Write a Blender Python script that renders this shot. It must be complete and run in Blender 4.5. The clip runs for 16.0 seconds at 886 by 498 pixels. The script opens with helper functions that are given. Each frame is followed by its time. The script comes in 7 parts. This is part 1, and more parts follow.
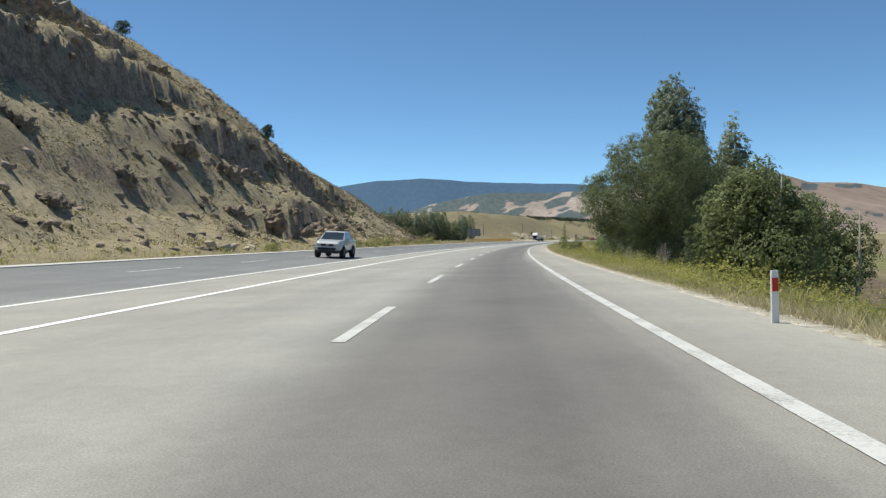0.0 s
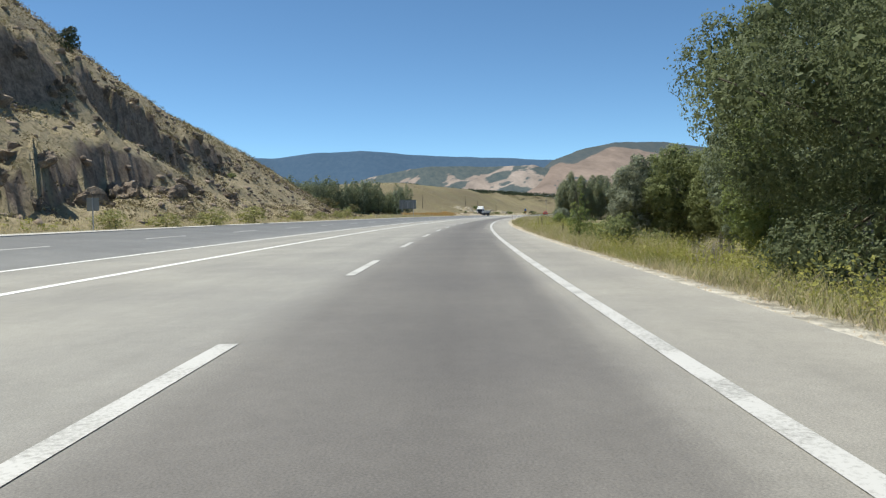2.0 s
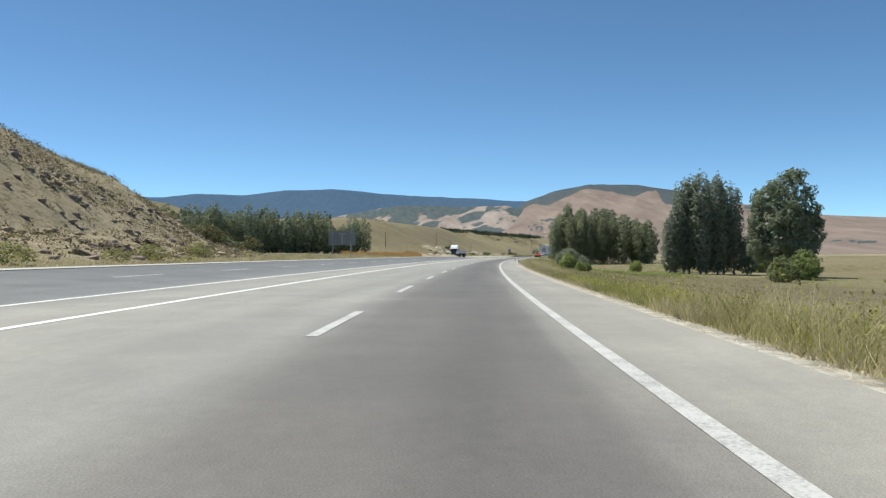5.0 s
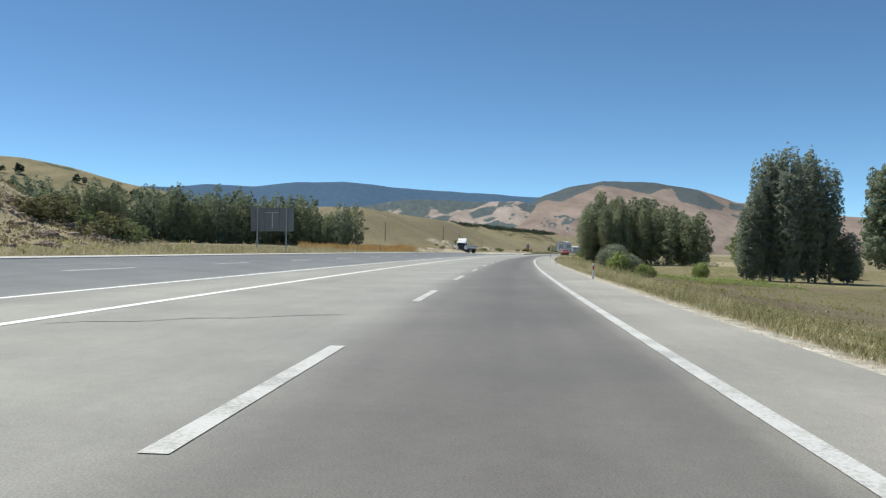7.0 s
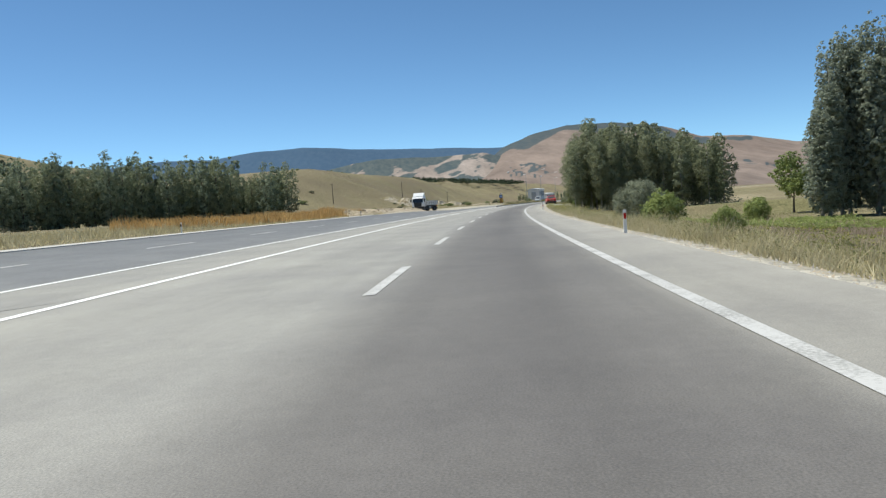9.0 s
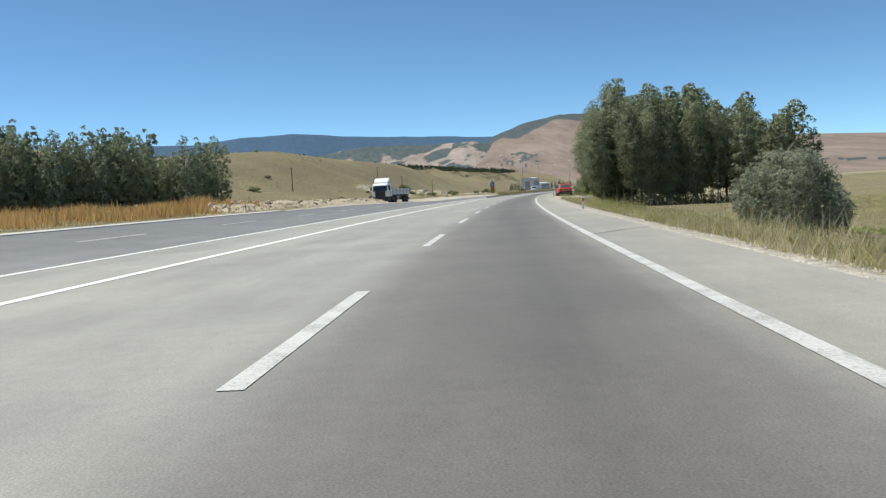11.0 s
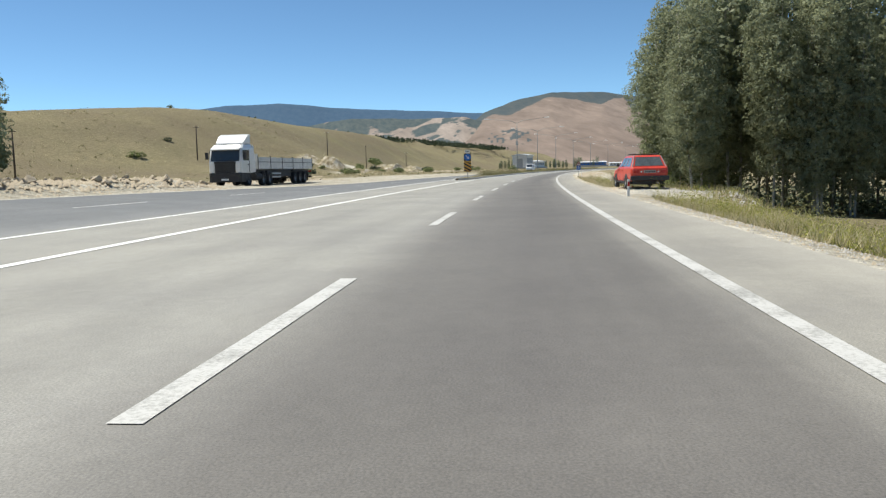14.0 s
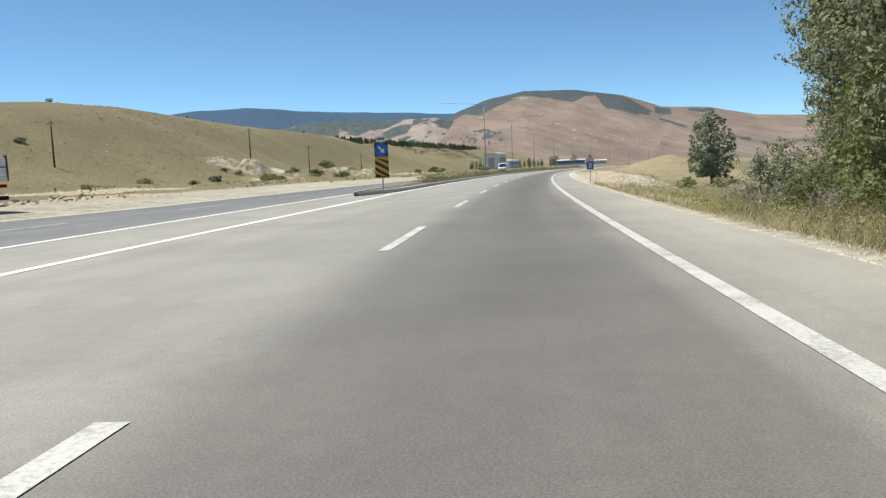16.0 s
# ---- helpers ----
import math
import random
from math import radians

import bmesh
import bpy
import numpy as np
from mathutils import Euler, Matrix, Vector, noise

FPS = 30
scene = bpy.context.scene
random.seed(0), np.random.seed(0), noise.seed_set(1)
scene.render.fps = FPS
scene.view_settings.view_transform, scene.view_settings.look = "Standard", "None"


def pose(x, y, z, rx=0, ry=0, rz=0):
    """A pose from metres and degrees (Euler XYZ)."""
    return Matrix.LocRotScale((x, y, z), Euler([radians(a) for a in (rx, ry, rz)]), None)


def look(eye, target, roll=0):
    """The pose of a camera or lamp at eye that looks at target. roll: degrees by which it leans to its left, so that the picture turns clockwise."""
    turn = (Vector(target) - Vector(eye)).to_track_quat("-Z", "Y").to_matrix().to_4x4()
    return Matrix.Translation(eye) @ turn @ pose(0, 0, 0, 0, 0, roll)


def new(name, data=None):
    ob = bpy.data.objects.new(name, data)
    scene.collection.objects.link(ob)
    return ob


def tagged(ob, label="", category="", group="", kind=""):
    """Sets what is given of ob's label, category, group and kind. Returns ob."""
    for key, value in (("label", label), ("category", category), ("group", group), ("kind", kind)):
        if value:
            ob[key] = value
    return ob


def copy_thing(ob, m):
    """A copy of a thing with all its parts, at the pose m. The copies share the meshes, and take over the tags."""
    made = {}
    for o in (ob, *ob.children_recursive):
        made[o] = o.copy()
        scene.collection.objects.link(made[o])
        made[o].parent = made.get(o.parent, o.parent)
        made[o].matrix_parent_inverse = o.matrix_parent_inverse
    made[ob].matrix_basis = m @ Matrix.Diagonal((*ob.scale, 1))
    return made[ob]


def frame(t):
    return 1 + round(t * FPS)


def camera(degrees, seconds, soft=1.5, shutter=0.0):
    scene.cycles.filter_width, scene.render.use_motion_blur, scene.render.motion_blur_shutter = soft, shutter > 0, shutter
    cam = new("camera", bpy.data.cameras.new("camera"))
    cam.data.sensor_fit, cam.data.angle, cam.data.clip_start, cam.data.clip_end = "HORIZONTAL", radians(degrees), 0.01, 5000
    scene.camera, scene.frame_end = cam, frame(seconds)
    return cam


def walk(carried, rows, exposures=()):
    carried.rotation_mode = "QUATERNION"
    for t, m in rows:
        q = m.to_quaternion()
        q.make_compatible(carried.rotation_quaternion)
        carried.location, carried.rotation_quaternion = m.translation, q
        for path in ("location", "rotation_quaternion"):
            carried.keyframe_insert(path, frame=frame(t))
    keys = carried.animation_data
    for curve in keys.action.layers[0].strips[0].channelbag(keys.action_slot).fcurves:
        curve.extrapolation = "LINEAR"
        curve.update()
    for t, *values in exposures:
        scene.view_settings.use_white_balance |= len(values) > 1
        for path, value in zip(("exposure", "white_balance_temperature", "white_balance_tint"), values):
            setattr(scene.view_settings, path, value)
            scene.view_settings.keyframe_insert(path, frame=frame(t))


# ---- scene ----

# ---- camera ----
cam = camera(58.45, 16.0, 1.3)
walk(cam, [
    (0, pose(-1.842, 0.0, 1.065, 89.458, 1.302, 3.172)),
    (0.5, pose(-1.738, 10.575, 1.065, 88.751, 1.776, 1.093)),
    (1, pose(-1.555, 21.154, 1.065, 88.046, 1.889, 0.221)),
    (1.5, pose(-1.292, 31.738, 1.065, 87.087, 0.982, -0.456)),
    (2, pose(-0.949, 42.324, 1.065, 87.487, 0.936, -1.081)),
    (2.5, pose(-0.548, 52.915, 1.065, 87.592, 0.284, -1.133)),
    (3, pose(-0.065, 63.507, 1.065, 86.798, 1.191, -2.16)),
    (3.5, pose(0.502, 74.102, 1.065, 86.844, 1.073, -1.861)),
    (4, pose(1.154, 84.698, 1.065, 88.402, 1.575, -2.231)),
    (4.2, pose(1.41, 88.936, 1.065, 90.239, 0.18, -2.591)),
    (4.7, pose(2.113, 99.518, 1.065, 90.31, 0.141, -2.965)),
    (5.2, pose(2.903, 110.078, 1.065, 90.469, 0.053, -3.218)),
    (5.8, pose(3.972, 122.721, 1.065, 90.663, -0.054, -3.531)),
    (6.3, pose(4.919, 133.234, 1.065, 90.734, -0.093, -3.898)),
    (6.5, pose(5.31, 137.434, 1.065, 89.509, 0.2, -3.632)),
    (7, pose(6.34, 147.916, 1.065, 90.03, -0.95, -2.325)),
    (7.5, pose(7.438, 158.375, 1.065, 88.293, 0.187, -2.672)),
    (8, pose(8.595, 168.811, 1.065, 88.14, 1.64, -3.171)),
    (8.5, pose(9.926, 179.2, 1.065, 86.583, 3.943, -4.03)),
    (9, pose(11.312, 189.543, 1.065, 86.879, 3.927, -4.605)),
    (9.7, pose(13.347, 203.947, 1.065, 86.676, 3.763, -4.916)),
    (10.3, pose(15.164, 216.223, 1.065, 86.332, 3.485, -5.055)),
    (10.8, pose(16.731, 226.403, 1.065, 86.075, 3.278, -5.203)),
    (11.3, pose(18.356, 236.536, 1.065, 85.964, 3.188, -5.484)),
    (11.5, pose(19.023, 240.576, 1.065, 85.864, 3.315, -4.985)),
    (12, pose(20.734, 250.642, 1.065, 86.112, 2.963, -4.946)),
    (12.5, pose(22.546, 260.661, 1.065, 86.535, 1.495, -5.122)),
    (13, pose(24.422, 270.65, 1.065, 85.677, 1.493, -6.739)),
    (13.5, pose(26.359, 280.609, 1.065, 84.294, 1.78, -6.904)),
    (14, pose(28.358, 290.537, 1.065, 84.302, 1.346, -6.095)),
    (14.5, pose(30.419, 300.434, 1.065, 83.983, 2.513, -7.047)),
    (15, pose(32.541, 310.299, 1.065, 83.451, 2.753, -7.662)),
    (15.5, pose(34.725, 320.132, 1.065, 83.603, 3.075, -7.904)),
    (16, pose(36.973, 329.933, 1.065, 84.352, 2.588, -8.011)),
], [(0, 0.22, 6560, 5), (4, 0.26, 6570, 5), (6.5, 0.17, 6430, 5), (9, 0.18, 6460, 5), (12, 0.25, 6570, 5), (16, 0.33, 6770, 6)])

# ---- world and sun ----
SUN_AZ, SUN_EL = radians(-60), radians(63)   # azimuth from +y towards +x
sun_dir = Vector((math.sin(SUN_AZ) * math.cos(SUN_EL), math.cos(SUN_AZ) * math.cos(SUN_EL), math.sin(SUN_EL)))
world = bpy.data.worlds.new("world")
scene.world = world
world.use_nodes = True
wn, wl = world.node_tree.nodes, world.node_tree.links
sky = wn.new("ShaderNodeTexSky")
sky.sky_type = "NISHITA"
sky.sun_disc = False
sky.sun_elevation = SUN_EL
sky.sun_rotation = SUN_AZ
sky.altitude = 1200
sky.air_density = 0.55
sky.dust_density = 0.0
sky.ozone_density = 0.0
cool = wn.new("ShaderNodeMix")
cool.data_type, cool.blend_type = "RGBA", "MULTIPLY"
cool.inputs[0].default_value = 1.0
cool.inputs[7].default_value = (0.77, 1.02, 1.125, 1)
wl.new(sky.outputs[0], cool.inputs[6])
wl.new(cool.outputs[2], wn["Background"].inputs[0])
wn["Background"].inputs[1].default_value = 0.115
sun = new("sun", bpy.data.lights.new("sun", "SUN"))
sun.data.energy = 5.0
sun.data.angle = radians(0.53)
sun.data.color = (1.0, 0.955, 0.88)
sun.matrix_world = look(sun_dir * 100, (0, 0, 0))

# ---- the road's line in plan: s along it, d to its right, from the right edge line ----
CURVE_S = [-20, 40, 80, 120, 160, 200, 240, 300, 380, 560, 760, 1000]
CURVE_K = [0.00071, 0.00072, 0.00076, 0.00084, 0.00054, 0.00058, 0.00065, 0.00065, 0.00078, 0.00110, 0.0016, 0.0008]
_sg = np.arange(-400, 2001, 1.0)
_kk = np.interp(_sg, CURVE_S, CURVE_K, left=0.0, right=0.0)
_th = np.concatenate([[0], np.cumsum((_kk[1:] + _kk[:-1]) / 2)])
_th -= np.interp(0, _sg, _th)
_x = np.concatenate([[0], np.cumsum((np.sin(_th[1:]) + np.sin(_th[:-1])) / 2)])
_y = np.concatenate([[0], np.cumsum((np.cos(_th[1:]) + np.cos(_th[:-1])) / 2)])
_x -= np.interp(0, _sg, _x)
_y -= np.interp(0, _sg, _y)


def plan(s, d):
    """World x, y of a place by the road; works on arrays."""
    a = np.interp(s, _sg, _th)
    return np.interp(s, _sg, _x) + d * np.cos(a), np.interp(s, _sg, _y) - d * np.sin(a)


def heading(s):
    return float(np.interp(s, _sg, _th))


def smooth(a, b, v):
    w = np.clip((v - a) / (b - a), 0, 1)
    return w * w * (3 - 2 * w)


def vnoise(x, y, z=0.0, seed=0):
    """Smooth value noise on arrays, -1 to 1."""
    x, y = np.asarray(x, float) + seed * 17.31, np.asarray(y, float) + seed * 7.77
    xi, yi = np.floor(x), np.floor(y)
    fx, fy = x - xi, y - yi
    fx, fy = fx * fx * (3 - 2 * fx), fy * fy * (3 - 2 * fy)

    def h(a, b):
        q = np.sin(a * 127.1 + b * 311.7 + seed * 74.7) * 43758.5453
        return (q - np.floor(q)) * 2 - 1
    return (h(xi, yi) * (1 - fx) + h(xi + 1, yi) * fx) * (1 - fy) + (h(xi, yi + 1) * (1 - fx) + h(xi + 1, yi + 1) * fx) * fy


def fbm(x, y, octaves=4, seed=0):
    r, a, f = 0, 1.0, 1.0
    for i in range(octaves):
        r = r + a * vnoise(x * f, y * f, seed=seed + i)
        a, f = a * 0.5, f * 2.03
    return r / 1.9


# ---- heights ----
EDGE_R, L1, L2, L3, EDGE_L = 1.7, -8.18, -11.23, -14.75, -18.4


def road_z(s, d):
    """The left carriageway banks up to the outside of the bend."""
    bank = 1 - smooth(300, 372, np.asarray(s, float))
    return bank * 0.07 * np.maximum(0, -np.asarray(d, float) - 11.3)


CREST_Y = [380, 420, 500, 552, 677, 1028, 1220, 1600]
CREST_X = [-110, -62, -23, -22, -6, 94, 173, 330]
CREST_Z = [4, 10, 17.7, 21, 23.5, 26, 26, 26]


def field_hill(x, y):
    xc, zc = np.interp(y, CREST_Y, CREST_X), np.interp(y, CREST_Y, CREST_Z)
    u = x - xc
    near = 1 - smooth(0, 62, u)
    return smooth(375, 470, y) * zc * np.where(u > 0, near, 1 - 0.25 * smooth(0, 160, -u))


SLOPE_U = [0, 3, 8, 14, 20, 28, 42, 60, 90, 200]
SLOPE_Z = [0, 0.7, 3.4, 10.0, 17.6, 24.0, 33.0, 41.0, 50.0, 56.0]


def slope_scale(s):
    return np.interp(s, [-200, 60, 115, 149, 192, 215, 232, 250, 268, 330], [1.07, 1.07, 1.0, 0.73, 0.525, 0.49, 0.36, 0.15, 0.0, 0.0])


def slope_toe(s):
    return np.interp(s, [-200, 60, 120, 170, 200, 225, 250, 280, 330], [21.0, 21.0, 22.0, 23.5, 28.0, 38.0, 50.0, 62.0, 80.0])


def ground_z(s, d):
    s, d = np.broadcast_arrays(np.asarray(s, float), np.asarray(d, float))
    x, y = plan(s, d)
    # right of the road: a bank falls to the fields
    r = d - EDGE_R
    right = np.interp(r, [0, 0.5, 2.0, 8, 22, 40, 200, 900], [-0.03, -0.06, -0.35, -1.5, -3.0, -3.6, -4.5, -8])
    level = smooth(322, 326, s) * (1 - smooth(333, 338, s))
    right = right + level * np.maximum(0, np.interp(r, [0, 3.2, 4.2, 7], [-0.03, -0.10, -0.45, -1.9]) - right)
    lift = smooth(318, 324, s) * (1 - smooth(329, 336, s))
    right = right + 0.55 * np.exp(-((s - 323.5) / 2.4) ** 2 - ((d - 6.2) / 1.1) ** 2)
    right = right + lift * np.clip(0.14 - 0.03 * np.abs(r - 2), 0, 0.12) * smooth(0.6, 1.4, r) * (1 - smooth(4.5, 7, r))
    right = right + 0.10 * fbm(x * 0.35, y * 0.35, 3, 3) * smooth(0.6, 3, r) + 0.35 * fbm(x * 0.04, y * 0.04, 3, 5) * smooth(6, 30, r)
    right = right + 1.0 * smooth(378, 388, s) * (1 - smooth(425, 445, s)) * np.exp(-((d - 6.0) / 2.6) ** 2) * (0.8 + 0.4 * fbm(x * 0.4, y * 0.4, 2, 61))
    right = right + 4.9 * smooth(478, 515, s) * (1 - smooth(585, 640, s)) * np.exp(-((d - 21.0) / 12.0) ** 2) * smooth(4.5, 10, d) * (0.8 + 0.4 * fbm(x * 0.08, y * 0.08, 3, 62))
    # left: shoulder, cutting, fields
    zl = road_z(s, np.full_like(s, EDGE_L))
    u = -d - slope_toe(s)
    prof = np.interp(u, SLOPE_U, SLOPE_Z) * slope_scale(s)
    sc = slope_scale(s)
    rough = fbm(s * 0.05, u * 0.09, 4, 11)
    rock = smooth(-0.02, 0.25, fbm(s * 0.04 + 3, u * 0.10, 3, 21) + 0.12 * np.sin(s * 0.07)) * smooth(3, 8, u) * (1 - smooth(34, 50, u)) * (1 - 0.8 * smooth(150, 185, s))
    knob = 1 - np.abs(fbm(s * 0.16, u * 0.24, 4, 41))
    prof2 = prof + sc * (1.3 * rough * smooth(1, 8, u) + 0.5 * fbm(s * 0.33, u * 0.5, 3, 31) * smooth(0.5, 4, u))
    prof2 = prof2 + rock * sc * 1.5 * (knob - 0.72)
    # ledges: near-vertical faces of rock with a hollow below
    for u0, rise, s0, s1, k in ((19.0, 3.7, 8, 104, 0), (27.5, 3.8, 0, 104, 1), (7.4, 3.0, 74, 124, 2), (14.6, 3.9, 84, 158, 3)):
        uu = u0 + 1.7 * np.sin(0.085 * s + 2.1 * k) + 1.3 * fbm(s * 0.11, 0 * s, 3, 45 + k) + 0.8 * fbm(s * 0.45, 0 * s, 3, 46 + k)
        here = smooth(-0.25, 0.15, fbm(s * 0.10 + 5 * k, 0 * s, 3, 48 + k) + 0.08 + 0.5 * (k == 0) * (1 - smooth(70, 95, s)) + 0.10 * (k == 3)) * smooth(s0, s0 + 12, s) * (1 - smooth(s1 - 14, s1, s))
        prof2 = prof2 + here * sc * rise * (smooth(uu, uu + 0.75, u) - 0.55) * np.exp(-((u - uu) / 2.6) ** 2) + here * sc * 1.7 * fbm(s * 0.55, u * 0.65, 3, 52 + k) * np.exp(-((u - uu - 0.6) / 2.2) ** 2)
    left = zl + np.interp(-d - (-EDGE_L), [0, 1, 2.5, 40], [-0.03, 0.0, 0.12, 0.9]) + np.maximum(prof2, 0)
    left = left + 0.55 * smooth(282, 287, s) * (1 - smooth(334, 339, s)) * smooth(19.9, 21.3, -d) * (1 - smooth(25, 27.5, -d)) * (0.8 + 0.5 * fbm(s * 0.3, d * 0.5, 2, 57))
    left = left + field_hill(x, y) * smooth(30, 60, -d) + 0.12 * fbm(x * 0.3, y * 0.3, 3, 51) * smooth(1.2, 4, -d + EDGE_L)
    mid = road_z(s, d) - 0.12
    return np.where(d > EDGE_R - 0.01, right, np.where(d < EDGE_L + 0.01, left, mid))


def on_ground(s, d, dz=0.0):
    x, y = plan(s, d)
    return Vector((float(x), float(y), float(ground_z(s, d)) + dz))


# ---- materials ----
def nodes_of(name):
    m = bpy.data.materials.new(name)
    m.use_nodes = True
    nt = m.node_tree
    return m, nt.nodes, nt.links, nt.nodes["Principled BSDF"]


def noise_node(n, l, scale, detail=4, vec=None, rough=0.55):
    t = n.new("ShaderNodeTexNoise")
    t.inputs["Scale"].default_value = scale
    t.inputs["Detail"].default_value = detail
    t.inputs["Roughness"].default_value = rough
    if vec:
        l.new(vec, t.inputs["Vector"])
    return t.outputs["Fac"]


def ramp_node(n, l, fac, stops):
    r = n.new("ShaderNodeValToRGB")
    e = r.color_ramp.elements
    while len(e) < len(stops):
        e.new(0.5)
    for q, (p, c) in zip(e, stops):
        q.position, q.color = p, (*c, 1) if len(c) == 3 else c
    l.new(fac, r.inputs[0])
    return r.outputs["Color"]


def mix_node(n, l, fac, a, b, how="MIX"):
    m = n.new("ShaderNodeMix")
    m.data_type, m.blend_type = "RGBA", how
    if isinstance(fac, float):
        m.inputs[0].default_value = fac
    else:
        l.new(fac, m.inputs[0])
    for i, v in ((6, a), (7, b)):
        if isinstance(v, tuple):
            m.inputs[i].default_value = (*v, 1)
        else:
            l.new(v, m.inputs[i])
    return m.outputs[2]


def bump_node(n, l, p, height, strength, dist):
    b = n.new("ShaderNodeBump")
    b.inputs["Strength"].default_value = strength
    b.inputs["Distance"].default_value = dist
    l.new(height, b.inputs["Height"])
    l.new(b.outputs[0], p.inputs["Normal"])


def coords(n, which="Object"):
    return n.new("ShaderNodeTexCoord").outputs[which]


def plain(name, c, rough=0.6, metal=0.0, vary=0.15, scale=3.0, fine=60.0, bump=0.0, bdist=0.01, coat=0.0, spec=0.5):
    """A painted or moulded surface: dirt at two scales and a little relief."""
    m, n, l, p = nodes_of(name)
    v = coords(n)
    a = noise_node(n, l, scale, 4, v)
    b = noise_node(n, l, fine, 3, v)
    lo = tuple(max(0, q * (1 - vary)) for q in c)
    hi = tuple(min(1, q * (1 + vary)) for q in c)
    col = ramp_node(n, l, a, [(0.3, lo), (0.7, hi)])
    col = mix_node(n, l, 0.25, col, ramp_node(n, l, b, [(0.3, lo), (0.7, hi)]))
    l.new(col, p.inputs["Base Color"])
    p.inputs["Roughness"].default_value = rough
    p.inputs["Metallic"].default_value = metal
    p.inputs["Coat Weight"].default_value = coat
    p.inputs["Specular IOR Level"].default_value = spec
    if bump:
        bump_node(n, l, p, b, bump, bdist)
    return m


def leaf_mat(name, dark, light, gloss=0.7):
    m, n, l, p = nodes_of(name)
    g = n.new("ShaderNodeNewGeometry")
    col = ramp_node(n, l, g.outputs["Random Per Island"], [(0.0, dark), (0.55, tuple((a + b) / 2 for a, b in zip(dark, light))), (1.0, light)])
    big = noise_node(n, l, 0.6, 2, coords(n))
    col = mix_node(n, l, 0.74, col, ramp_node(n, l, big, [(0.3, dark), (0.7, light)]))
    l.new(col, p.inputs["Base Color"])
    p.inputs["Roughness"].default_value = gloss
    p.inputs["Specular IOR Level"].default_value = 0.25
    t = n.new("ShaderNodeBsdfTranslucent")
    l.new(col, t.inputs["Color"])
    ms = n.new("ShaderNodeMixShader")
    ms.inputs[0].default_value = 0.42
    l.new(p.outputs[0], ms.inputs[1])
    l.new(t.outputs[0], ms.inputs[2])
    l.new(ms.outputs[0], n["Material Output"].inputs["Surface"])
    return m


def road_mat(name, base, spread, lanes=None, gloss=0.75):
    """Worn asphalt: lanes are (d, colour) stops across the road, rubbed along it."""
    m, n, l, p = nodes_of(name)
    uv = coords(n, "UV")
    sep = n.new("ShaderNodeSeparateXYZ")
    l.new(uv, sep.inputs[0])
    mp = n.new("ShaderNodeMapping")
    mp.inputs["Scale"].default_value = (0.03, 0.9, 1)
    l.new(uv, mp.inputs["Vector"])
    streak = noise_node(n, l, 1.0, 5, mp.outputs[0])
    blot = noise_node(n, l, 0.35, 4, uv)
    grit = noise_node(n, l, 70.0, 5, uv, 0.75)
    if lanes:
        mr = n.new("ShaderNodeMapRange")
        mr.inputs["From Min"].default_value, mr.inputs["From Max"].default_value = -20, 4
        add = n.new("ShaderNodeMath")
        add.operation = "MULTIPLY_ADD"
        l.new(streak, add.inputs[0])
        add.inputs[1].default_value = 0.9
        off = n.new("ShaderNodeMath")
        off.operation = "SUBTRACT"
        l.new(sep.outputs["Y"], off.inputs[0])
        off.inputs[1].default_value = 0.45
        l.new(off.outputs[0], add.inputs[2])
        l.new(add.outputs[0], mr.inputs["Value"])
        col = ramp_node(n, l, mr.outputs[0], [((d + 20) / 24, c) for d, c in lanes])
    else:
        col = mix_node(n, l, 0.0, base, base)
    lo, hi = 1 - spread, 1 + spread
    col = mix_node(n, l, 1.0, col, ramp_node(n, l, streak, [(0.25, (lo, lo, lo)), (0.75, (hi, hi, hi))]), "MULTIPLY")
    col = mix_node(n, l, 1.0, col, ramp_node(n, l, blot, [(0.3, (0.86, 0.86, 0.87)), (0.7, (1.08, 1.08, 1.06))]), "MULTIPLY")
    col = mix_node(n, l, 1.0, col, ramp_node(n, l, grit, [(0.3, (0.60, 0.60, 0.61)), (0.7, (1.32, 1.31, 1.29))]), "MULTIPLY")
    mott = noise_node(n, l, 7.0, 4, uv, 0.7)
    col = mix_node(n, l, 1.0, col, ramp_node(n, l, mott, [(0.34, (0.94, 0.94, 0.94)), (0.66, (1.05, 1.05, 1.05))]), "MULTIPLY")
    patch = noise_node(n, l, 0.8, 6, uv, 0.75)
    col = mix_node(n, l, 1.0, col, ramp_node(n, l, patch, [(0.36, (0.94, 0.94, 0.94)), (0.5, (1.0, 1.0, 1.0)), (0.66, (1.05, 1.05, 1.05))]), "MULTIPLY")
    l.new(col, p.inputs["Base Color"])
    p.inputs["Roughness"].default_value = gloss
    p.inputs["Specular IOR Level"].default_value = 0.35
    bump_node(n, l, p, grit, 0.18, 0.006)
    return m


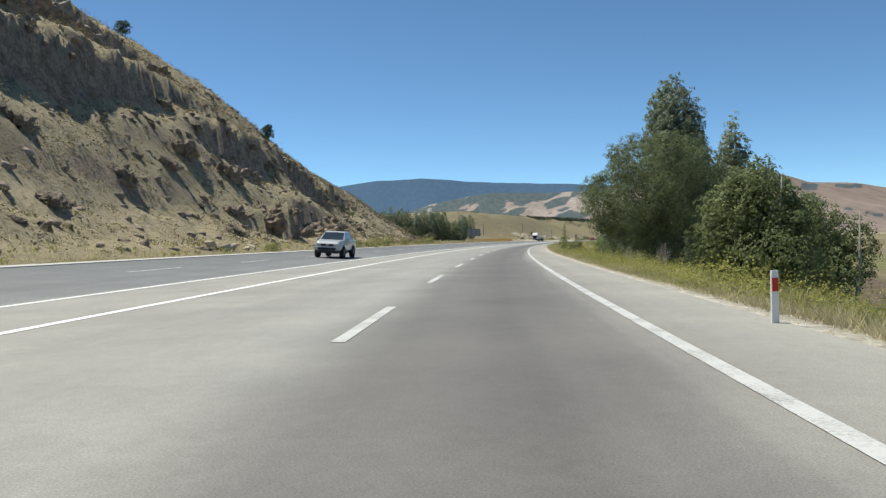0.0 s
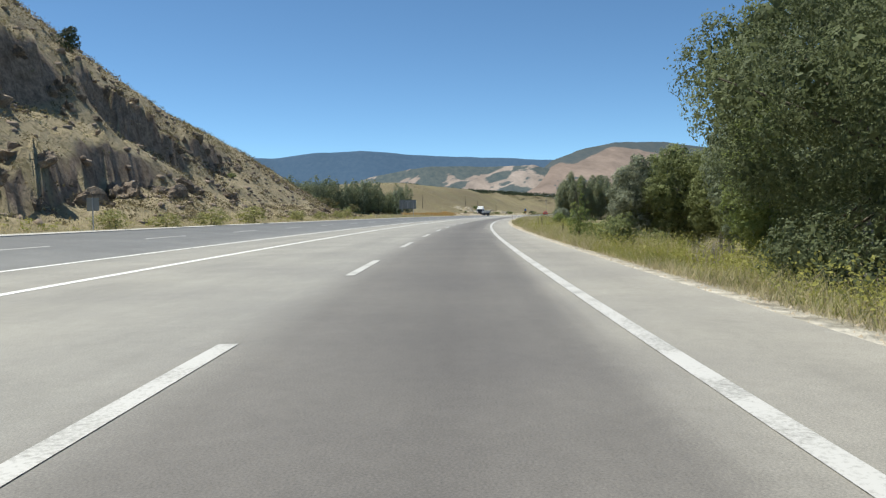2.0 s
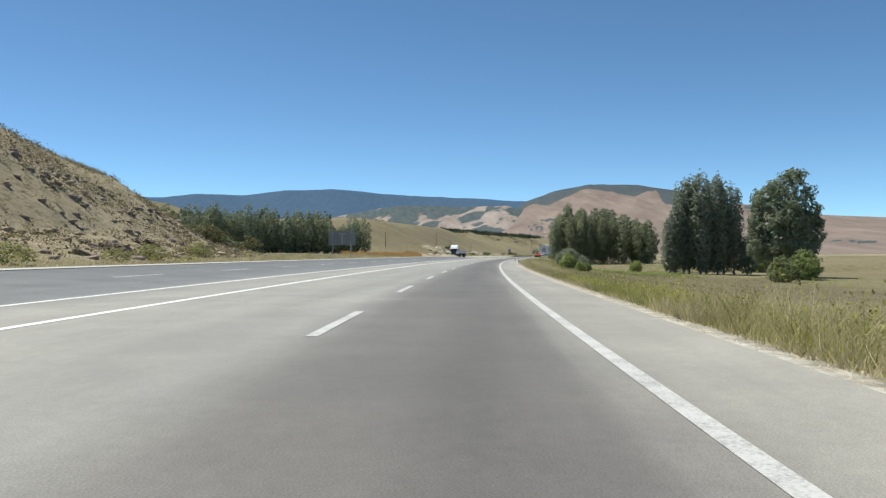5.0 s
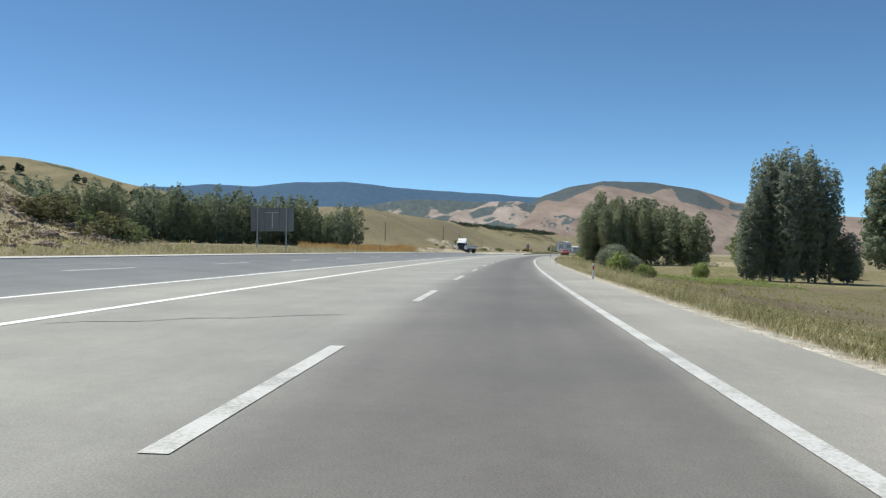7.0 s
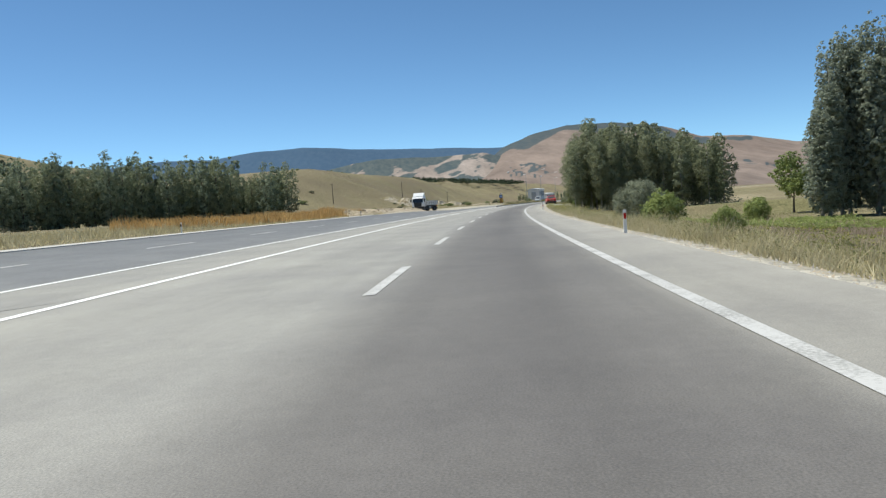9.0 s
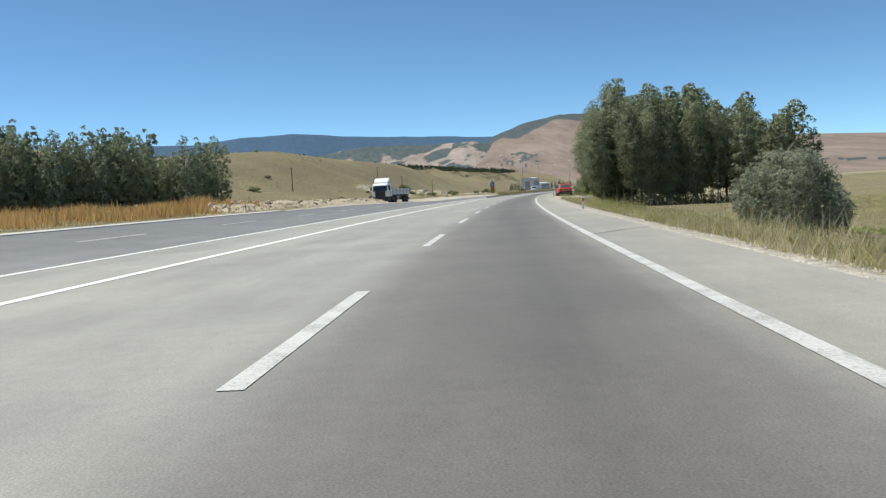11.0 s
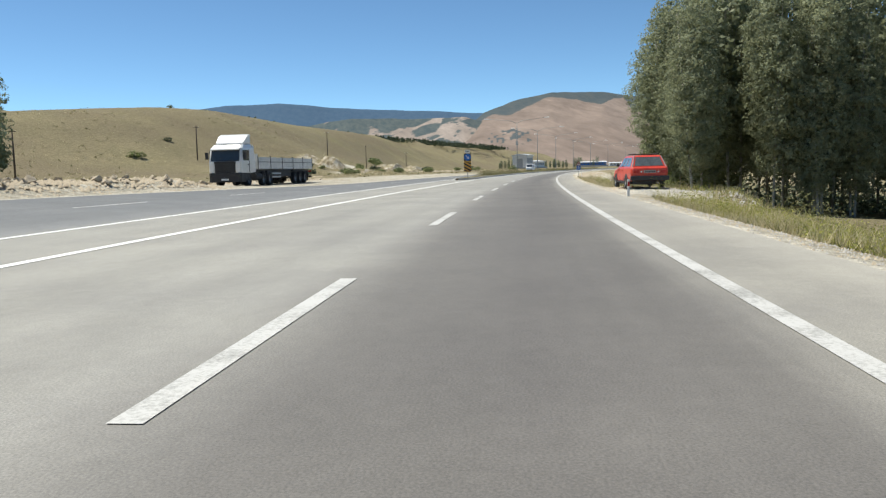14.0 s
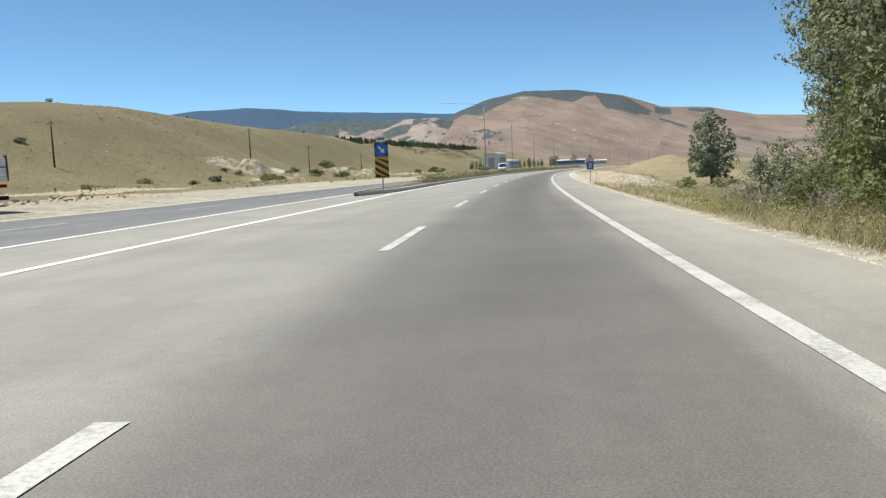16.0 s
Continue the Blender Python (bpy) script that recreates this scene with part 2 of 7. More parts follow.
def ground_mat():
    """Dry grass, bare pale earth and rock by slope and by the zones kept in the mesh's colour layer."""
    m, n, l, p = nodes_of("ground")
    v = coords(n)
    zone = n.new("ShaderNodeVertexColor")
    zone.layer_name = "zone"
    sep = n.new("ShaderNodeSeparateColor")
    l.new(zone.outputs[0], sep.inputs[0])
    a = noise_node(n, l, 0.09, 5, v)
    b = noise_node(n, l, 0.9, 5, v)
    c = noise_node(n, l, 3.2, 6, v, 0.7)
    grass = ramp_node(n, l, a, [(0.32, (0.195, 0.172, 0.092)), (0.5, (0.25, 0.212, 0.122)), (0.68, (0.30, 0.25, 0.15))])
    grass = mix_node(n, l, 0.5, grass, ramp_node(n, l, b, [(0.3, (0.13, 0.125, 0.065)), (0.7, (0.29, 0.25, 0.15))]))
    patch = noise_node(n, l, 0.022, 5, v, 0.6)
    grass = mix_node(n, l, ramp_node(n, l, patch, [(0.42, (0.0, 0.0, 0.0)), (0.60, (0.8, 0.8, 0.8))]), grass, (0.19, 0.155, 0.10))
    pale = ramp_node(n, l, b, [(0.3, (0.46, 0.425, 0.355)), (0.7, (0.64, 0.60, 0.52))])
    earth = ramp_node(n, l, b, [(0.3, (0.41, 0.335, 0.225)), (0.55, (0.53, 0.44, 0.305)), (0.75, (0.61, 0.52, 0.375))])
    tuft = ramp_node(n, l, c, [(0.45, (0.0, 0.0, 0.0)), (0.60, (1.0, 1.0, 1.0))])
    earth = mix_node(n, l, tuft, earth, mix_node(n, l, 0.75, earth, (0.16, 0.14, 0.068)))
    knot = noise_node(n, l, 1.5, 3, v, 0.6)
    earth = mix_node(n, l, ramp_node(n, l, knot, [(0.55, (0.0, 0.0, 0.0)), (0.64, (0.75, 0.75, 0.75))]), earth, (0.16, 0.135, 0.075))
    green = ramp_node(n, l, b, [(0.3, (0.13, 0.138, 0.06)), (0.7, (0.245, 0.23, 0.11))])
    col = mix_node(n, l, sep.outputs["Red"], grass, earth)
    col = mix_node(n, l, sep.outputs["Green"], col, green)
    col = mix_node(n, l, sep.outputs["Blue"], col, pale)
    soil = ramp_node(n, l, b, [(0.3, (0.115, 0.085, 0.06)), (0.7, (0.185, 0.145, 0.105))])
    col = mix_node(n, l, zone.outputs["Alpha"], col, soil)
    # bare rock on the steep faces
    g = n.new("ShaderNodeNewGeometry")
    sx = n.new("ShaderNodeSeparateXYZ")
    l.new(g.outputs["Normal"], sx.inputs[0])
    steep = ramp_node(n, l, sx.outputs["Z"], [(0.52, (1.0, 1.0, 1.0)), (0.66, (0.0, 0.0, 0.0))])
    rock = ramp_node(n, l, b, [(0.3, (0.17, 0.125, 0.092)), (0.5, (0.27, 0.205, 0.155)), (0.7, (0.36, 0.28, 0.215))])
    col = mix_node(n, l, steep, col, rock)
    fine = ramp_node(n, l, c, [(0.32, (0.55, 0.55, 0.53)), (0.68, (1.3, 1.3, 1.3))])
    col = mix_node(n, l, 1.0, col, fine, "MULTIPLY")
    l.new(col, p.inputs["Base Color"])
    p.inputs["Roughness"].default_value = 0.95
    p.inputs["Specular IOR Level"].default_value = 0.15
    bump_node(n, l, p, c, 0.8, 0.25)
    return m


M_ROAD = road_mat("worn_asphalt", (0.3, 0.3, 0.29), 0.12, [
    (-19, (0.14, 0.144, 0.147)), (-15.5, (0.165, 0.169, 0.172)), (-14.2, (0.165, 0.169, 0.172)), (-11.6, (0.19, 0.193, 0.194)), (-11.0, (0.30, 0.292, 0.265)), (-8.0, (0.315, 0.305, 0.275)),
    (-3.9, (0.29, 0.282, 0.26)), (-3.0, (0.17, 0.161, 0.15)), (-1.6, (0.132, 0.124, 0.117)), (-0.45, (0.165, 0.156, 0.145)), (0.1, (0.29, 0.278, 0.25)), (1.8, (0.35, 0.333, 0.295))])
def paint_mat(name, low, mid, high):
    """Road paint, rubbed through to the asphalt in specks and patches."""
    m, n, l, p = nodes_of(name)
    v = coords(n)
    a = noise_node(n, l, 1.6, 5, v)
    b = noise_node(n, l, 30.0, 4, v, 0.7)
    add = n.new("ShaderNodeMath")
    add.operation = "MULTIPLY_ADD"
    l.new(a, add.inputs[0])
    add.inputs[1].default_value = 0.9
    l.new(b, add.inputs[2])
    col = ramp_node(n, l, add.outputs[0], [(0.66, low), (0.84, mid), (1.04, high)])
    l.new(col, p.inputs["Base Color"])
    p.inputs["Roughness"].default_value = 0.7
    bump_node(n, l, p, b, 0.3, 0.005)
    return m


M_LINE = paint_mat("worn_road_paint", (0.24, 0.235, 0.22), (0.38, 0.375, 0.355), (0.52, 0.515, 0.495))
M_FRESH_LINE = paint_mat("fresh_road_paint", (0.62, 0.62, 0.60), (0.78, 0.78, 0.76), (0.84, 0.84, 0.82))
M_GROUND = ground_mat()
M_KERB = plain("concrete", (0.48, 0.46, 0.42), 0.9, 0, 0.15, 2, 40, 0.3)
M_GRIT = plain("grey_pebbles", (0.36, 0.345, 0.32), 0.95, 0, 0.4, 6, 30, 0.4, 0.02)
M_STONE = plain("pale_limestone", (0.41, 0.345, 0.255), 0.95, 0, 0.35, 1.5, 14, 0.6, 0.03)
M_BARK = plain("poplar_bark", (0.34, 0.325, 0.285), 0.95, 0, 0.35, 3, 18, 0.7, 0.03)
M_BARK_D = plain("dark_bark", (0.10, 0.085, 0.065), 0.95, 0, 0.3, 3, 18, 0.7, 0.03)
M_POPLAR = leaf_mat("poplar_leaves", (0.155, 0.18, 0.10), (0.42, 0.45, 0.285))
M_GROVE = leaf_mat("grove_poplar_leaves", (0.145, 0.165, 0.092), (0.41, 0.435, 0.275))
M_COLUMN = leaf_mat("columnar_poplar_leaves", (0.17, 0.20, 0.145), (0.45, 0.485, 0.37))
M_FRESH = leaf_mat("light_green_leaves", (0.17, 0.215, 0.07), (0.45, 0.51, 0.18))
M_POPLAR_D = leaf_mat("dark_poplar_leaves", (0.13, 0.165, 0.105), (0.36, 0.405, 0.275))
M_WILLOW_D = leaf_mat("shaded_willow_leaves", (0.083, 0.105, 0.052), (0.28, 0.325, 0.17))
M_WILLOW = leaf_mat("willow_leaves", (0.12, 0.145, 0.058), (0.36, 0.40, 0.18))
M_YOUNG = leaf_mat("young_poplar_leaves", (0.09, 0.115, 0.045), (0.30, 0.34, 0.155))
M_MEADOW = leaf_mat("meadow_grass", (0.14, 0.148, 0.058), (0.36, 0.35, 0.155), 0.7)
M_SILVER = leaf_mat("silver_willow_leaves", (0.17, 0.19, 0.125), (0.43, 0.46, 0.335))
M_BRIGHT = leaf_mat("fresh_leaves", (0.12, 0.165, 0.055), (0.36, 0.415, 0.15))
M_PINE = leaf_mat("pine_needles", (0.045, 0.062, 0.040), (0.115, 0.145, 0.085))
M_DRY = leaf_mat("dry_grass", (0.33, 0.285, 0.15), (0.70, 0.62, 0.40), 0.7)
M_GREENGRASS = leaf_mat("green_grass", (0.19, 0.20, 0.07), (0.46, 0.455, 0.18), 0.6)
M_WEED = leaf_mat("yellow_green_weeds", (0.19, 0.205, 0.05), (0.48, 0.465, 0.14))
M_OLIVE = leaf_mat("olive_tufts", (0.10, 0.098, 0.045), (0.27, 0.25, 0.125))
M_SCRUB = leaf_mat("grey_brown_scrub", (0.09, 0.075, 0.04), (0.24, 0.20, 0.115))
M_ROCK = plain("brown_rock", (0.30, 0.235, 0.175), 0.95, 0, 0.55, 3.0, 15.0, 1.0, 0.35)
M_ROCK_S = plain("brown_loose_rock", (0.25, 0.195, 0.15), 0.95, 0, 0.45, 0.8, 6.0, 0.8, 0.06)
M_ORANGE = leaf_mat("orange_dry_grass", (0.44, 0.28, 0.105), (0.71, 0.48, 0.205), 0.7)


# ---- mesh helpers ----
class Build:
    """Collects faces for one mesh."""
    def __init__(self):
        self.v, self.f = [], []

    def add(self, verts, faces):
        k = len(self.v)
        self.v += [tuple(q) for q in verts]
        self.f += [tuple(k + i for i in q) for q in faces]
        return self

    def box(self, x0, x1, y0, y1, z0, z1):
        v = [(x, y, z) for x in (x0, x1) for y in (y0, y1) for z in (z0, z1)]
        return self.add(v, [(0, 1, 3, 2), (4, 6, 7, 5), (0, 4, 5, 1), (2, 3, 7, 6), (0, 2, 6, 4), (1, 5, 7, 3)])

    def tube(self, pts, radii, sides=8, cap=True):
        """A tapered round bar through the points."""
        rings = []
        for i, q in enumerate(pts):
            q = Vector(q)
            a = Vector(pts[max(i - 1, 0)])
            b = Vector(pts[min(i + 1, len(pts) - 1)])
            w = (b - a).normalized()
            e = w.orthogonal().normalized() if abs(w.z) < 0.95 else (Vector((1, 0, 0)) - w * w.x).normalized()
            f = w.cross(e)
            rings += [q + radii[i] * (math.cos(2 * math.pi * j / sides) * e + math.sin(2 * math.pi * j / sides) * f) for j in range(sides)]
        fs = []
        for i in range(len(pts) - 1):
            for j in range(sides):
                k = (j + 1) % sides
                fs.append((i * sides + j, i * sides + k, (i + 1) * sides + k, (i + 1) * sides + j))
        if cap:
            fs.append(tuple(range(sides - 1, -1, -1)))
            fs.append(tuple((len(pts) - 1) * sides + j for j in range(sides)))
        return self.add(rings, fs)

    def rings(self, rows, closed=True, caps=True):
        """A loft through rows of points."""
        n = len(rows[0])
        v = [q for r in rows for q in r]
        f = []
        for i in range(len(rows) - 1):
            for j in range(n if closed else n - 1):
                k = (j + 1) % n
                f.append((i * n + j, i * n + k, (i + 1) * n + k, (i + 1) * n + j))
        if caps:
            f.append(tuple(range(n - 1, -1, -1)))
            f.append(tuple((len(rows) - 1) * n + j for j in range(n)))
        return self.add(v, f)

    def slab(self, quad, off):
        """A plate: four corners and its thickness as a vector."""
        q = [Vector(a) for a in quad]
        o = Vector(off)
        return self.add(q + [a + o for a in q], [(3, 2, 1, 0), (4, 5, 6, 7), (0, 1, 5, 4), (1, 2, 6, 5), (2, 3, 7, 6), (3, 0, 4, 7)])

    def mesh(self, name, mat, flat=True):
        me = bpy.data.meshes.new(name)
        me.from_pydata(self.v, [], self.f)
        me.materials.append(mat)
        if not flat:
            me.polygons.foreach_set("use_smooth", [True] * len(me.polygons))
        bm = bmesh.new()
        bm.from_mesh(me)
        bmesh.ops.recalc_face_normals(bm, faces=bm.faces)
        bm.to_mesh(me)
        bm.free()
        return me


def part(name, b, mat, parent=None, label="", flat=True, bevel=0.0):
    ob = new(name, b.mesh(name, mat, flat))
    if parent:
        ob.parent = parent
    if bevel:
        md = ob.modifiers.new("bevel", "BEVEL")
        md.width, md.segments, md.limit_method = bevel, 2, "ANGLE"
    if label:
        tagged(ob, label)
    return ob


def empty(name, m, label, category, group="", kind=""):
    ob = new(name)
    ob.matrix_world = m
    return tagged(ob, label, category, group, kind)


def raw_mesh(name, v, f, mat, smooth_=False):
    """Fast mesh from arrays of equal-sided faces."""
    me = bpy.data.meshes.new(name)
    v, f = np.asarray(v, np.float32), np.asarray(f, np.int32)
    k = f.shape[1]
    me.vertices.add(len(v))
    me.vertices.foreach_set("co", v.ravel())
    me.loops.add(f.size)
    me.loops.foreach_set("vertex_index", f.ravel())
    me.polygons.add(len(f))
    me.polygons.foreach_set("loop_start", np.arange(0, f.size, k, dtype=np.int32))
    me.polygons.foreach_set("loop_total", np.full(len(f), k, np.int32))
    if smooth_:
        me.polygons.foreach_set("use_smooth", np.ones(len(f), bool))
    me.materials.append(mat)
    me.update(calc_edges=True)
    return me


def grid_faces(n, m):
    i, j = np.meshgrid(np.arange(n - 1), np.arange(m - 1), indexing="ij")
    a = (i * m + j).ravel()
    return np.stack([a, a + m, a + m + 1, a + 1], 1)


def stand(s, d, z=0.0, turn=0.0):
    """A pose on the ground whose x runs along the road (turn: degrees to the left)."""
    x, y = plan(s, d)
    return pose(float(x), float(y), z, 0, 0, 90 - math.degrees(heading(s)) + turn)


# ---- ground ----
def make_ground():
    ss = np.concatenate([np.arange(-260, -20, 12), np.arange(-20, 210, 0.8), np.arange(210, 420, 2.0), np.arange(420, 700, 6), np.arange(700, 1900, 30)])
    dr = np.concatenate([[1.65, 1.7, 1.9], np.arange(2.2, 8, 0.6), np.arange(8, 30, 2), np.arange(30, 120, 8), np.arange(120, 901, 60)])
    dl = np.concatenate([[0, 0.6], np.arange(1.2, 34, 0.7), np.arange(34, 60, 2), np.arange(60, 180, 6), np.arange(180, 901, 60)])
    dd = np.concatenate([(EDGE_L - dl)[::-1], [-11, -4], dr])
    S, D = np.meshgrid(ss, dd, indexing="ij")
    Z = ground_z(S, D)
    X, Y = plan(S, D)
    me = raw_mesh("ground", np.stack([X, Y, Z], -1).reshape(-1, 3), grid_faces(len(ss), len(dd))[:, ::-1], M_GROUND, True)
    # zones: red bare cutting, green meadow, blue pale gravel
    u = -D - slope_toe(S)
    red = smooth(-2, 3, u) * (slope_scale(S) > 0.02) * (1 - smooth(45, 70, u)) * (0.75 + 0.25 * fbm(S * 0.1, u * 0.1, 2, 71))
    gr = smooth(10, 18, D) * (1 - smooth(50, 80, D)) * smooth(-0.3, 0.25, fbm(X * 0.05, Y * 0.05, 3, 81)) * smooth(170, 220, S) * (1 - 0.75 * smooth(370, 410, S))
    red = np.maximum(red, smooth(455, 500, S) * (1 - smooth(600, 680, S)) * smooth(7, 12, D) * (1 - smooth(55, 80, D)) * (0.75 + 0.3 * fbm(X * 0.05, Y * 0.05, 3, 73)))
    blue = np.maximum(1 - smooth(0.25, 0.75, D - EDGE_R), 0) * (D > 0)
    blue = np.maximum(blue, (1 - smooth(0.8, 1.6, EDGE_L - D)) * (D < -15))
    lay = smooth(292, 312, S) * (1 - smooth(420, 520, S)) * (1 - smooth(9, 14, EDGE_L - D)) * (D < -15)
    blue = np.maximum(blue, lay * (0.7 + 0.3 * fbm(X * 0.3, Y * 0.3, 2, 91)))
    pull = smooth(97, 99.5, S) * (1 - smooth(107, 112, S)) * (1 - smooth(4.6, 6.8, D)) * (D > 0)
    bay = smooth(321, 325, S) * (1 - smooth(331, 335, S)) * (1 - smooth(4.4, 5.6, D)) * (D > 0)
    pile = smooth(376, 384, S) * (1 - smooth(440, 470, S)) * (1 - smooth(5, 8, D)) * (D > 0)
    cliff = smooth(456, 464, S) * (1 - smooth(488, 500, S)) * smooth(48, 53, -D) * (1 - smooth(64, 72, -D)) + smooth(515, 525, S) * (1 - smooth(560, 575, S)) * smooth(38, 44, -D) * (1 - smooth(58, 66, -D))
    cliff = cliff * smooth(0.0, 0.25, fbm(X * 0.13, Y * 0.13, 3, 95))
    blue = np.clip(np.maximum.reduce([blue, pull, bay, pile, cliff]), 0, 1)
    red = np.maximum(red, 0.65 * smooth(2.0, 2.6, D) * (1 - smooth(7, 10, D)) * (0.8 + 0.4 * fbm(X * 0.2, Y * 0.2, 2, 75)))
    plough = smooth(10.5, 12.5, D) * (1 - smooth(34, 38, D)) * smooth(20, 26, S) * (1 - smooth(84, 92, S))
    bare = smooth(9, 15, D) * (1 - smooth(44, 56, D)) * smooth(172, 190, S) * (1 - smooth(262, 280, S))
    plough = np.maximum(plough, bare * (0.35 + 0.55 * smooth(-0.2, 0.3, fbm(X * 0.11, Y * 0.11, 4, 77))))
    stubble = smooth(277, 281, S) * (1 - smooth(300, 318, S)) * smooth(17, 20, D) * (1 - smooth(40, 52, D))
    gr = gr * (1 - stubble)
    gr = np.maximum(gr, smooth(38, 42, D) * (1 - smooth(70, 90, D)) * smooth(20, 40, S) * (1 - smooth(150, 190, S)))
    col = np.stack([np.clip(red, 0, 1), np.clip(gr, 0, 1), blue, plough], -1).reshape(-1, 4)
    lay_ = me.color_attributes.new("zone", "FLOAT_COLOR", "POINT")
    lay_.data.foreach_set("color", col.astype(np.float32).ravel())
    return tagged(new("ground", me), "dry grassy ground with a bare cutting beside the road", "ground", kind="structure")


make_ground()


def make_far_ground():
    n = 72
    b = Build()
    ring = [[(r * math.sin(2 * math.pi * i / n), 600 + r * math.cos(2 * math.pi * i / n), -9.0) for i in range(n)] for r in (3, 700, 2000, 4600)]
    b.rings(ring)
    b.f = [q for q in b.f if len(q) == 4]
    ob = part("ground_distance", b, M_GROUND)
    tagged(ob, "dry plain stretching to the far hills", "ground", kind="structure")


make_far_ground()


# ---- road ----
def strip(name, s0, s1, d0, d1, dz, mat, label, step=2.0, kind="structure", category="road", parent=None, cross=2):
    ss = np.arange(s0, s1 + step * 0.5, step)
    ss[-1] = s1
    dd = np.linspace(d0, d1, cross)
    S, D = np.meshgrid(ss, dd, indexing="ij")
    X, Y = plan(S, D)
    Z = road_z(S, D) + dz
    f = grid_faces(len(ss), len(dd))[:, ::-1]
    me = raw_mesh(name, np.stack([X, Y, Z], -1).reshape(-1, 3), f, mat, True)
    uv = me.uv_layers.new(name="UVMap")
    co = np.stack([S, D], -1).reshape(-1, 2)[f.ravel()]
    uv.data.foreach_set("uv", co.astype(np.float32).ravel())
    ob = new(name, me)
    if parent:
        ob.parent = parent
    return tagged(ob, label, category, kind=kind) if label else ob


ROAD = strip("road", -120, 1000, EDGE_L, EDGE_R, 0.0, M_ROAD, "worn grey asphalt dual carriageway with wheel tracks", 2.0, cross=49)


def thick_line(name, s0, s1, d, w, step=2.0, paint=M_LINE):
    """A painted line, a few millimetres proud of the asphalt."""
    return strip(name, s0, s1, d - w / 2, d + w / 2, 0.006, paint, "", step, parent=ROAD)


thick_line("edge_line", -60, 900, 0.02, 0.17)
thick_line("edge_line", -60, 371.0, L1, 0.20, paint=M_FRESH_LINE)
thick_line("edge_line", 371.0, 900, L1 - 0.22, 0.20, paint=M_FRESH_LINE)
thick_line("edge_line", -60, 900, L2, 0.18, paint=M_FRESH_LINE)
for k in range(-3, 60):
    a = 8.436 + 11.957 * k
    thick_line("lane_dash", a, a + 4.55, -3.5, 0.17, 1.2)
for k in range(-2, 40):
    a = 3.0 + 11.957 * k
    thick_line("lane_dash", a, a + 4.55, L3, 0.13, 1.2)


# ---- far hills ----
def hill_mat(name, bare, bare2, wood, wood2, scale, down=0.22):
    """Bare soil and woods by the mesh's zones; down: how far the grain is drawn out down the slope."""
    m, n, l, p = nodes_of(name)
    mp = n.new("ShaderNodeMapping")
    mp.inputs["Scale"].default_value = (1.0, down, 1.0)
    l.new(coords(n), mp.inputs["Vector"])
    v = mp.outputs[0]
    big = noise_node(n, l, scale, 6, v, 0.6)
    fine = noise_node(n, l, scale * 14, 7, v, 0.75)
    soil = ramp_node(n, l, big, [(0.35, bare), (0.65, bare2)])
    mid = noise_node(n, l, scale * 4, 5, v, 0.65)
    soil = mix_node(n, l, 1.0, soil, ramp_node(n, l, mid, [(0.35, (0.84, 0.85, 0.86)), (0.65, (1.12, 1.11, 1.10))]), "MULTIPLY")
    soil = mix_node(n, l, 1.0, soil, ramp_node(n, l, fine, [(0.3, (0.82, 0.82, 0.82)), (0.7, (1.12, 1.12, 1.12))]), "MULTIPLY")
    trees = ramp_node(n, l, fine, [(0.35, wood), (0.7, wood2)])
    zone = n.new("ShaderNodeVertexColor")
    zone.layer_name = "zone"
    sep = n.new("ShaderNodeSeparateColor")
    l.new(zone.outputs[0], sep.inputs[0])
    add = n.new("ShaderNodeMath")
    add.operation = "MULTIPLY_ADD"
    l.new(fine, add.inputs[0])
    add.inputs[1].default_value = 1.2
    l.new(sep.outputs["Red"], add.inputs[2])
    half = n.new("ShaderNodeMath")
    half.operation = "MULTIPLY"
    half.inputs[1].default_value = 0.5
    l.new(add.outputs[0], half.inputs[0])
    mask = ramp_node(n, l, half.outputs[0], [(0.46, (0, 0, 0)), (0.56, (1, 1, 1))])
    col = mix_node(n, l, mask, soil, trees)
    l.new(col, p.inputs["Base Color"])
    p.inputs["Roughness"].default_value = 1.0
    p.inputs["Specular IOR Level"].default_value = 0.05
    return m


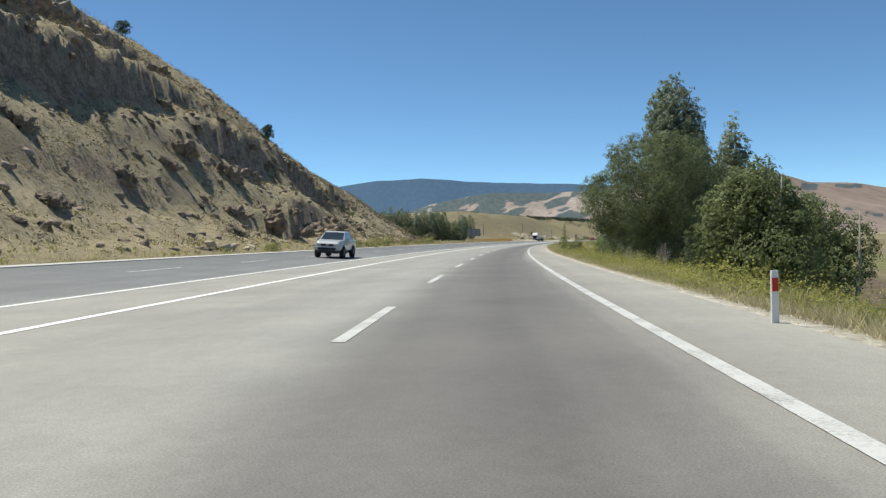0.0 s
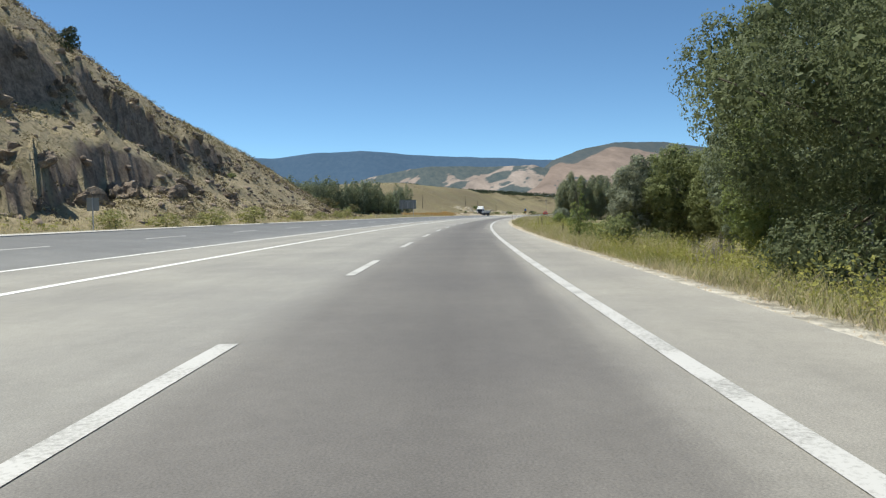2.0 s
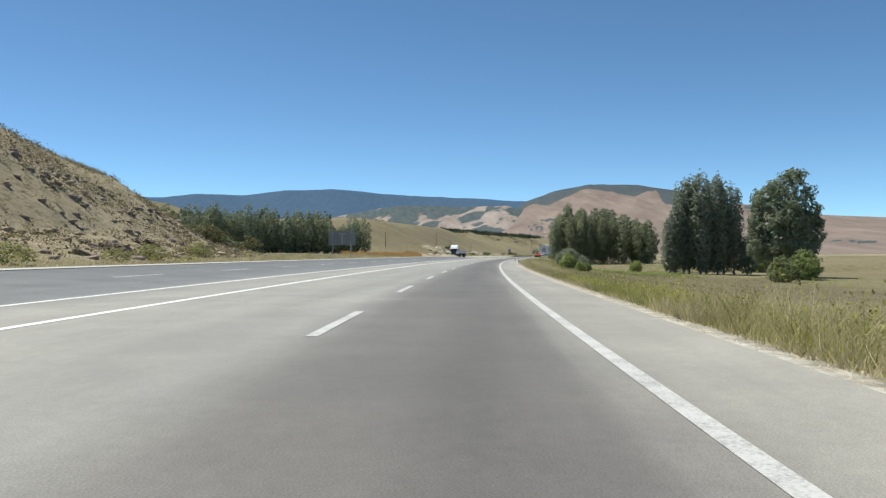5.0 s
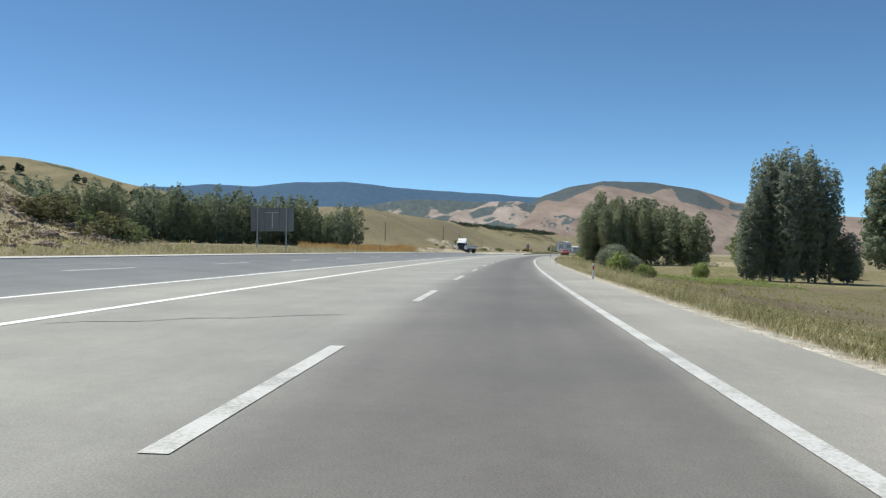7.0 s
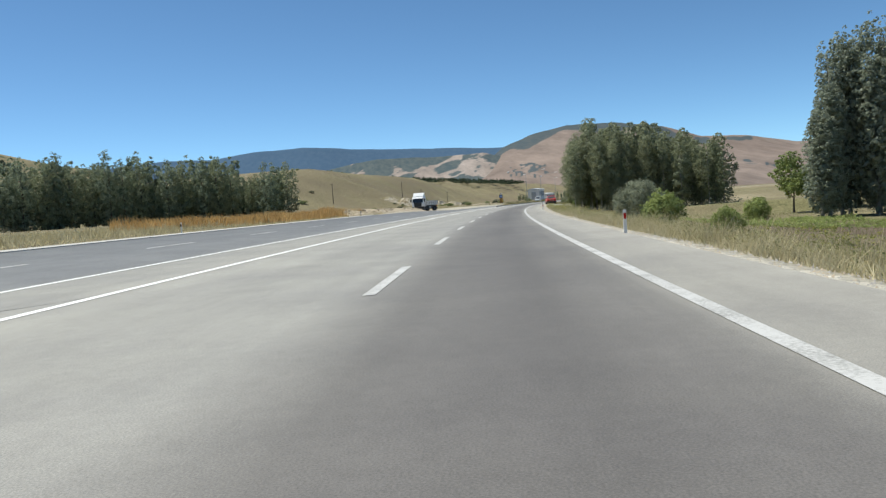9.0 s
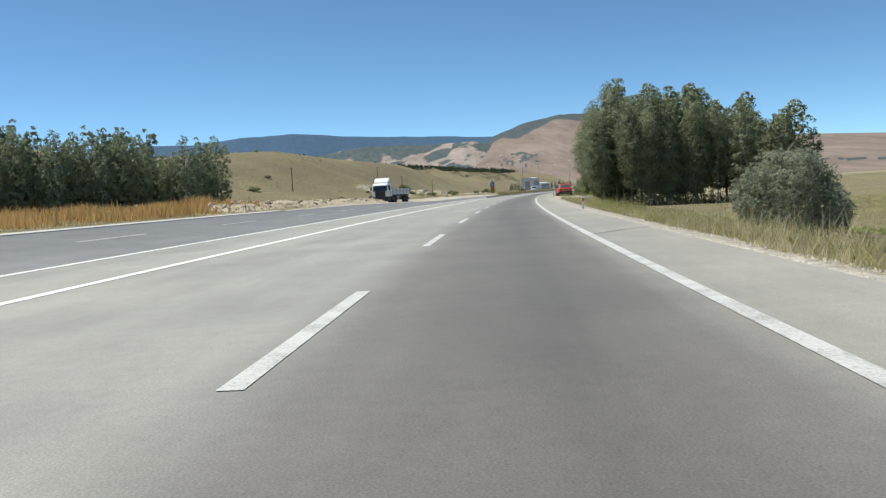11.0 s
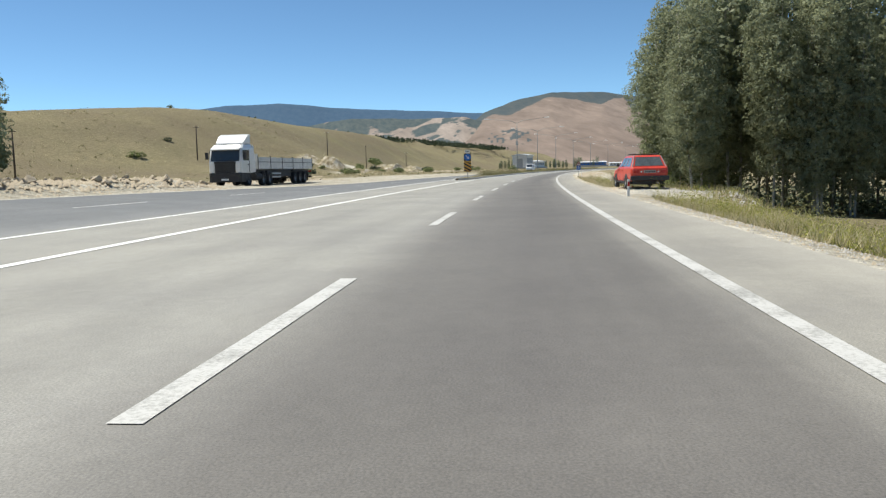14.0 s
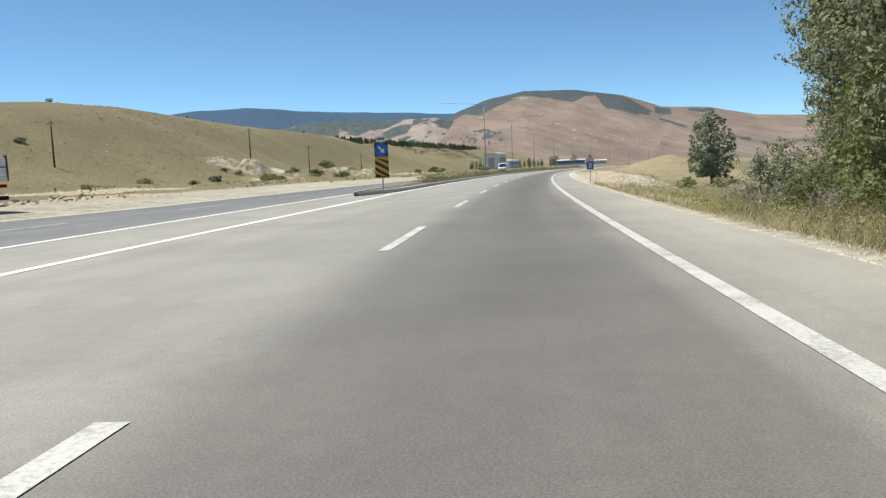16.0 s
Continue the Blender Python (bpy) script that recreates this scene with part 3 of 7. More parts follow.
def far_hill(name, az, el, dist, near, mat, label, wood, folds, n_az=220, n_r=46, seed=0, shape=1.3):
    """A hill range whose crest stands at the given bearings and elevations; wood(a, t, x, y) tells where trees grow."""
    ox, oy = 15.0, 230.0
    A = np.radians(np.linspace(az[0], az[-1], n_az))
    T = np.concatenate([np.linspace(0, 1, n_r), [1.06, 1.25]])
    a, t = np.meshgrid(A, T, indexing="ij")
    e = np.interp(np.degrees(a), az, el)
    r = near + (dist - near) * t
    x, y = ox + r * np.sin(a), oy + r * np.cos(a)
    crest = dist * np.tan(np.radians(e)) * (1 + 0.012 * fbm(np.degrees(a) * 0.9, 0 * a, 4, seed + 3))
    tt = np.clip(t, 0, 1)
    gul = np.abs(fbm(np.degrees(a) * 0.26 + 1.2 * (1 - tt), tt * 0.5, 2, seed)) + 0.04 * fbm(np.degrees(a) * 1.1 + 2 * tt, tt * 2.2, 3, seed + 9)
    z = -10 + (crest + 10) * tt ** shape - folds * crest * gul * np.sin(np.pi * tt) ** 0.8
    z = np.where(t > 1, crest - (t - 1) * crest * 1.2, z)
    me = raw_mesh(name, np.stack([x, y, z], -1).reshape(-1, 3), grid_faces(n_az, len(T))[:, ::-1], mat, True)
    w = np.clip(wood(np.degrees(a), tt, x, y), 0, 1)
    c = np.stack([w, w, w, np.ones_like(w)], -1).reshape(-1, 4)
    me.color_attributes.new("zone", "FLOAT_COLOR", "POINT").data.foreach_set("color", c.astype(np.float32).ravel())
    return tagged(new(name, me), label, "hill", kind="structure")


# bare and wooded tones alike are blue: distance haze put into the colour
M_HAZE_RIDGE = hill_mat("hazed_wooded_ridge", (0.075, 0.125, 0.19), (0.09, 0.14, 0.20), (0.055, 0.10, 0.16), (0.075, 0.12, 0.18), 0.003)
# scrub and wood tones lean blue-grey, with distance haze mixed into them
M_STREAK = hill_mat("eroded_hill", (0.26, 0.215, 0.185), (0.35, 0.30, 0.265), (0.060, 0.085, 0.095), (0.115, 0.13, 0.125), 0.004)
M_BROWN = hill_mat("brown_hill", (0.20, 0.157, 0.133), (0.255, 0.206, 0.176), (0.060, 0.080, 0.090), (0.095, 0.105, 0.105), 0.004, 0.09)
def streaks(a, t, x, y):
    """Scrub with bare gullies that climb slantwise to the right."""
    el = 3.6 * t ** 1.25
    u, v = a + 0.9 * fbm(a * 0.35, el * 0.8, 2, 17), el - 0.23 * a + 0.25 * fbm(a * 0.8, el * 1.5, 3, 18)
    bare = fbm(u * 0.55, v * 2.6, 4, 14) + 0.45 * fbm(a * 0.9 - el * 0.5, el * 1.2, 3, 15)
    return np.clip(0.74 - 1.9 * np.maximum(bare + 0.02, 0) + 0.5 * smooth(0.82, 1.0, t) - 0.35 * (1 - smooth(0.15, 0.4, t)), 0, 1)


def brown_woods(a, t, x, y):
    """Woods along the top of the brown mountain, a wooded flank, a slanting hedge line and a dotted scrub patch."""
    q = t + 0.05 * fbm(a * 0.9, t * 5, 4, 7)
    w = smooth(-0.03, 0.03, q - np.interp(a, [8.2, 9.5, 11, 12.4, 13.9, 15.3, 16.5, 17.3, 18.0, 18.8, 20.5, 22.5], [0.88, 0.88, 0.80, 0.86, 0.915, 0.91, 0.85, 0.82, 0.91, 0.95, 0.985, 1.2]))
    flank = smooth(-0.03, 0.03, q - np.interp(a, [18.4, 18.9, 19.4, 21.3, 22.2, 22.8], [1.2, 0.90, 0.74, 0.70, 0.76, 1.0])) * smooth(-0.03, 0.03, np.interp(a, [18.4, 20, 21, 22.1, 22.8], [1.2, 1.0, 0.945, 0.87, 0.80]) - q)
    clump = smooth(-0.03, 0.03, 0.075 - np.abs(q - 0.88)) * smooth(22.4, 22.8, a) * (1 - smooth(23.4, 23.9, a)) + smooth(-0.03, 0.03, 0.04 - np.abs(q - 0.93)) * smooth(24.5, 24.9, a) * (1 - smooth(26.2, 26.6, a))
    line = smooth(-0.02, 0.02, 0.022 - np.abs(q - np.interp(a, [21.5, 24.2, 26.4, 29], [0.80, 0.61, 0.47, 0.40]))) * smooth(21.4, 21.8, a) * smooth(-0.25, 0.1, fbm(a * 2.0, 0 * a, 3, 9))
    dots = (1 - smooth(0.6, 1.0, ((a - 10.9) / 1.8) ** 2 + ((t - 0.46 + 0.035 * (a - 10.9)) / 0.13) ** 2)) * smooth(0.0, 0.2, fbm(a * 6, t * 26, 3, 66))
    low = smooth(0.25, 0.5, fbm(a * 0.9, t * 5.0, 4, 66)) * smooth(0.12, 0.3, t) * (1 - smooth(0.5, 0.7, t))
    return 0.06 + 0.70 * np.clip(w + flank + clump + line, 0, 1) + 0.55 * dots + 0.25 * low


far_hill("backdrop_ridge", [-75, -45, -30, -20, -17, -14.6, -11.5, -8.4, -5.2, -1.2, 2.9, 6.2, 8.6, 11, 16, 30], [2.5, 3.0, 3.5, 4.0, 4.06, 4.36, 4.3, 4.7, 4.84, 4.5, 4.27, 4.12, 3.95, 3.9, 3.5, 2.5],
         4300, 2900, M_HAZE_RIDGE, "long forested mountain ridge under the sky, coloured blue for distance haze", lambda a, t, x, y: 0.75 + 0.3 * fbm(x * 0.002, y * 0.002, 3, 5), 0.05, 240, 40, 2)
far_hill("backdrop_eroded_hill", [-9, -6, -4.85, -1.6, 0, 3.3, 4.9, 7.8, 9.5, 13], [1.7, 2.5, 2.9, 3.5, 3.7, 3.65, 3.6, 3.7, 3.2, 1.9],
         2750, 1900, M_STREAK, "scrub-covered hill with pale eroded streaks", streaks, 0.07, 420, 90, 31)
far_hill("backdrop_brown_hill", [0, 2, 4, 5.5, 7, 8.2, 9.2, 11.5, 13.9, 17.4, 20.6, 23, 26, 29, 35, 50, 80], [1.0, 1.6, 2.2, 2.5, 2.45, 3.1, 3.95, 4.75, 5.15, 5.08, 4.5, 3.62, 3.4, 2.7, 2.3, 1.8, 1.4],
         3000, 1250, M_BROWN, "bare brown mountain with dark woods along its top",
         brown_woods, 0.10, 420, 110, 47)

M_GOLD = hill_mat("golden_hill", (0.17, 0.155, 0.09), (0.235, 0.20, 0.125), (0.06, 0.075, 0.05), (0.10, 0.115, 0.075), 0.02)
far_hill("backdrop_golden_hill", [-85, -60, -45, -34, -28.5, -25.5, -22.5, -19.5, -17, -14.5, -12], [4.5, 6.0, 6.4, 6.2, 5.9, 5.4, 4.6, 4.1, 3.2, 2.0, 0.6],
         760, 360, M_GOLD, "dry golden hillside dotted with dark trees behind a wood", lambda a, t, x, y: 0.15 + 0.6 * smooth(0.25, 0.5, fbm(x * 0.02, y * 0.02, 3, 88)), 0.05, 160, 40, 53)


# ---- plants ----
def blades(rng, s, d, height, width, lean, zfun):
    """Grass blades, three corners each, at the given places by the road."""
    n = len(s)
    x, y = plan(s, d)
    z = zfun(s, d) - 0.02
    a = rng.uniform(0, 2 * np.pi, n)
    h = height * rng.uniform(0.35, 1.3, n) * (0.45 + 0.55 * smooth(0.4, 2.2, np.abs(d + 8.35) - 10.05)) * (0.72 + 0.75 * fbm(s * 0.22, d * 0.6, 3, 5))
    w = width * rng.uniform(0.6, 1.3, n)
    lx, ly = lean * h * rng.normal(0, 1, n), lean * h * rng.normal(0, 1, n)
    base = np.stack([x, y, z], -1)
    side = np.stack([np.cos(a) * w, np.sin(a) * w, 0 * a], -1)
    tip = base + np.stack([lx, ly, h], -1)
    v = np.stack([base - side, base + side, tip], 1).reshape(-1, 3)
    return v, np.arange(3 * n).reshape(-1, 3)


def leaf_quads(rng, c, out, size, flat=0.9):
    """Leaf-shaped faces at the points c, turned partly towards out."""
    n = len(c)
    nrm = out * flat + rng.normal(0, 1, (n, 3)) * 0.6
    nrm /= np.linalg.norm(nrm, axis=1)[:, None] + 1e-9
    r = rng.normal(0, 1, (n, 3))
    u = np.cross(nrm, r)
    u /= np.linalg.norm(u, axis=1)[:, None] + 1e-9
    w = np.cross(nrm, u)
    k = (size * rng.uniform(0.55, 1.35, n))[:, None]
    v = np.stack([c - u * k, c - w * k * 0.55, c + u * k, c + w * k * 0.55], 1).reshape(-1, 3)
    return v, np.arange(4 * n).reshape(-1, 4)


def crown_leaves(rng, blobs, n, size, clump, hollow=0.5, ragged=0.25):
    """Leaves on rounded clumps over a crown made of ellipsoids (x, y, z, rx, ry, rz), with coarser leaves inside."""
    blobs = np.array(blobs, float)
    area = (blobs[:, 3] * blobs[:, 4] + blobs[:, 4] * blobs[:, 5] + blobs[:, 3] * blobs[:, 5])
    per = 22
    m = max(6, int(n * 0.84) // per)
    pick = rng.choice(len(blobs), m * 4, p=area / area.sum())
    dirs = rng.normal(0, 1, (m * 4, 3))
    dirs /= np.linalg.norm(dirs, axis=1)[:, None]
    b = blobs[pick]
    cen = b[:, :3] + dirs * b[:, 3:]
    deep = np.full(len(cen), 9.0)
    for i, q in enumerate(blobs):
        deep = np.minimum(deep, np.where(pick == i, 9.0, (((cen - q[:3]) / q[3:]) ** 2).sum(1)))
    keep = np.flatnonzero(deep > 0.62)
    keep = (keep if len(keep) >= m else np.arange(len(cen)))[:m]
    m = len(keep)
    dirs, b = dirs[keep], b[keep]
    rad = 1 - 0.3 * hollow * rng.random(m) ** 2 + ragged * np.clip(rng.normal(0, 0.3, m), -0.5, 0.6)
    cen = b[:, :3] + dirs * b[:, 3:] * rad[:, None]
    out = dirs / b[:, 3:]
    out /= np.linalg.norm(out, axis=1)[:, None]
    rc = np.minimum(clump * 1.35, 0.4 * b[:, 3:].min(1)) * rng.uniform(0.5, 1.4, m)
    e = rng.normal(0, 1, (m * per, 3)) + np.repeat(0.7 * out, per, 0) + np.array([0, 0, 0.45])
    e /= np.linalg.norm(e, axis=1)[:, None]
    c = np.repeat(cen, per, 0) + e * (np.repeat(rc, per) * (0.45 + 0.6 * rng.random(m * per) ** 0.6))[:, None] * np.array([1, 1, 0.85])
    v1, f1 = leaf_quads(rng, c, e + 0.6 * np.repeat(out, per, 0), size, 1.3)
    k = int(n * 0.11)
    pick = rng.choice(len(blobs), k, p=area / area.sum())
    dirs = rng.normal(0, 1, (k, 3))
    dirs /= np.linalg.norm(dirs, axis=1)[:, None]
    b = blobs[pick]
    c = b[:, :3] + dirs * b[:, 3:] * rng.uniform(0.3, 0.82, k)[:, None]
    v2, f2 = leaf_quads(rng, c, dirs, min(size * (2.6 if n > 15000 else 1.5), 0.42), 1.0)
    return np.concatenate([v1, v2]), np.concatenate([f1, f2 + len(v1)])


def lobes(blobs, n, r0, r1, seed):
    """Rounded lobes of foliage set over a crown's main masses."""
    r = np.random.default_rng(seed)
    main = np.array(blobs, float)
    area = main[:, 3] * main[:, 5]
    out = [(*b[:3], *(b[3:] * 0.82)) for b in main]
    while len(out) < n + len(main):
        i = r.choice(len(main), p=area / area.sum())
        w = r.normal(0, 1, 3)
        q = main[i, :3] + w / np.linalg.norm(w) * main[i, 3:] * 0.86
        f = (((q - main[:, :3]) / main[:, 3:]) ** 2).sum(1)
        if q[2] > 0.3 and np.delete(f, i).min(initial=9) > 0.6:
            k = r.uniform(r0, r1)
            out.append((*q, k, k, k * 0.85))
    return out


def limbs(b, rng, blobs, trunk_top, base_r, n):
    """Limbs from the trunk into the crown."""
    for i in range(n):
        q = blobs[rng.integers(len(blobs))]
        z0 = trunk_top[2] * rng.uniform(0.35, 0.95)
        k = z0 / trunk_top[2]
        a = Vector((trunk_top[0] * k, trunk_top[1] * k, z0))
        e = Vector((q[0] + rng.normal(0, 0.45) * q[3], q[1] + rng.normal(0, 0.45) * q[4], q[2] + rng.uniform(-0.3, 0.6) * q[5]))
        mid = a.lerp(e, 0.5) + Vector((rng.normal(0, 0.2), rng.normal(0, 0.2), 0.25))
        r = base_r * rng.uniform(0.22, 0.42)
        b.tube([a, mid, e], [r, r * 0.6, r * 0.2], 5)


def tree(name, m, seed, blobs, n, size, clump, leaf, bark, trunk_h, trunk_r, label, category="tree", group="", lean=(0, 0), stems=1, n_limbs=10, hollow=0.5, ragged=0.25, spread=0.0):
    rng = np.random.default_rng(seed)
    top = empty(name, m, label, category, group)
    b = Build()
    for k in range(stems):
        bx, by = (0.0, 0.0) if stems == 1 else (rng.normal(0, spread), rng.normal(0, spread))
        tx, ty = bx + lean[0] + rng.normal(0, 0.05) * trunk_h, by + lean[1] + rng.normal(0, 0.05) * trunk_h
        pts = [(bx, by, -0.25), (bx * 1.0, by, 0.15), (bx + (tx - bx) * 0.4 + rng.normal(0, 0.06), by + (ty - by) * 0.4, trunk_h * 0.45), (tx, ty, trunk_h)]
        b.tube(pts, [trunk_r * 1.35, trunk_r, trunk_r * 0.72, trunk_r * 0.25], 7)
        if n_limbs:
            limbs(b, rng, blobs, (tx, ty, trunk_h), trunk_r, max(2, n_limbs // stems))
    part("trunk", b, bark, top, flat=False)
    v, f = crown_leaves(rng, blobs, n, size, clump, hollow, ragged)
    ob = new("crown", raw_mesh("crown", v, f, leaf))
    ob.parent = top
    return top


def tree_pose(s, d, turn=0.0, k=1.0, kz=None, dz=0.0):
    q = on_ground(s, d, dz)
    return pose(q.x, q.y, q.z, 0, 0, turn) @ Matrix.Diagonal((k, k, kz or k, 1))


# the big round willow by the verge
tree("willow_tree", tree_pose(61.0, 9.8, 0, 0.95, 0.98), 5, lobes([(0, 0, 6.1, 5.5, 5.5, 4.7), (-2.6, 0.8, 5.6, 3.2, 3.2, 3.3), (2.6, -0.6, 5.4, 3.2, 3.2, 3.4), (0.6, 2.4, 5.8, 3.2, 3.2, 3.4), (-0.8, -2.4, 5.4, 3.4, 3.2, 3.6), (1.0, -1.0, 7.8, 3.2, 3.2, 2.7), (-1.4, 0.6, 7.9, 2.8, 2.8, 2.4), (0.3, 0, 2.2, 4.9, 4.9, 2.5), (-1.5, -1.5, 1.6, 3.4, 3.4, 1.8), (1.5, 1.0, 1.6, 3.4, 3.4, 1.8)], 220, 0.5, 0.95, 4),
     190000, 0.044, 0.24, M_WILLOW_D, M_BARK_D, 5.0, 0.32, "large round green willow tree in dense leaf beside the road", stems=4, n_limbs=24, spread=0.5, hollow=0.28, ragged=0.06)


def spire(h, r, z0, tip=0.42):
    """A column of leaf clumps, widest below the middle, with a rounded top."""
    out = []
    k = max(4, int((h - z0) / 1.7))
    for i in range(k):
        t = (i + 0.5) / k
        w = r * (0.62 + 1.25 * t if t < 0.32 else 1.02 - (1.02 - tip) * ((t - 0.32) / 0.68) ** 1.7)
        out.append((0.16 * r * math.sin(5 * t + h), 0.16 * r * math.cos(4 * t + r), z0 + (h - z0) * t, w, w, (h - z0) / k * 0.95))
    return out


def plume(h, r, z0, n, seed):
    """A fastigiate crown: upright narrow plumes round a taller middle one."""
    r0 = random.Random(seed)
    out = [(0, 0, (h + z0) / 2, 0.55 * r, 0.55 * r, (h - z0) / 2)]
    for i in range(n):
        a, q = 6.283 * i / n + r0.uniform(-0.3, 0.3), r * r0.uniform(0.45, 0.62)
        top, low = h * r0.uniform(0.78, 0.97), z0 + r0.uniform(0, 0.12) * h
        out.append((q * math.cos(a), q * math.sin(a), (top + low) / 2, 0.46 * r, 0.46 * r, (top - low) / 2))
    return out + [(0, 0, z0 + 0.28 * (h - z0), 0.86 * r, 0.86 * r, 0.28 * (h - z0))]


tree("poplar_tree", tree_pose(70.5, 12.8), 8, plume(16.8, 2.85, 3.0, 6, 3), 36000, 0.11, 0.26, M_POPLAR_D, M_BARK, 13.5, 0.22, "tall dark green poplar rising behind a willow", lean=(0.1, 0.1))
tree("poplar_tree", tree_pose(79, 19.8), 9, plume(14.6, 2.0, 3.0, 4, 4), 20000, 0.10, 0.24, M_POPLAR, M_BARK, 12.5, 0.2, "slim poplar with loose silvery green leaves", ragged=0.45)
# young poplar clumps close to the verge
tree("young_poplar_clump", tree_pose(27.2, 6.9), 12, [(0, 0, 2.3, 1.15, 1.15, 2.0), (-0.9, 0.3, 1.9, 0.95, 0.95, 1.7), (0.9, -0.5, 1.8, 1.0, 1.0, 1.6), (0.3, 0.4, 3.5, 0.6, 0.6, 1.1), (-0.6, 0.1, 3.0, 0.45, 0.45, 1.0), (0.9, -0.4, 2.9, 0.4, 0.4, 0.9), (0.1, -1.0, 1.2, 1.2, 1.2, 1.0)],
     26000, 0.05, 0.17, M_YOUNG, M_BARK, 3.9, 0.07, "young green poplar clump growing on the verge", stems=6, n_limbs=18, spread=0.5, hollow=0.55, ragged=0.3)
tree("young_poplar_clump", tree_pose(30.5, 9.6), 13, [(0, 0, 2.0, 1.4, 1.4, 1.8), (-1.1, 0.3, 1.7, 1.1, 1.1, 1.5), (1.0, -0.5, 1.7, 1.2, 1.2, 1.5), (0.2, 0.4, 3.0, 0.6, 0.6, 0.9), (-0.9, 0.2, 2.7, 0.4, 0.4, 0.8), (0.1, -1.4, 1.1, 1.2, 1.2, 0.9)],
     26000, 0.05, 0.18, M_YOUNG, M_BARK, 3.3, 0.07, "broad young poplar clump behind the verge", stems=6, n_limbs=18, spread=0.6, hollow=0.55, ragged=0.3)
# bushes beside and in front of the willow
BUSH = [(0, 0, 0.8, 0.8, 0.8, 0.8), (0.5, 0.2, 0.6, 0.6, 0.6, 0.6), (-0.5, -0.2, 0.65, 0.6, 0.6, 0.65), (0.1, -0.3, 1.25, 0.45, 0.45, 0.5)]
for s, d, k, mt, lb, sd in ((72, 4.2, 0.8, M_WILLOW, "small dark green bush on the verge", 2), (93, 9.5, 0.75, M_WILLOW, "green shrub below the road bank", 6),
                            (86, 9.0, 0.8, M_WILLOW, "green shrub below the road bank", 7), (106, 9.5, 1.2, M_WILLOW, "green shrub below the road bank", 8)):
    tree("bush", tree_pose(s, d, 40 * sd, k), 20 + sd, BUSH, 5200, 0.05, 0.13, mt, M_BARK_D, 0.9, 0.03, lb, "bush", stems=4, spread=0.15, n_limbs=8, hollow=0.8, ragged=0.3)
tree("poplar_shoot", tree_pose(76.6, 3.5), 19, [(0, 0, 1.15, 0.5, 0.5, 0.8), (0.15, 0.1, 0.7, 0.6, 0.6, 0.6), (0, 0, 2.2, 0.16, 0.16, 0.6)], 2600, 0.038, 0.09, M_BRIGHT, M_BARK_D, 2.6, 0.02, "slim green poplar shoot on the verge", "bush", stems=3, spread=0.08, n_limbs=6, hollow=0.8, ragged=0.3)
tree("poplar_shoot", tree_pose(44.5, 8.5, 0, 0.75), 18, [(0, 0, 1.6, 0.5, 0.5, 1.2), (0.15, 0.1, 0.9, 0.55, 0.55, 0.8), (0, 0, 2.8, 0.3, 0.3, 0.6)], 2200, 0.045, 0.1, M_WILLOW_D, M_BARK_D, 2.8, 0.025, "slim green poplar shoot beside a willow", "bush", stems=3, spread=0.1, n_limbs=8, hollow=0.8, ragged=0.3)


def bare_bush(s, d, h, n, seed):
    """Dry grey stems fanning from one foot."""
    r0 = random.Random(seed)
    b = Build()
    for i in range(n):
        a, o = r0.uniform(0, 6.28), r0.uniform(0.15, 0.75)
        hh = h * r0.uniform(0.5, 1.0)
        p = [Vector((0.15 * math.cos(a), 0.15 * math.sin(a), -0.05)), Vector((o * 0.55 * math.cos(a), o * 0.55 * math.sin(a), hh * 0.55)), Vector((o * h * 0.5 * math.cos(a + 0.3), o * h * 0.5 * math.sin(a + 0.3), hh))]
        b.tube(p, [0.014, 0.009, 0.003], 5)
        for k in range(3):
            q = p[1].lerp(p[2], r0.uniform(0.0, 0.8))
            b.tube([q, q + Vector((r0.uniform(-0.3, 0.3), r0.uniform(-0.3, 0.3), r0.uniform(0.1, 0.4)))], [0.006, 0.002], 4)
    ob = part("dry_bush", b, M_DEADWOOD)
    q = on_ground(s, d)
    ob.matrix_basis = pose(q.x, q.y, q.z)
    tagged(ob, "leafless grey bush of dry stems on the verge", "bush", "dry bushes")


M_DEADWOOD = plain("grey_dead_stems", (0.36, 0.32, 0.27), 0.95, 0, 0.3, 3, 20)
for s, d, h, n, sd in ((47.5, 7.6, 1.9, 34, 1), (50.0, 6.6, 1.2, 26, 2), (53.5, 6.4, 1.3, 26, 3), (349.5, 4.6, 0.9, 22, 4), (352.5, 4.2, 0.8, 20, 5), (356.5, 4.6, 0.8, 20, 6), (62, 4.6, 0.9, 20, 8)):
    bare_bush(s, d, h, n, sd)
# trees past the willow
tree("poplar_tree", tree_pose(98, 18.6), 31, spire(16.0, 3.1, 2.0), 26000, 0.15, 0.34, M_POPLAR_D, M_BARK, 14, 0.28, "tall broad dark poplar with shimmering leaves", ragged=0.35)
tree("tree", tree_pose(91, 16.6), 32, lobes([(0, 0, 5.5, 2.5, 2.5, 4.3), (1.4, 0.4, 4.2, 2.0, 2.0, 3.2), (-1.2, -0.4, 4.0, 1.9, 1.9, 3.0), (0, 0, 2.0, 2.3, 2.3, 1.8), (0, 0, 8.4, 1.6, 1.6, 2.0)], 30, 0.6, 1.1, 5), 34000, 0.085, 0.24, M_BRIGHT, M_BARK, 6.5, 0.2, "fresh green leafy tree on the field edge", n_limbs=16)
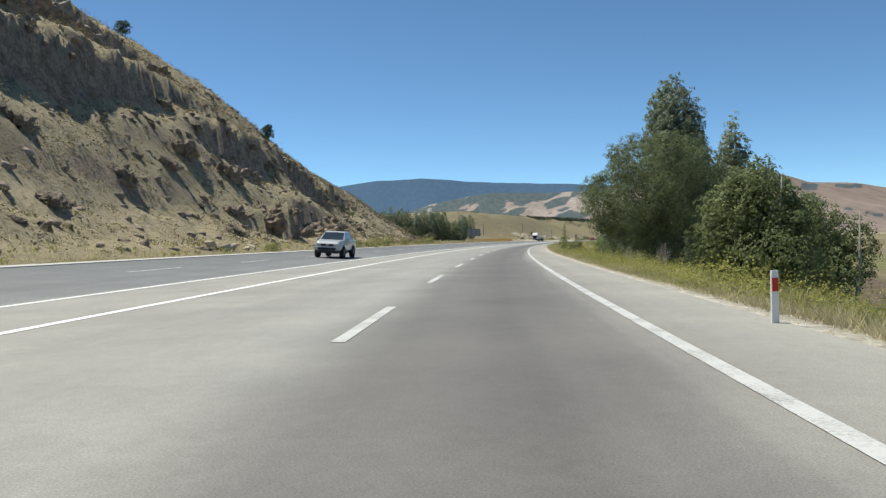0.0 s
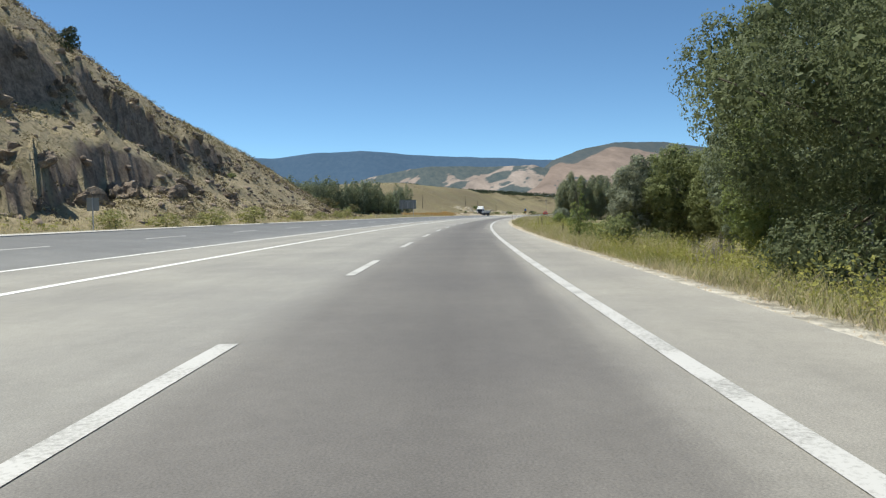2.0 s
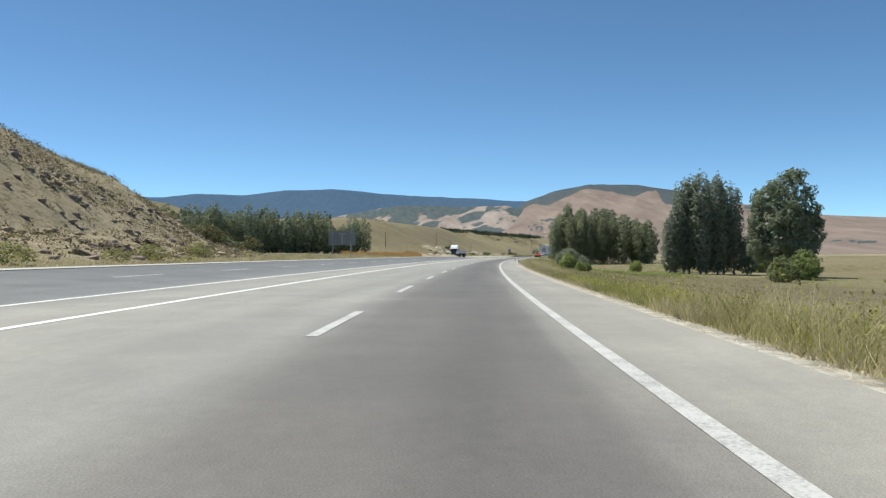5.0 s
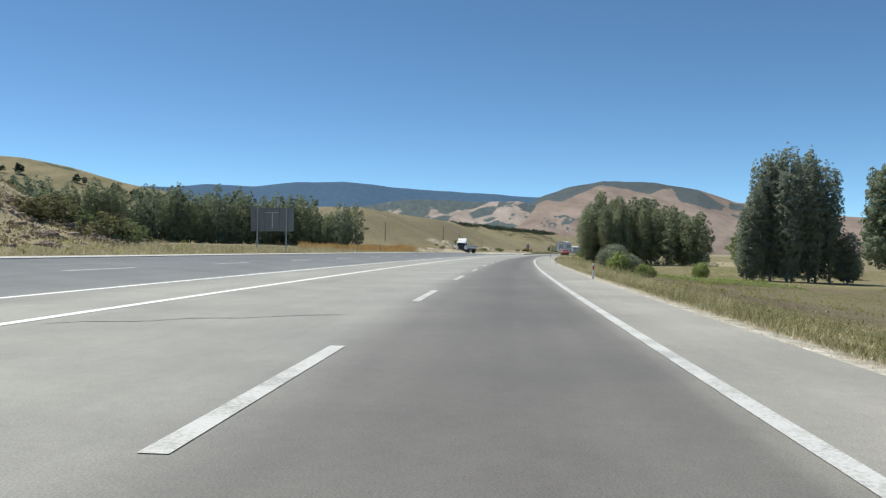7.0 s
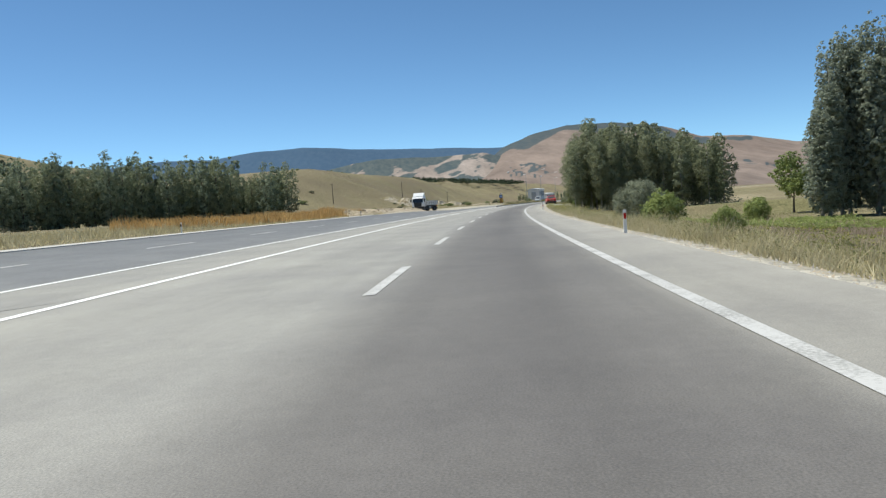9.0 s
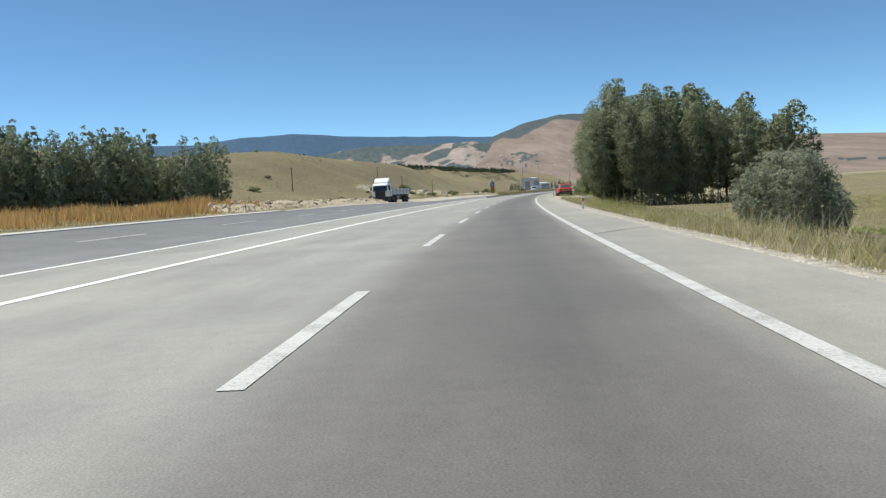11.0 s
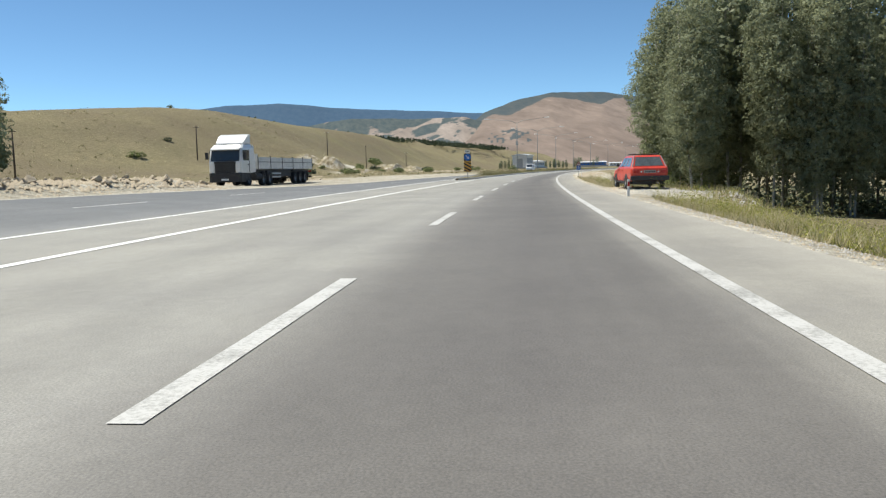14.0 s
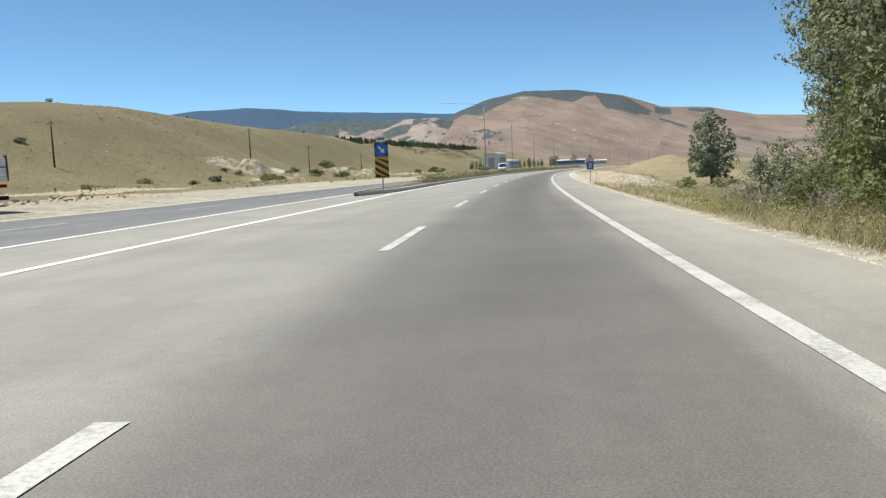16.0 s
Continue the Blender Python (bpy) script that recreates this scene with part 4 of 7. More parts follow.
tree("willow_tree", tree_pose(128, 15.2), 33, lobes([(0, 0, 4.2, 2.6, 2.6, 3.4), (1.3, 0.5, 3.2, 1.9, 1.9, 2.5), (-1.4, -0.3, 3.0, 1.8, 1.8, 2.4), (0, 0, 1.6, 2.4, 2.4, 1.6)], 30, 0.6, 1.1, 6), 34000, 0.075, 0.22, M_SILVER, M_BARK_D, 4.5, 0.2, "silvery willow at the field edge", stems=3, spread=0.3, n_limbs=16)
tree("willow_tree", tree_pose(121.5, 18.6), 34, lobes([(0, 0, 5.2, 3.7, 3.7, 4.4), (2.3, 0.5, 4.2, 2.6, 2.6, 3.2), (-2.3, -0.6, 4.0, 2.6, 2.6, 3.2), (0.3, 0, 2.0, 3.6, 3.6, 2.0), (0.5, 0, 7.4, 2.4, 2.4, 2.0)], 45, 0.8, 1.4, 7), 50000, 0.085, 0.25, M_WILLOW, M_BARK_D, 6, 0.28, "round green willow at the field edge", stems=3, spread=0.4, n_limbs=18)
tree("willow_tree", tree_pose(121, 14.2), 35, lobes([(0, 0, 4.8, 1.5, 1.5, 3.8), (0.5, 0.3, 3.2, 1.4, 1.4, 2.4), (-0.5, 0.0, 3.0, 1.4, 1.4, 2.4), (0, 0, 1.4, 1.8, 1.8, 1.4)], 24, 0.5, 0.9, 8), 28000, 0.07, 0.22, M_SILVER, M_BARK_D, 6, 0.16, "tall silvery grey willow on the bank", n_limbs=14, ragged=0.15)
for s, d, h, r, mt, sd in ((112, 26, 9.0, 3.0, M_WILLOW, 36), (104, 31, 7.4, 3.2, M_WILLOW, 37), (118, 34, 9.0, 3.3, M_WILLOW, 38)):
    tree("tree", tree_pose(s, d), sd, [(0, 0, h * 0.6, r, r, h * 0.42), (r * 0.5, 0.3, h * 0.45, r * 0.7, r * 0.7, h * 0.3), (-r * 0.5, -0.3, h * 0.45, r * 0.7, r * 0.7, h * 0.3), (0, 0, h * 0.2, r * 0.85, r * 0.85, h * 0.2)], 20000, 0.12, 0.30, mt, M_BARK, h * 0.6, 0.22, "leafy green tree standing in the field", n_limbs=12)
FW = tree("field_willow", tree_pose(115.5, 20.8), 39, lobes([(0, 0, 6.2, 2.7, 2.7, 3.0), (1.3, 0.5, 5.0, 1.9, 1.9, 2.5), (-1.3, -0.4, 5.2, 1.9, 1.9, 2.4), (0.2, 0.2, 8.2, 1.5, 1.5, 1.4), (0.0, 0.4, 2.6, 1.9, 1.9, 1.4)], 24, 0.6, 1.1, 9), 17000, 0.085, 0.24, M_WILLOW, M_BARK, 6.5, 0.16, "green willow with bare trunks beside a field", "tree", "field willows", stems=2, spread=0.4, n_limbs=14)
for s, d, k, a in ((112.5, 22.4, 0.95, 70), (118.5, 25.0, 1.1, 140), (110.0, 20.2, 0.85, 210), (109.0, 24.0, 1.0, 300), (122, 22.6, 1.05, 20)):
    copy_thing(FW, tree_pose(s, d, a, k))
# columnar poplars in the meadow
POP = tree("columnar_poplar", tree_pose(288, 37.0, 0, 1.0, 1.04), 41, plume(20.6, 2.5, 0.4, 6, 5), 24000, 0.115, 0.22, M_COLUMN, M_BARK, 18, 0.24, "tall columnar dark poplar in a meadow row", "tree", "columnar poplars", ragged=0.08, n_limbs=0)
for s, d, k, kz, a in ((290, 38.6, 1.05, 0.99, 70), (286.5, 40.4, 1.05, 1.03, 150), (291, 42.4, 1.1, 0.97, 20), (288.5, 44.4, 1.0, 1.02, 100), (292, 46.4, 0.95, 0.97, 200), (290.5, 48.3, 0.9, 0.90, 30), (284.5, 33.6, 0.85, 0.56, 260), (286, 35.0, 0.8, 0.70, 310), (290, 51.0, 0.9, 0.40, 250)):
    copy_thing(POP, tree_pose(s, d, a, k, kz * 1.06))
BROAD = [(0, 0, 11.0, 5.6, 5.6, 8.0), (3.2, 0.8, 8.5, 4.6, 4.6, 5.8), (-3.4, -0.5, 8.8, 4.4, 4.4, 5.6), (0.6, -1.2, 16.5, 4.2, 4.2, 4.4), (-1.8, 0.8, 15.0, 3.8, 3.8, 4.2), (0.9, 0.3, 19.2, 2.4, 2.4, 2.4), (0, 0, 5.6, 5.6, 5.6, 3.4), (3.6, 0, 13.0, 3.8, 3.8, 4.6), (-5.2, 0.4, 9.6, 2.6, 2.6, 3.0)]
tree("poplar_tree", tree_pose(270.5, 53.6), 43, lobes(BROAD, 90, 0.9, 1.7, 14), 46000, 0.17, 0.36, M_POPLAR_D, M_BARK_D, 15, 0.36, "broad round green poplar standing in the meadow", ragged=0.2)
for s, d, k, mt, lb, sd in ((284.0, 26.2, 1.45, M_FRESH, "small round green bush in the meadow", 51), (254.0, 10.8, 1.5, M_FRESH, "fresh green bush below the bank", 53), (274, 14.4, 1.5, M_SILVER, "grey-green willow bush below the bank", 54),
                            (256.5, 53.6, 3.0, M_BRIGHT, "round green bush beside a broad poplar", 55), (320, 60, 3.2, M_WILLOW, "round tree-like bush in the field", 56), (240, 45, 2.4, M_WILLOW, "green bush in the meadow", 57), (241, 12.4, 0.9, M_FRESH, "low straggling green bush below the bank", 58), (245.5, 13.6, 0.8, M_FRESH, "low straggling green bush below the bank", 59)):
    tree("bush", tree_pose(s, d, 30 * sd, k), sd, BUSH, 9000, 0.05, 0.12, mt, M_BARK_D, 0.9, 0.035, lb, "bush", stems=4, spread=0.15, n_limbs=8, hollow=0.7, ragged=0.3)
tree("willow_bush", tree_pose(269.5, 11.3), 52, lobes([(0, 0, 2.2, 1.9, 1.9, 1.7), (1.0, 0.3, 1.6, 1.4, 1.4, 1.4), (-1.0, -0.3, 1.7, 1.4, 1.4, 1.4), (0.2, 0.1, 3.2, 1.0, 1.0, 0.8), (0, 0, 0.9, 2.1, 2.1, 1.0)], 60, 0.35, 0.7, 52), 42000, 0.04, 0.16, M_SILVER, M_BARK_D, 2.4, 0.07, "large grey-green willow bush below the road bank", "bush", stems=6, spread=0.4, n_limbs=20, hollow=0.5, ragged=0.3)
# orchard trees past the row
for s, d, k, sd in ((310, 38.0, 1.0, 181), (316, 42.5, 0.9, 182), (322, 47.5, 1.1, 183), (330, 50.5, 0.95, 184)):
    tree("field_tree", tree_pose(s, d, 40 * sd, k), sd, lobes([(0, 0, 5.0, 2.9, 2.9, 2.6), (1.5, 0.4, 4.4, 1.9, 1.9, 1.9), (-1.6, -0.3, 4.2, 1.8, 1.8, 1.8), (0.2, 0, 6.8, 1.7, 1.7, 1.4)], 24, 0.6, 1.1, sd), 9000, 0.14, 0.26, M_BRIGHT, M_BARK_D, 4.2, 0.16, "round green tree with a clear trunk in the fields", "tree", "field trees", n_limbs=10)
# the poplar grove
GL = "tall slender poplar with bare pale lower trunk in a grove"
G1 = tree("grove_poplar", tree_pose(345, 9.1, 0, 0.95, 0.80), 61, spire(15.0, 2.0, 2.4, 0.5), 22000, 0.078, 0.30, M_GROVE, M_BARK, 14, 0.10, GL, "tree", "poplar grove", ragged=0.4, n_limbs=16)
G2 = tree("grove_poplar", tree_pose(347, 12.0), 62, spire(14.4, 2.2, 3.0, 0.5), 22000, 0.078, 0.30, M_GROVE, M_BARK, 13, 0.09, GL, "tree", "poplar grove", ragged=0.45, n_limbs=16, lean=(0.3, 0.2))
G3 = tree("grove_poplar", tree_pose(343.5, 16.0), 63, spire(15.2, 1.9, 3.4, 0.45), 21000, 0.078, 0.30, M_GROVE, M_BARK, 15, 0.10, GL, "tree", "poplar grove", ragged=0.4, n_limbs=14)
H1 = tree("grove_poplar", tree_pose(352, 15.0), 64, spire(15.0, 2.1, 4.2, 0.5), 4200, 0.18, 0.34, M_GROVE, M_BARK, 14, 0.10, GL, "tree", "poplar grove", ragged=0.35, n_limbs=10)
H2 = tree("grove_poplar", tree_pose(356, 19.0), 65, spire(14.6, 2.0, 2.6, 0.5), 4200, 0.18, 0.34, M_GROVE, M_BARK, 14, 0.10, GL, "tree", "poplar grove", ragged=0.35, n_limbs=10)
rg = random.Random(7)
for i, s in enumerate(np.arange(341, 368, 3.6)):
    for j, d in enumerate(np.arange(8.5, 38, 3.3)):
        if (i, j) in ((1, 0), (2, 1), (3, 2), (4, 3)):
            continue
        ds, dd_ = rg.uniform(-1.1, 1.1), rg.uniform(-1.0, 1.0)
        if rg.random() < 0.06 or float(d) + dd_ < 0.0 + 0.317 * (float(s) + ds - 333):
            continue
        k = rg.uniform(0.86, 1.12)
        kind = rg.choice((G1, G2, G3)) if j == 0 or (i == 0 and j <= 4) or float(d) + dd_ < 3.6 + 0.317 * (float(s) + ds - 333) else rg.choice((H1, H2))
        copy_thing(kind, tree_pose(float(s) + ds + 0.12 * (float(d) - 8), float(d) + dd_, rg.uniform(0, 360), k * 0.95, k * (0.80 + 0.29 * float(smooth(7.0, 13.0, float(d))) - 0.26 * float(smooth(19.0, 38.0, float(d))))))
tree("tree", tree_pose(360.5, 12.2), 66, [(0, 0, 4.6, 2.5, 2.5, 3.6), (-1.0, 0.8, 2.6, 2.0, 2.0, 2.2), (1.2, -0.4, 3.0, 2.0, 2.0, 2.4)], 26000, 0.10, 0.28, M_WILLOW, M_BARK_D, 5, 0.18, "leafy tree with low branches at the grove's end", stems=3, spread=0.4, n_limbs=16)
tree("tree", tree_pose(352.0, 9.1), 68, [(0, 0, 5.2, 2.3, 2.3, 4.0), (-0.9, 0.6, 2.8, 1.8, 1.8, 2.2), (1.0, -0.4, 3.2, 1.8, 1.8, 2.4), (0.2, 0, 8.6, 1.5, 1.5, 1.8)], 30000, 0.075, 0.26, M_WILLOW, M_BARK_D, 7, 0.16, "leafy green tree at the front of a poplar grove", stems=2, spread=0.3, n_limbs=16)
for s, d, k, mt, lb, sd in ((351.5, 7.4, 1.3, M_WILLOW, "grey-green bush at the edge of a poplar grove", 161), (355, 8.9, 1.9, M_WILLOW, "dense green bush at the edge of a poplar grove", 162), (349.0, 8.0, 1.0, M_BRIGHT, "yellow-green bush below a poplar grove", 163), (359, 10.8, 1.8, M_WILLOW, "grey-green bush at the edge of a poplar grove", 164), (356.5, 6.1, 1.3, M_SILVER, "silvery green bush at the edge of a poplar grove", 165), (353.0, 5.6, 0.85, M_YOUNG, "low green bush at the edge of a poplar grove", 166)):
    tree("bush", tree_pose(s, d, 30 * sd, k), sd, BUSH, 8000, 0.036, 0.12, mt, M_BARK_D, 0.9, 0.035, lb, "bush", stems=4, spread=0.15, n_limbs=8, hollow=0.7, ragged=0.3)
for s, d, k, sd in ((420, 14, 1.0, 171), (436, 20, 1.1, 172), (452, 31, 1.4, 173), (470, 27, 1.0, 174), (482, 33, 1.3, 175), (462, 14, 0.8, 176)):
    tree("bush", tree_pose(s, d, 30 * sd, k, k * 0.7), sd, BUSH, 1200, 0.09, 0.14, M_WILLOW, M_BARK_D, 0.8, 0.03, "small dark green bush in the dry field", "bush", stems=3, spread=0.15, n_limbs=5)
tree("lone_tree", tree_pose(474, 24.5), 67, [(0, 0, 6.4, 3.3, 3.3, 5.0), (1.0, 0.3, 3.9, 3.0, 3.0, 2.8), (-1.2, 0, 4.0, 2.6, 2.6, 2.8), (-0.5, 0, 9.6, 1.9, 1.9, 2.4)], 9000, 0.2, 0.4, M_POPLAR_D, M_BARK_D, 8, 0.3, "lone dark green tree standing in the fields")
# the wood beyond the left carriageway
W1 = tree("wood_tree", tree_pose(366, -58), 71, plume(12.9, 2.6, 0.5, 4, 6), 8500, 0.135, 0.30, M_POPLAR, M_BARK_D, 10, 0.18, "green tree in a dense wood beside the field", "tree", "roadside wood", ragged=0.1)
W2 = tree("wood_tree", tree_pose(361, -61), 72, spire(11.8, 2.8, 0.4, 0.2), 8500, 0.135, 0.30, M_POPLAR_D, M_BARK_D, 9, 0.18, "green tree in a dense wood beside the field", "tree", "roadside wood", ragged=0.1)
W3 = tree("wood_tree", tree_pose(368, -62), 73, plume(12.9, 2.6, 0.5, 4, 9), 3000, 0.24, 0.36, M_POPLAR_D, M_BARK_D, 10, 0.18, "green tree in a dense wood beside the field", "tree", "roadside wood", ragged=0.1)
for i in range(27):
    for j in range(3 if i < 17 else 2):
        t = i / 16
        s = 365 - 28 * t + 4.2 * j + rg.uniform(-1.4, 1.4)
        d = -60 - 48 * t - 1.5 * j + rg.uniform(-1.4, 1.4)
        k = rg.uniform(0.86, 1.08) * (1 + 0.18 * min(t, 1)) * (0.74 if t < 0.14 else 1.0)
        copy_thing(W3 if j else W1 if rg.random() < 0.6 else W2, tree_pose(s, d, rg.uniform(0, 360), k * 1.02, k * 1.08))
for i in range(26):
    copy_thing(W3, pose(126 + 2.6 * i + rg.uniform(-1, 1), 838 - 0.5 * i + rg.uniform(-5, 5), 0.75, 0, 0, rg.uniform(0, 360)) @ Matrix.Scale(rg.uniform(0.34, 0.62), 4))
# pines on the cutting's crest
tree("crest_pine", tree_pose(116, -40), 75, [(0, 0, 1.1, 1.0, 1.0, 1.0), (0.2, 0.1, 1.8, 0.7, 0.7, 0.6)], 2200, 0.09, 0.2, M_PINE, M_BARK_D, 2.0, 0.1, "small round dark pine on the crest of the cutting", "tree")
tree("crest_pine", tree_pose(113.7, -61.8), 76, [(0, 0, 1.2, 1.1, 1.1, 1.0), (0.2, 0.1, 1.9, 0.7, 0.7, 0.6)], 2200, 0.09, 0.2, M_PINE, M_BARK_D, 2.0, 0.1, "small dark pine high on the hillside", "tree")
for s, d, k, sd in ((147.4, -36, 0.8, 1), (478, -105, 0.9, 2), (445, -84, 0.9, 3), (428, -80, 1.5, 4), (500, -62, 1.4, 5), (516, -64, 1.7, 6), (530, -62, 1.2, 7), (470, -60, 0.9, 8), (452, -55, 1.2, 9), (458, -49, 0.9, 10), (466, -52, 1.5, 11), (476, -50, 1.0, 12), (484, -56, 1.3, 13), (492, -48, 1.5, 14), (504, -52, 1.2, 15), (512, -46, 1.6, 16), (524, -50, 1.3, 17), (540, -56, 1.8, 18), (548, -48, 1.4, 19), (415, -52, 0.8, 20), (430, -47, 0.7, 21), (440, -60, 1.0, 22), (560, -45, 1.6, 23), (575, -52, 2.0, 24), (602, -105, 3.2, 26), (607, -108, 2.8, 27), (612, -111, 2.4, 28), (598, -101, 2.2, 29), (470, -55, 0.9, 30), (466, -50, 1.0, 31), (474, -47, 1.2, 32), (470.5, -63, 0.7, 33), (590, -40, 1.8, 25)):
    tree("bush", tree_pose(s, d, 50 * sd, k * 1.0, k * 0.5), 77 + sd, BUSH, 1200, 0.10, 0.18, M_WILLOW if sd % 3 else M_PINE, M_BARK_D, 0.8, 0.03, "dark low bush on the dry hillside", "bush", stems=3, spread=0.15, n_limbs=5)
for s, d, k, sd in ((97, -19.6, 1.25, 1), (108, -20.2, 1.4, 2), (90, -20.0, 0.9, 3), (139, -21.5, 1.0, 4), (127, -21.2, 1.2, 5), (158, -23.5, 1.1, 6), (150, -22.0, 0.8, 7), (62, -20.5, 0.7, 8), (170, -25, 1.2, 9), (83, -20.2, 1.0, 10)):
    tree("bush", tree_pose(s, d, 50 * sd, k, k * 0.58), 90 + sd, BUSH, 2800, 0.048, 0.13, M_GREENGRASS, M_BARK_D, 0.8, 0.03, "yellow-green bush at the foot of the cutting", "bush", "bushes below the cutting", stems=3, spread=0.2, n_limbs=5)


for i in range(16):
    sd = 200 + i
    q = random.Random(sd)
    ss_ = q.uniform(204, 227)
    k = q.uniform(0.8, 1.9)
    tree("bush", tree_pose(ss_, -float(slope_toe(ss_)) - q.uniform(1.5, 11), 50 * i, k, k * 0.7), sd, BUSH, 1500, 0.08, 0.16, (M_OLIVE, M_WILLOW_D, M_YOUNG)[i % 3], M_BARK_D, 0.8, 0.03, "dark green shrub among rocks at the cutting's end", "bush", "shrubs at the cutting's end", stems=3, spread=0.2, n_limbs=5)
for i in range(15):
    q = random.Random(300 + i)
    az_ = radians(-34 + 17 * q.random() ** 0.8)
    k = q.uniform(1.2, 4.2)
    tree("hill_tree", pose(15 + 690 * math.sin(az_), 230 + 690 * math.cos(az_), 690 * math.tan(radians(float(np.interp(math.degrees(az_), [-34, -28.5, -25.5, -22.5, -19.5, -17], [6.2, 5.9, 5.4, 4.6, 4.1, 3.2])))) * 0.90 - 4.0, 0, 0, 40 * i) @ Matrix.Scale(k, 4), 300 + i, BUSH, 700, 0.16, 0.2, M_PINE, M_BARK_D, 0.9, 0.05, "dark round tree on the crest of a dry hill", "tree", "hill crest trees", stems=1, n_limbs=4)


# ---- grass, weeds and scrub ----
def stuff(name, v, f, mat, label, category):
    return tagged(new(name, raw_mesh(name, v, f, mat)), label, category, kind="stuff")


rng = np.random.default_rng(3)


def verge(n, s0, s1, d0, d1, thin=0.0, seed=1):
    """Places in drifts along a verge."""
    s, d = rng.uniform(s0, s1, n * 3), d0 + (d1 - d0) * rng.random(n * 3) ** 1.4
    keep = fbm(s * 0.45, d * 0.8, 3, seed) + rng.normal(0, 0.25, len(s)) > thin
    return s[keep][:n], d[keep][:n]


def clear(s, d):
    """Keep the gravel bays free."""
    k = ~((s > 98.5) & (s < 109) & (d < 5.6) & (d > 0)) & ~((s > 322.5) & (s < 333.5) & (d < 5.2) & (d > 0)) & ~((s > 378) & (s < 445) & (d < 6) & (d > 0))
    return s[k], d[k]


for n, s0, s1, d0, d1, h, w, mat, lb, th, sd in (
        (17000, 4, 66, 2.15, 5.0, 0.5, 0.008, M_DRY, "dry yellow grass along the road verge", -0.15, 101),
        (16000, 60, 130, 2.3, 8.0, 0.80, 0.010, M_WEED, "yellow-green grass along the road verge", -0.1, 109),
        (30000, 66, 122, 2.15, 8.5, 0.85, 0.009, M_DRY, "tall dry yellow grass along the road verge", -0.25, 106),
        (16000, 122, 190, 2.15, 7.0, 0.36, 0.010, M_DRY, "dry yellow grass along the road verge", -0.1, 107),
        (22000, 118, 200, 2.4, 8.0, 0.34, 0.011, M_MEADOW, "green and yellow grass along the road verge", -0.2, 108),
        (34000, 4, 110, 2.5, 9.0, 0.50, 0.012, M_GREENGRASS, "green and yellow weeds along the road verge", -0.05, 102),
        (20000, 190, 245, 2.2, 7.0, 0.45, 0.010, M_DRY, "dry pale grass along the road verge", -0.1, 103),
        (26000, 240, 345, 2.75, 7.5, 0.42, 0.010, M_DRY, "short dry grass behind the gravel edge", -0.1, 112),
        (14000, 240, 345, 2.9, 8.0, 0.40, 0.011, M_WEED, "yellow-green grass behind the gravel edge", 0.0, 113),
        (16000, 345, 420, 2.2, 7.0, 0.50, 0.011, M_DRY, "dry pale grass along the road verge", -0.2, 114),
        (24000, 120, 330, 2.8, 14.0, 0.30, 0.018, M_MEADOW, "green meadow grass below the road", 0.0, 104),
        (4200, 331, 352, 2.3, 7.5, 0.8, 0.007, M_DRY, "tall pale dry grass below a poplar grove", -0.3, 115),
        (4000, 332, 352, 2.8, 7.5, 0.6, 0.009, M_OLIVE, "olive grass below a poplar grove", 0.0, 116),
        (7000, 176, 262, 2.4, 7.0, 0.85, 0.009, M_DRY, "tall straw-coloured grass along the bank", 0.05, 117),
        (26000, 20, 300, EDGE_L - 8, EDGE_L - 1.1, 0.35, 0.02, M_DRY, "dry grass at the foot of the cutting", -0.1, 105)):
    s, d = clear(*verge(n, s0, s1, d0, d1, th, sd))
    if d0 < 0:
        d = EDGE_L - 1.1 - (d - (EDGE_L - 8))
    v, f = blades(rng, s, d, h, w, 0.5, ground_z)
    stuff("grass", v, f, mat, lb, "grass")
s, d = rng.uniform(132, 330, 70000), 6 + 40 * rng.random(70000) ** 1.3
k = fbm(s * 0.12, d * 0.2, 3, 131) + 0.35 * rng.normal(0, 1, len(s)) > 0.0
v, f = blades(rng, s[k], d[k], 0.22, 0.022, 0.5, ground_z)
stuff("grass", v, f, M_MEADOW, "rough brown-green meadow grass below the road", "grass")


def weeds(n, s0, s1, d0, d1, size, h, mat, label, seed, thin=0.05):
    """Leafy weed clumps on a verge."""
    s, d = rng.uniform(s0, s1, n), rng.uniform(d0, d1, n)
    k = fbm(s * 0.25, d * 0.5, 3, seed) > thin
    s, d = clear(s[k], d[k])
    x, y = plan(s, d)
    hh = h * rng.uniform(0.3, 1.15, len(s)) * (0.75 + 0.7 * fbm(s * 0.14, d * 0.5, 2, seed + 3))
    per = 27
    t = rng.random((len(s), per)) ** 0.8
    r = 0.30 * h * (0.5 + 0.6 * t)
    p = np.stack([x[:, None] + r * rng.normal(0, 0.7, t.shape), y[:, None] + r * rng.normal(0, 0.7, t.shape), ground_z(s, d)[:, None] + t * hh[:, None]], -1).reshape(-1, 3)
    v, f = leaf_quads(rng, p, np.tile([0, 0, 0.8], (len(p), 1)), size)
    stuff("weeds", v, f, mat, label, "weeds")


def stalks(places):
    """Dry dark stalks, shaped as mullein."""
    for s, d, h in places:
        q = on_ground(s, d, -0.05)
        ob = part("dry_stalk", Build().tube([(0, 0, 0), (0.01, 0, h * 0.55), (0.02, 0.01, h * 0.6), (0.03, 0.01, h * 0.97), (0.03, 0.01, h)], [0.007, 0.007, 0.02, 0.016, 0.004], 6), M_SCRUB)
        ob.matrix_basis = pose(q.x, q.y, q.z, 0, 0, rg.uniform(0, 360))
        tagged(ob, "dry dark weed stalk standing in the verge", "plant", "mullein stalks")


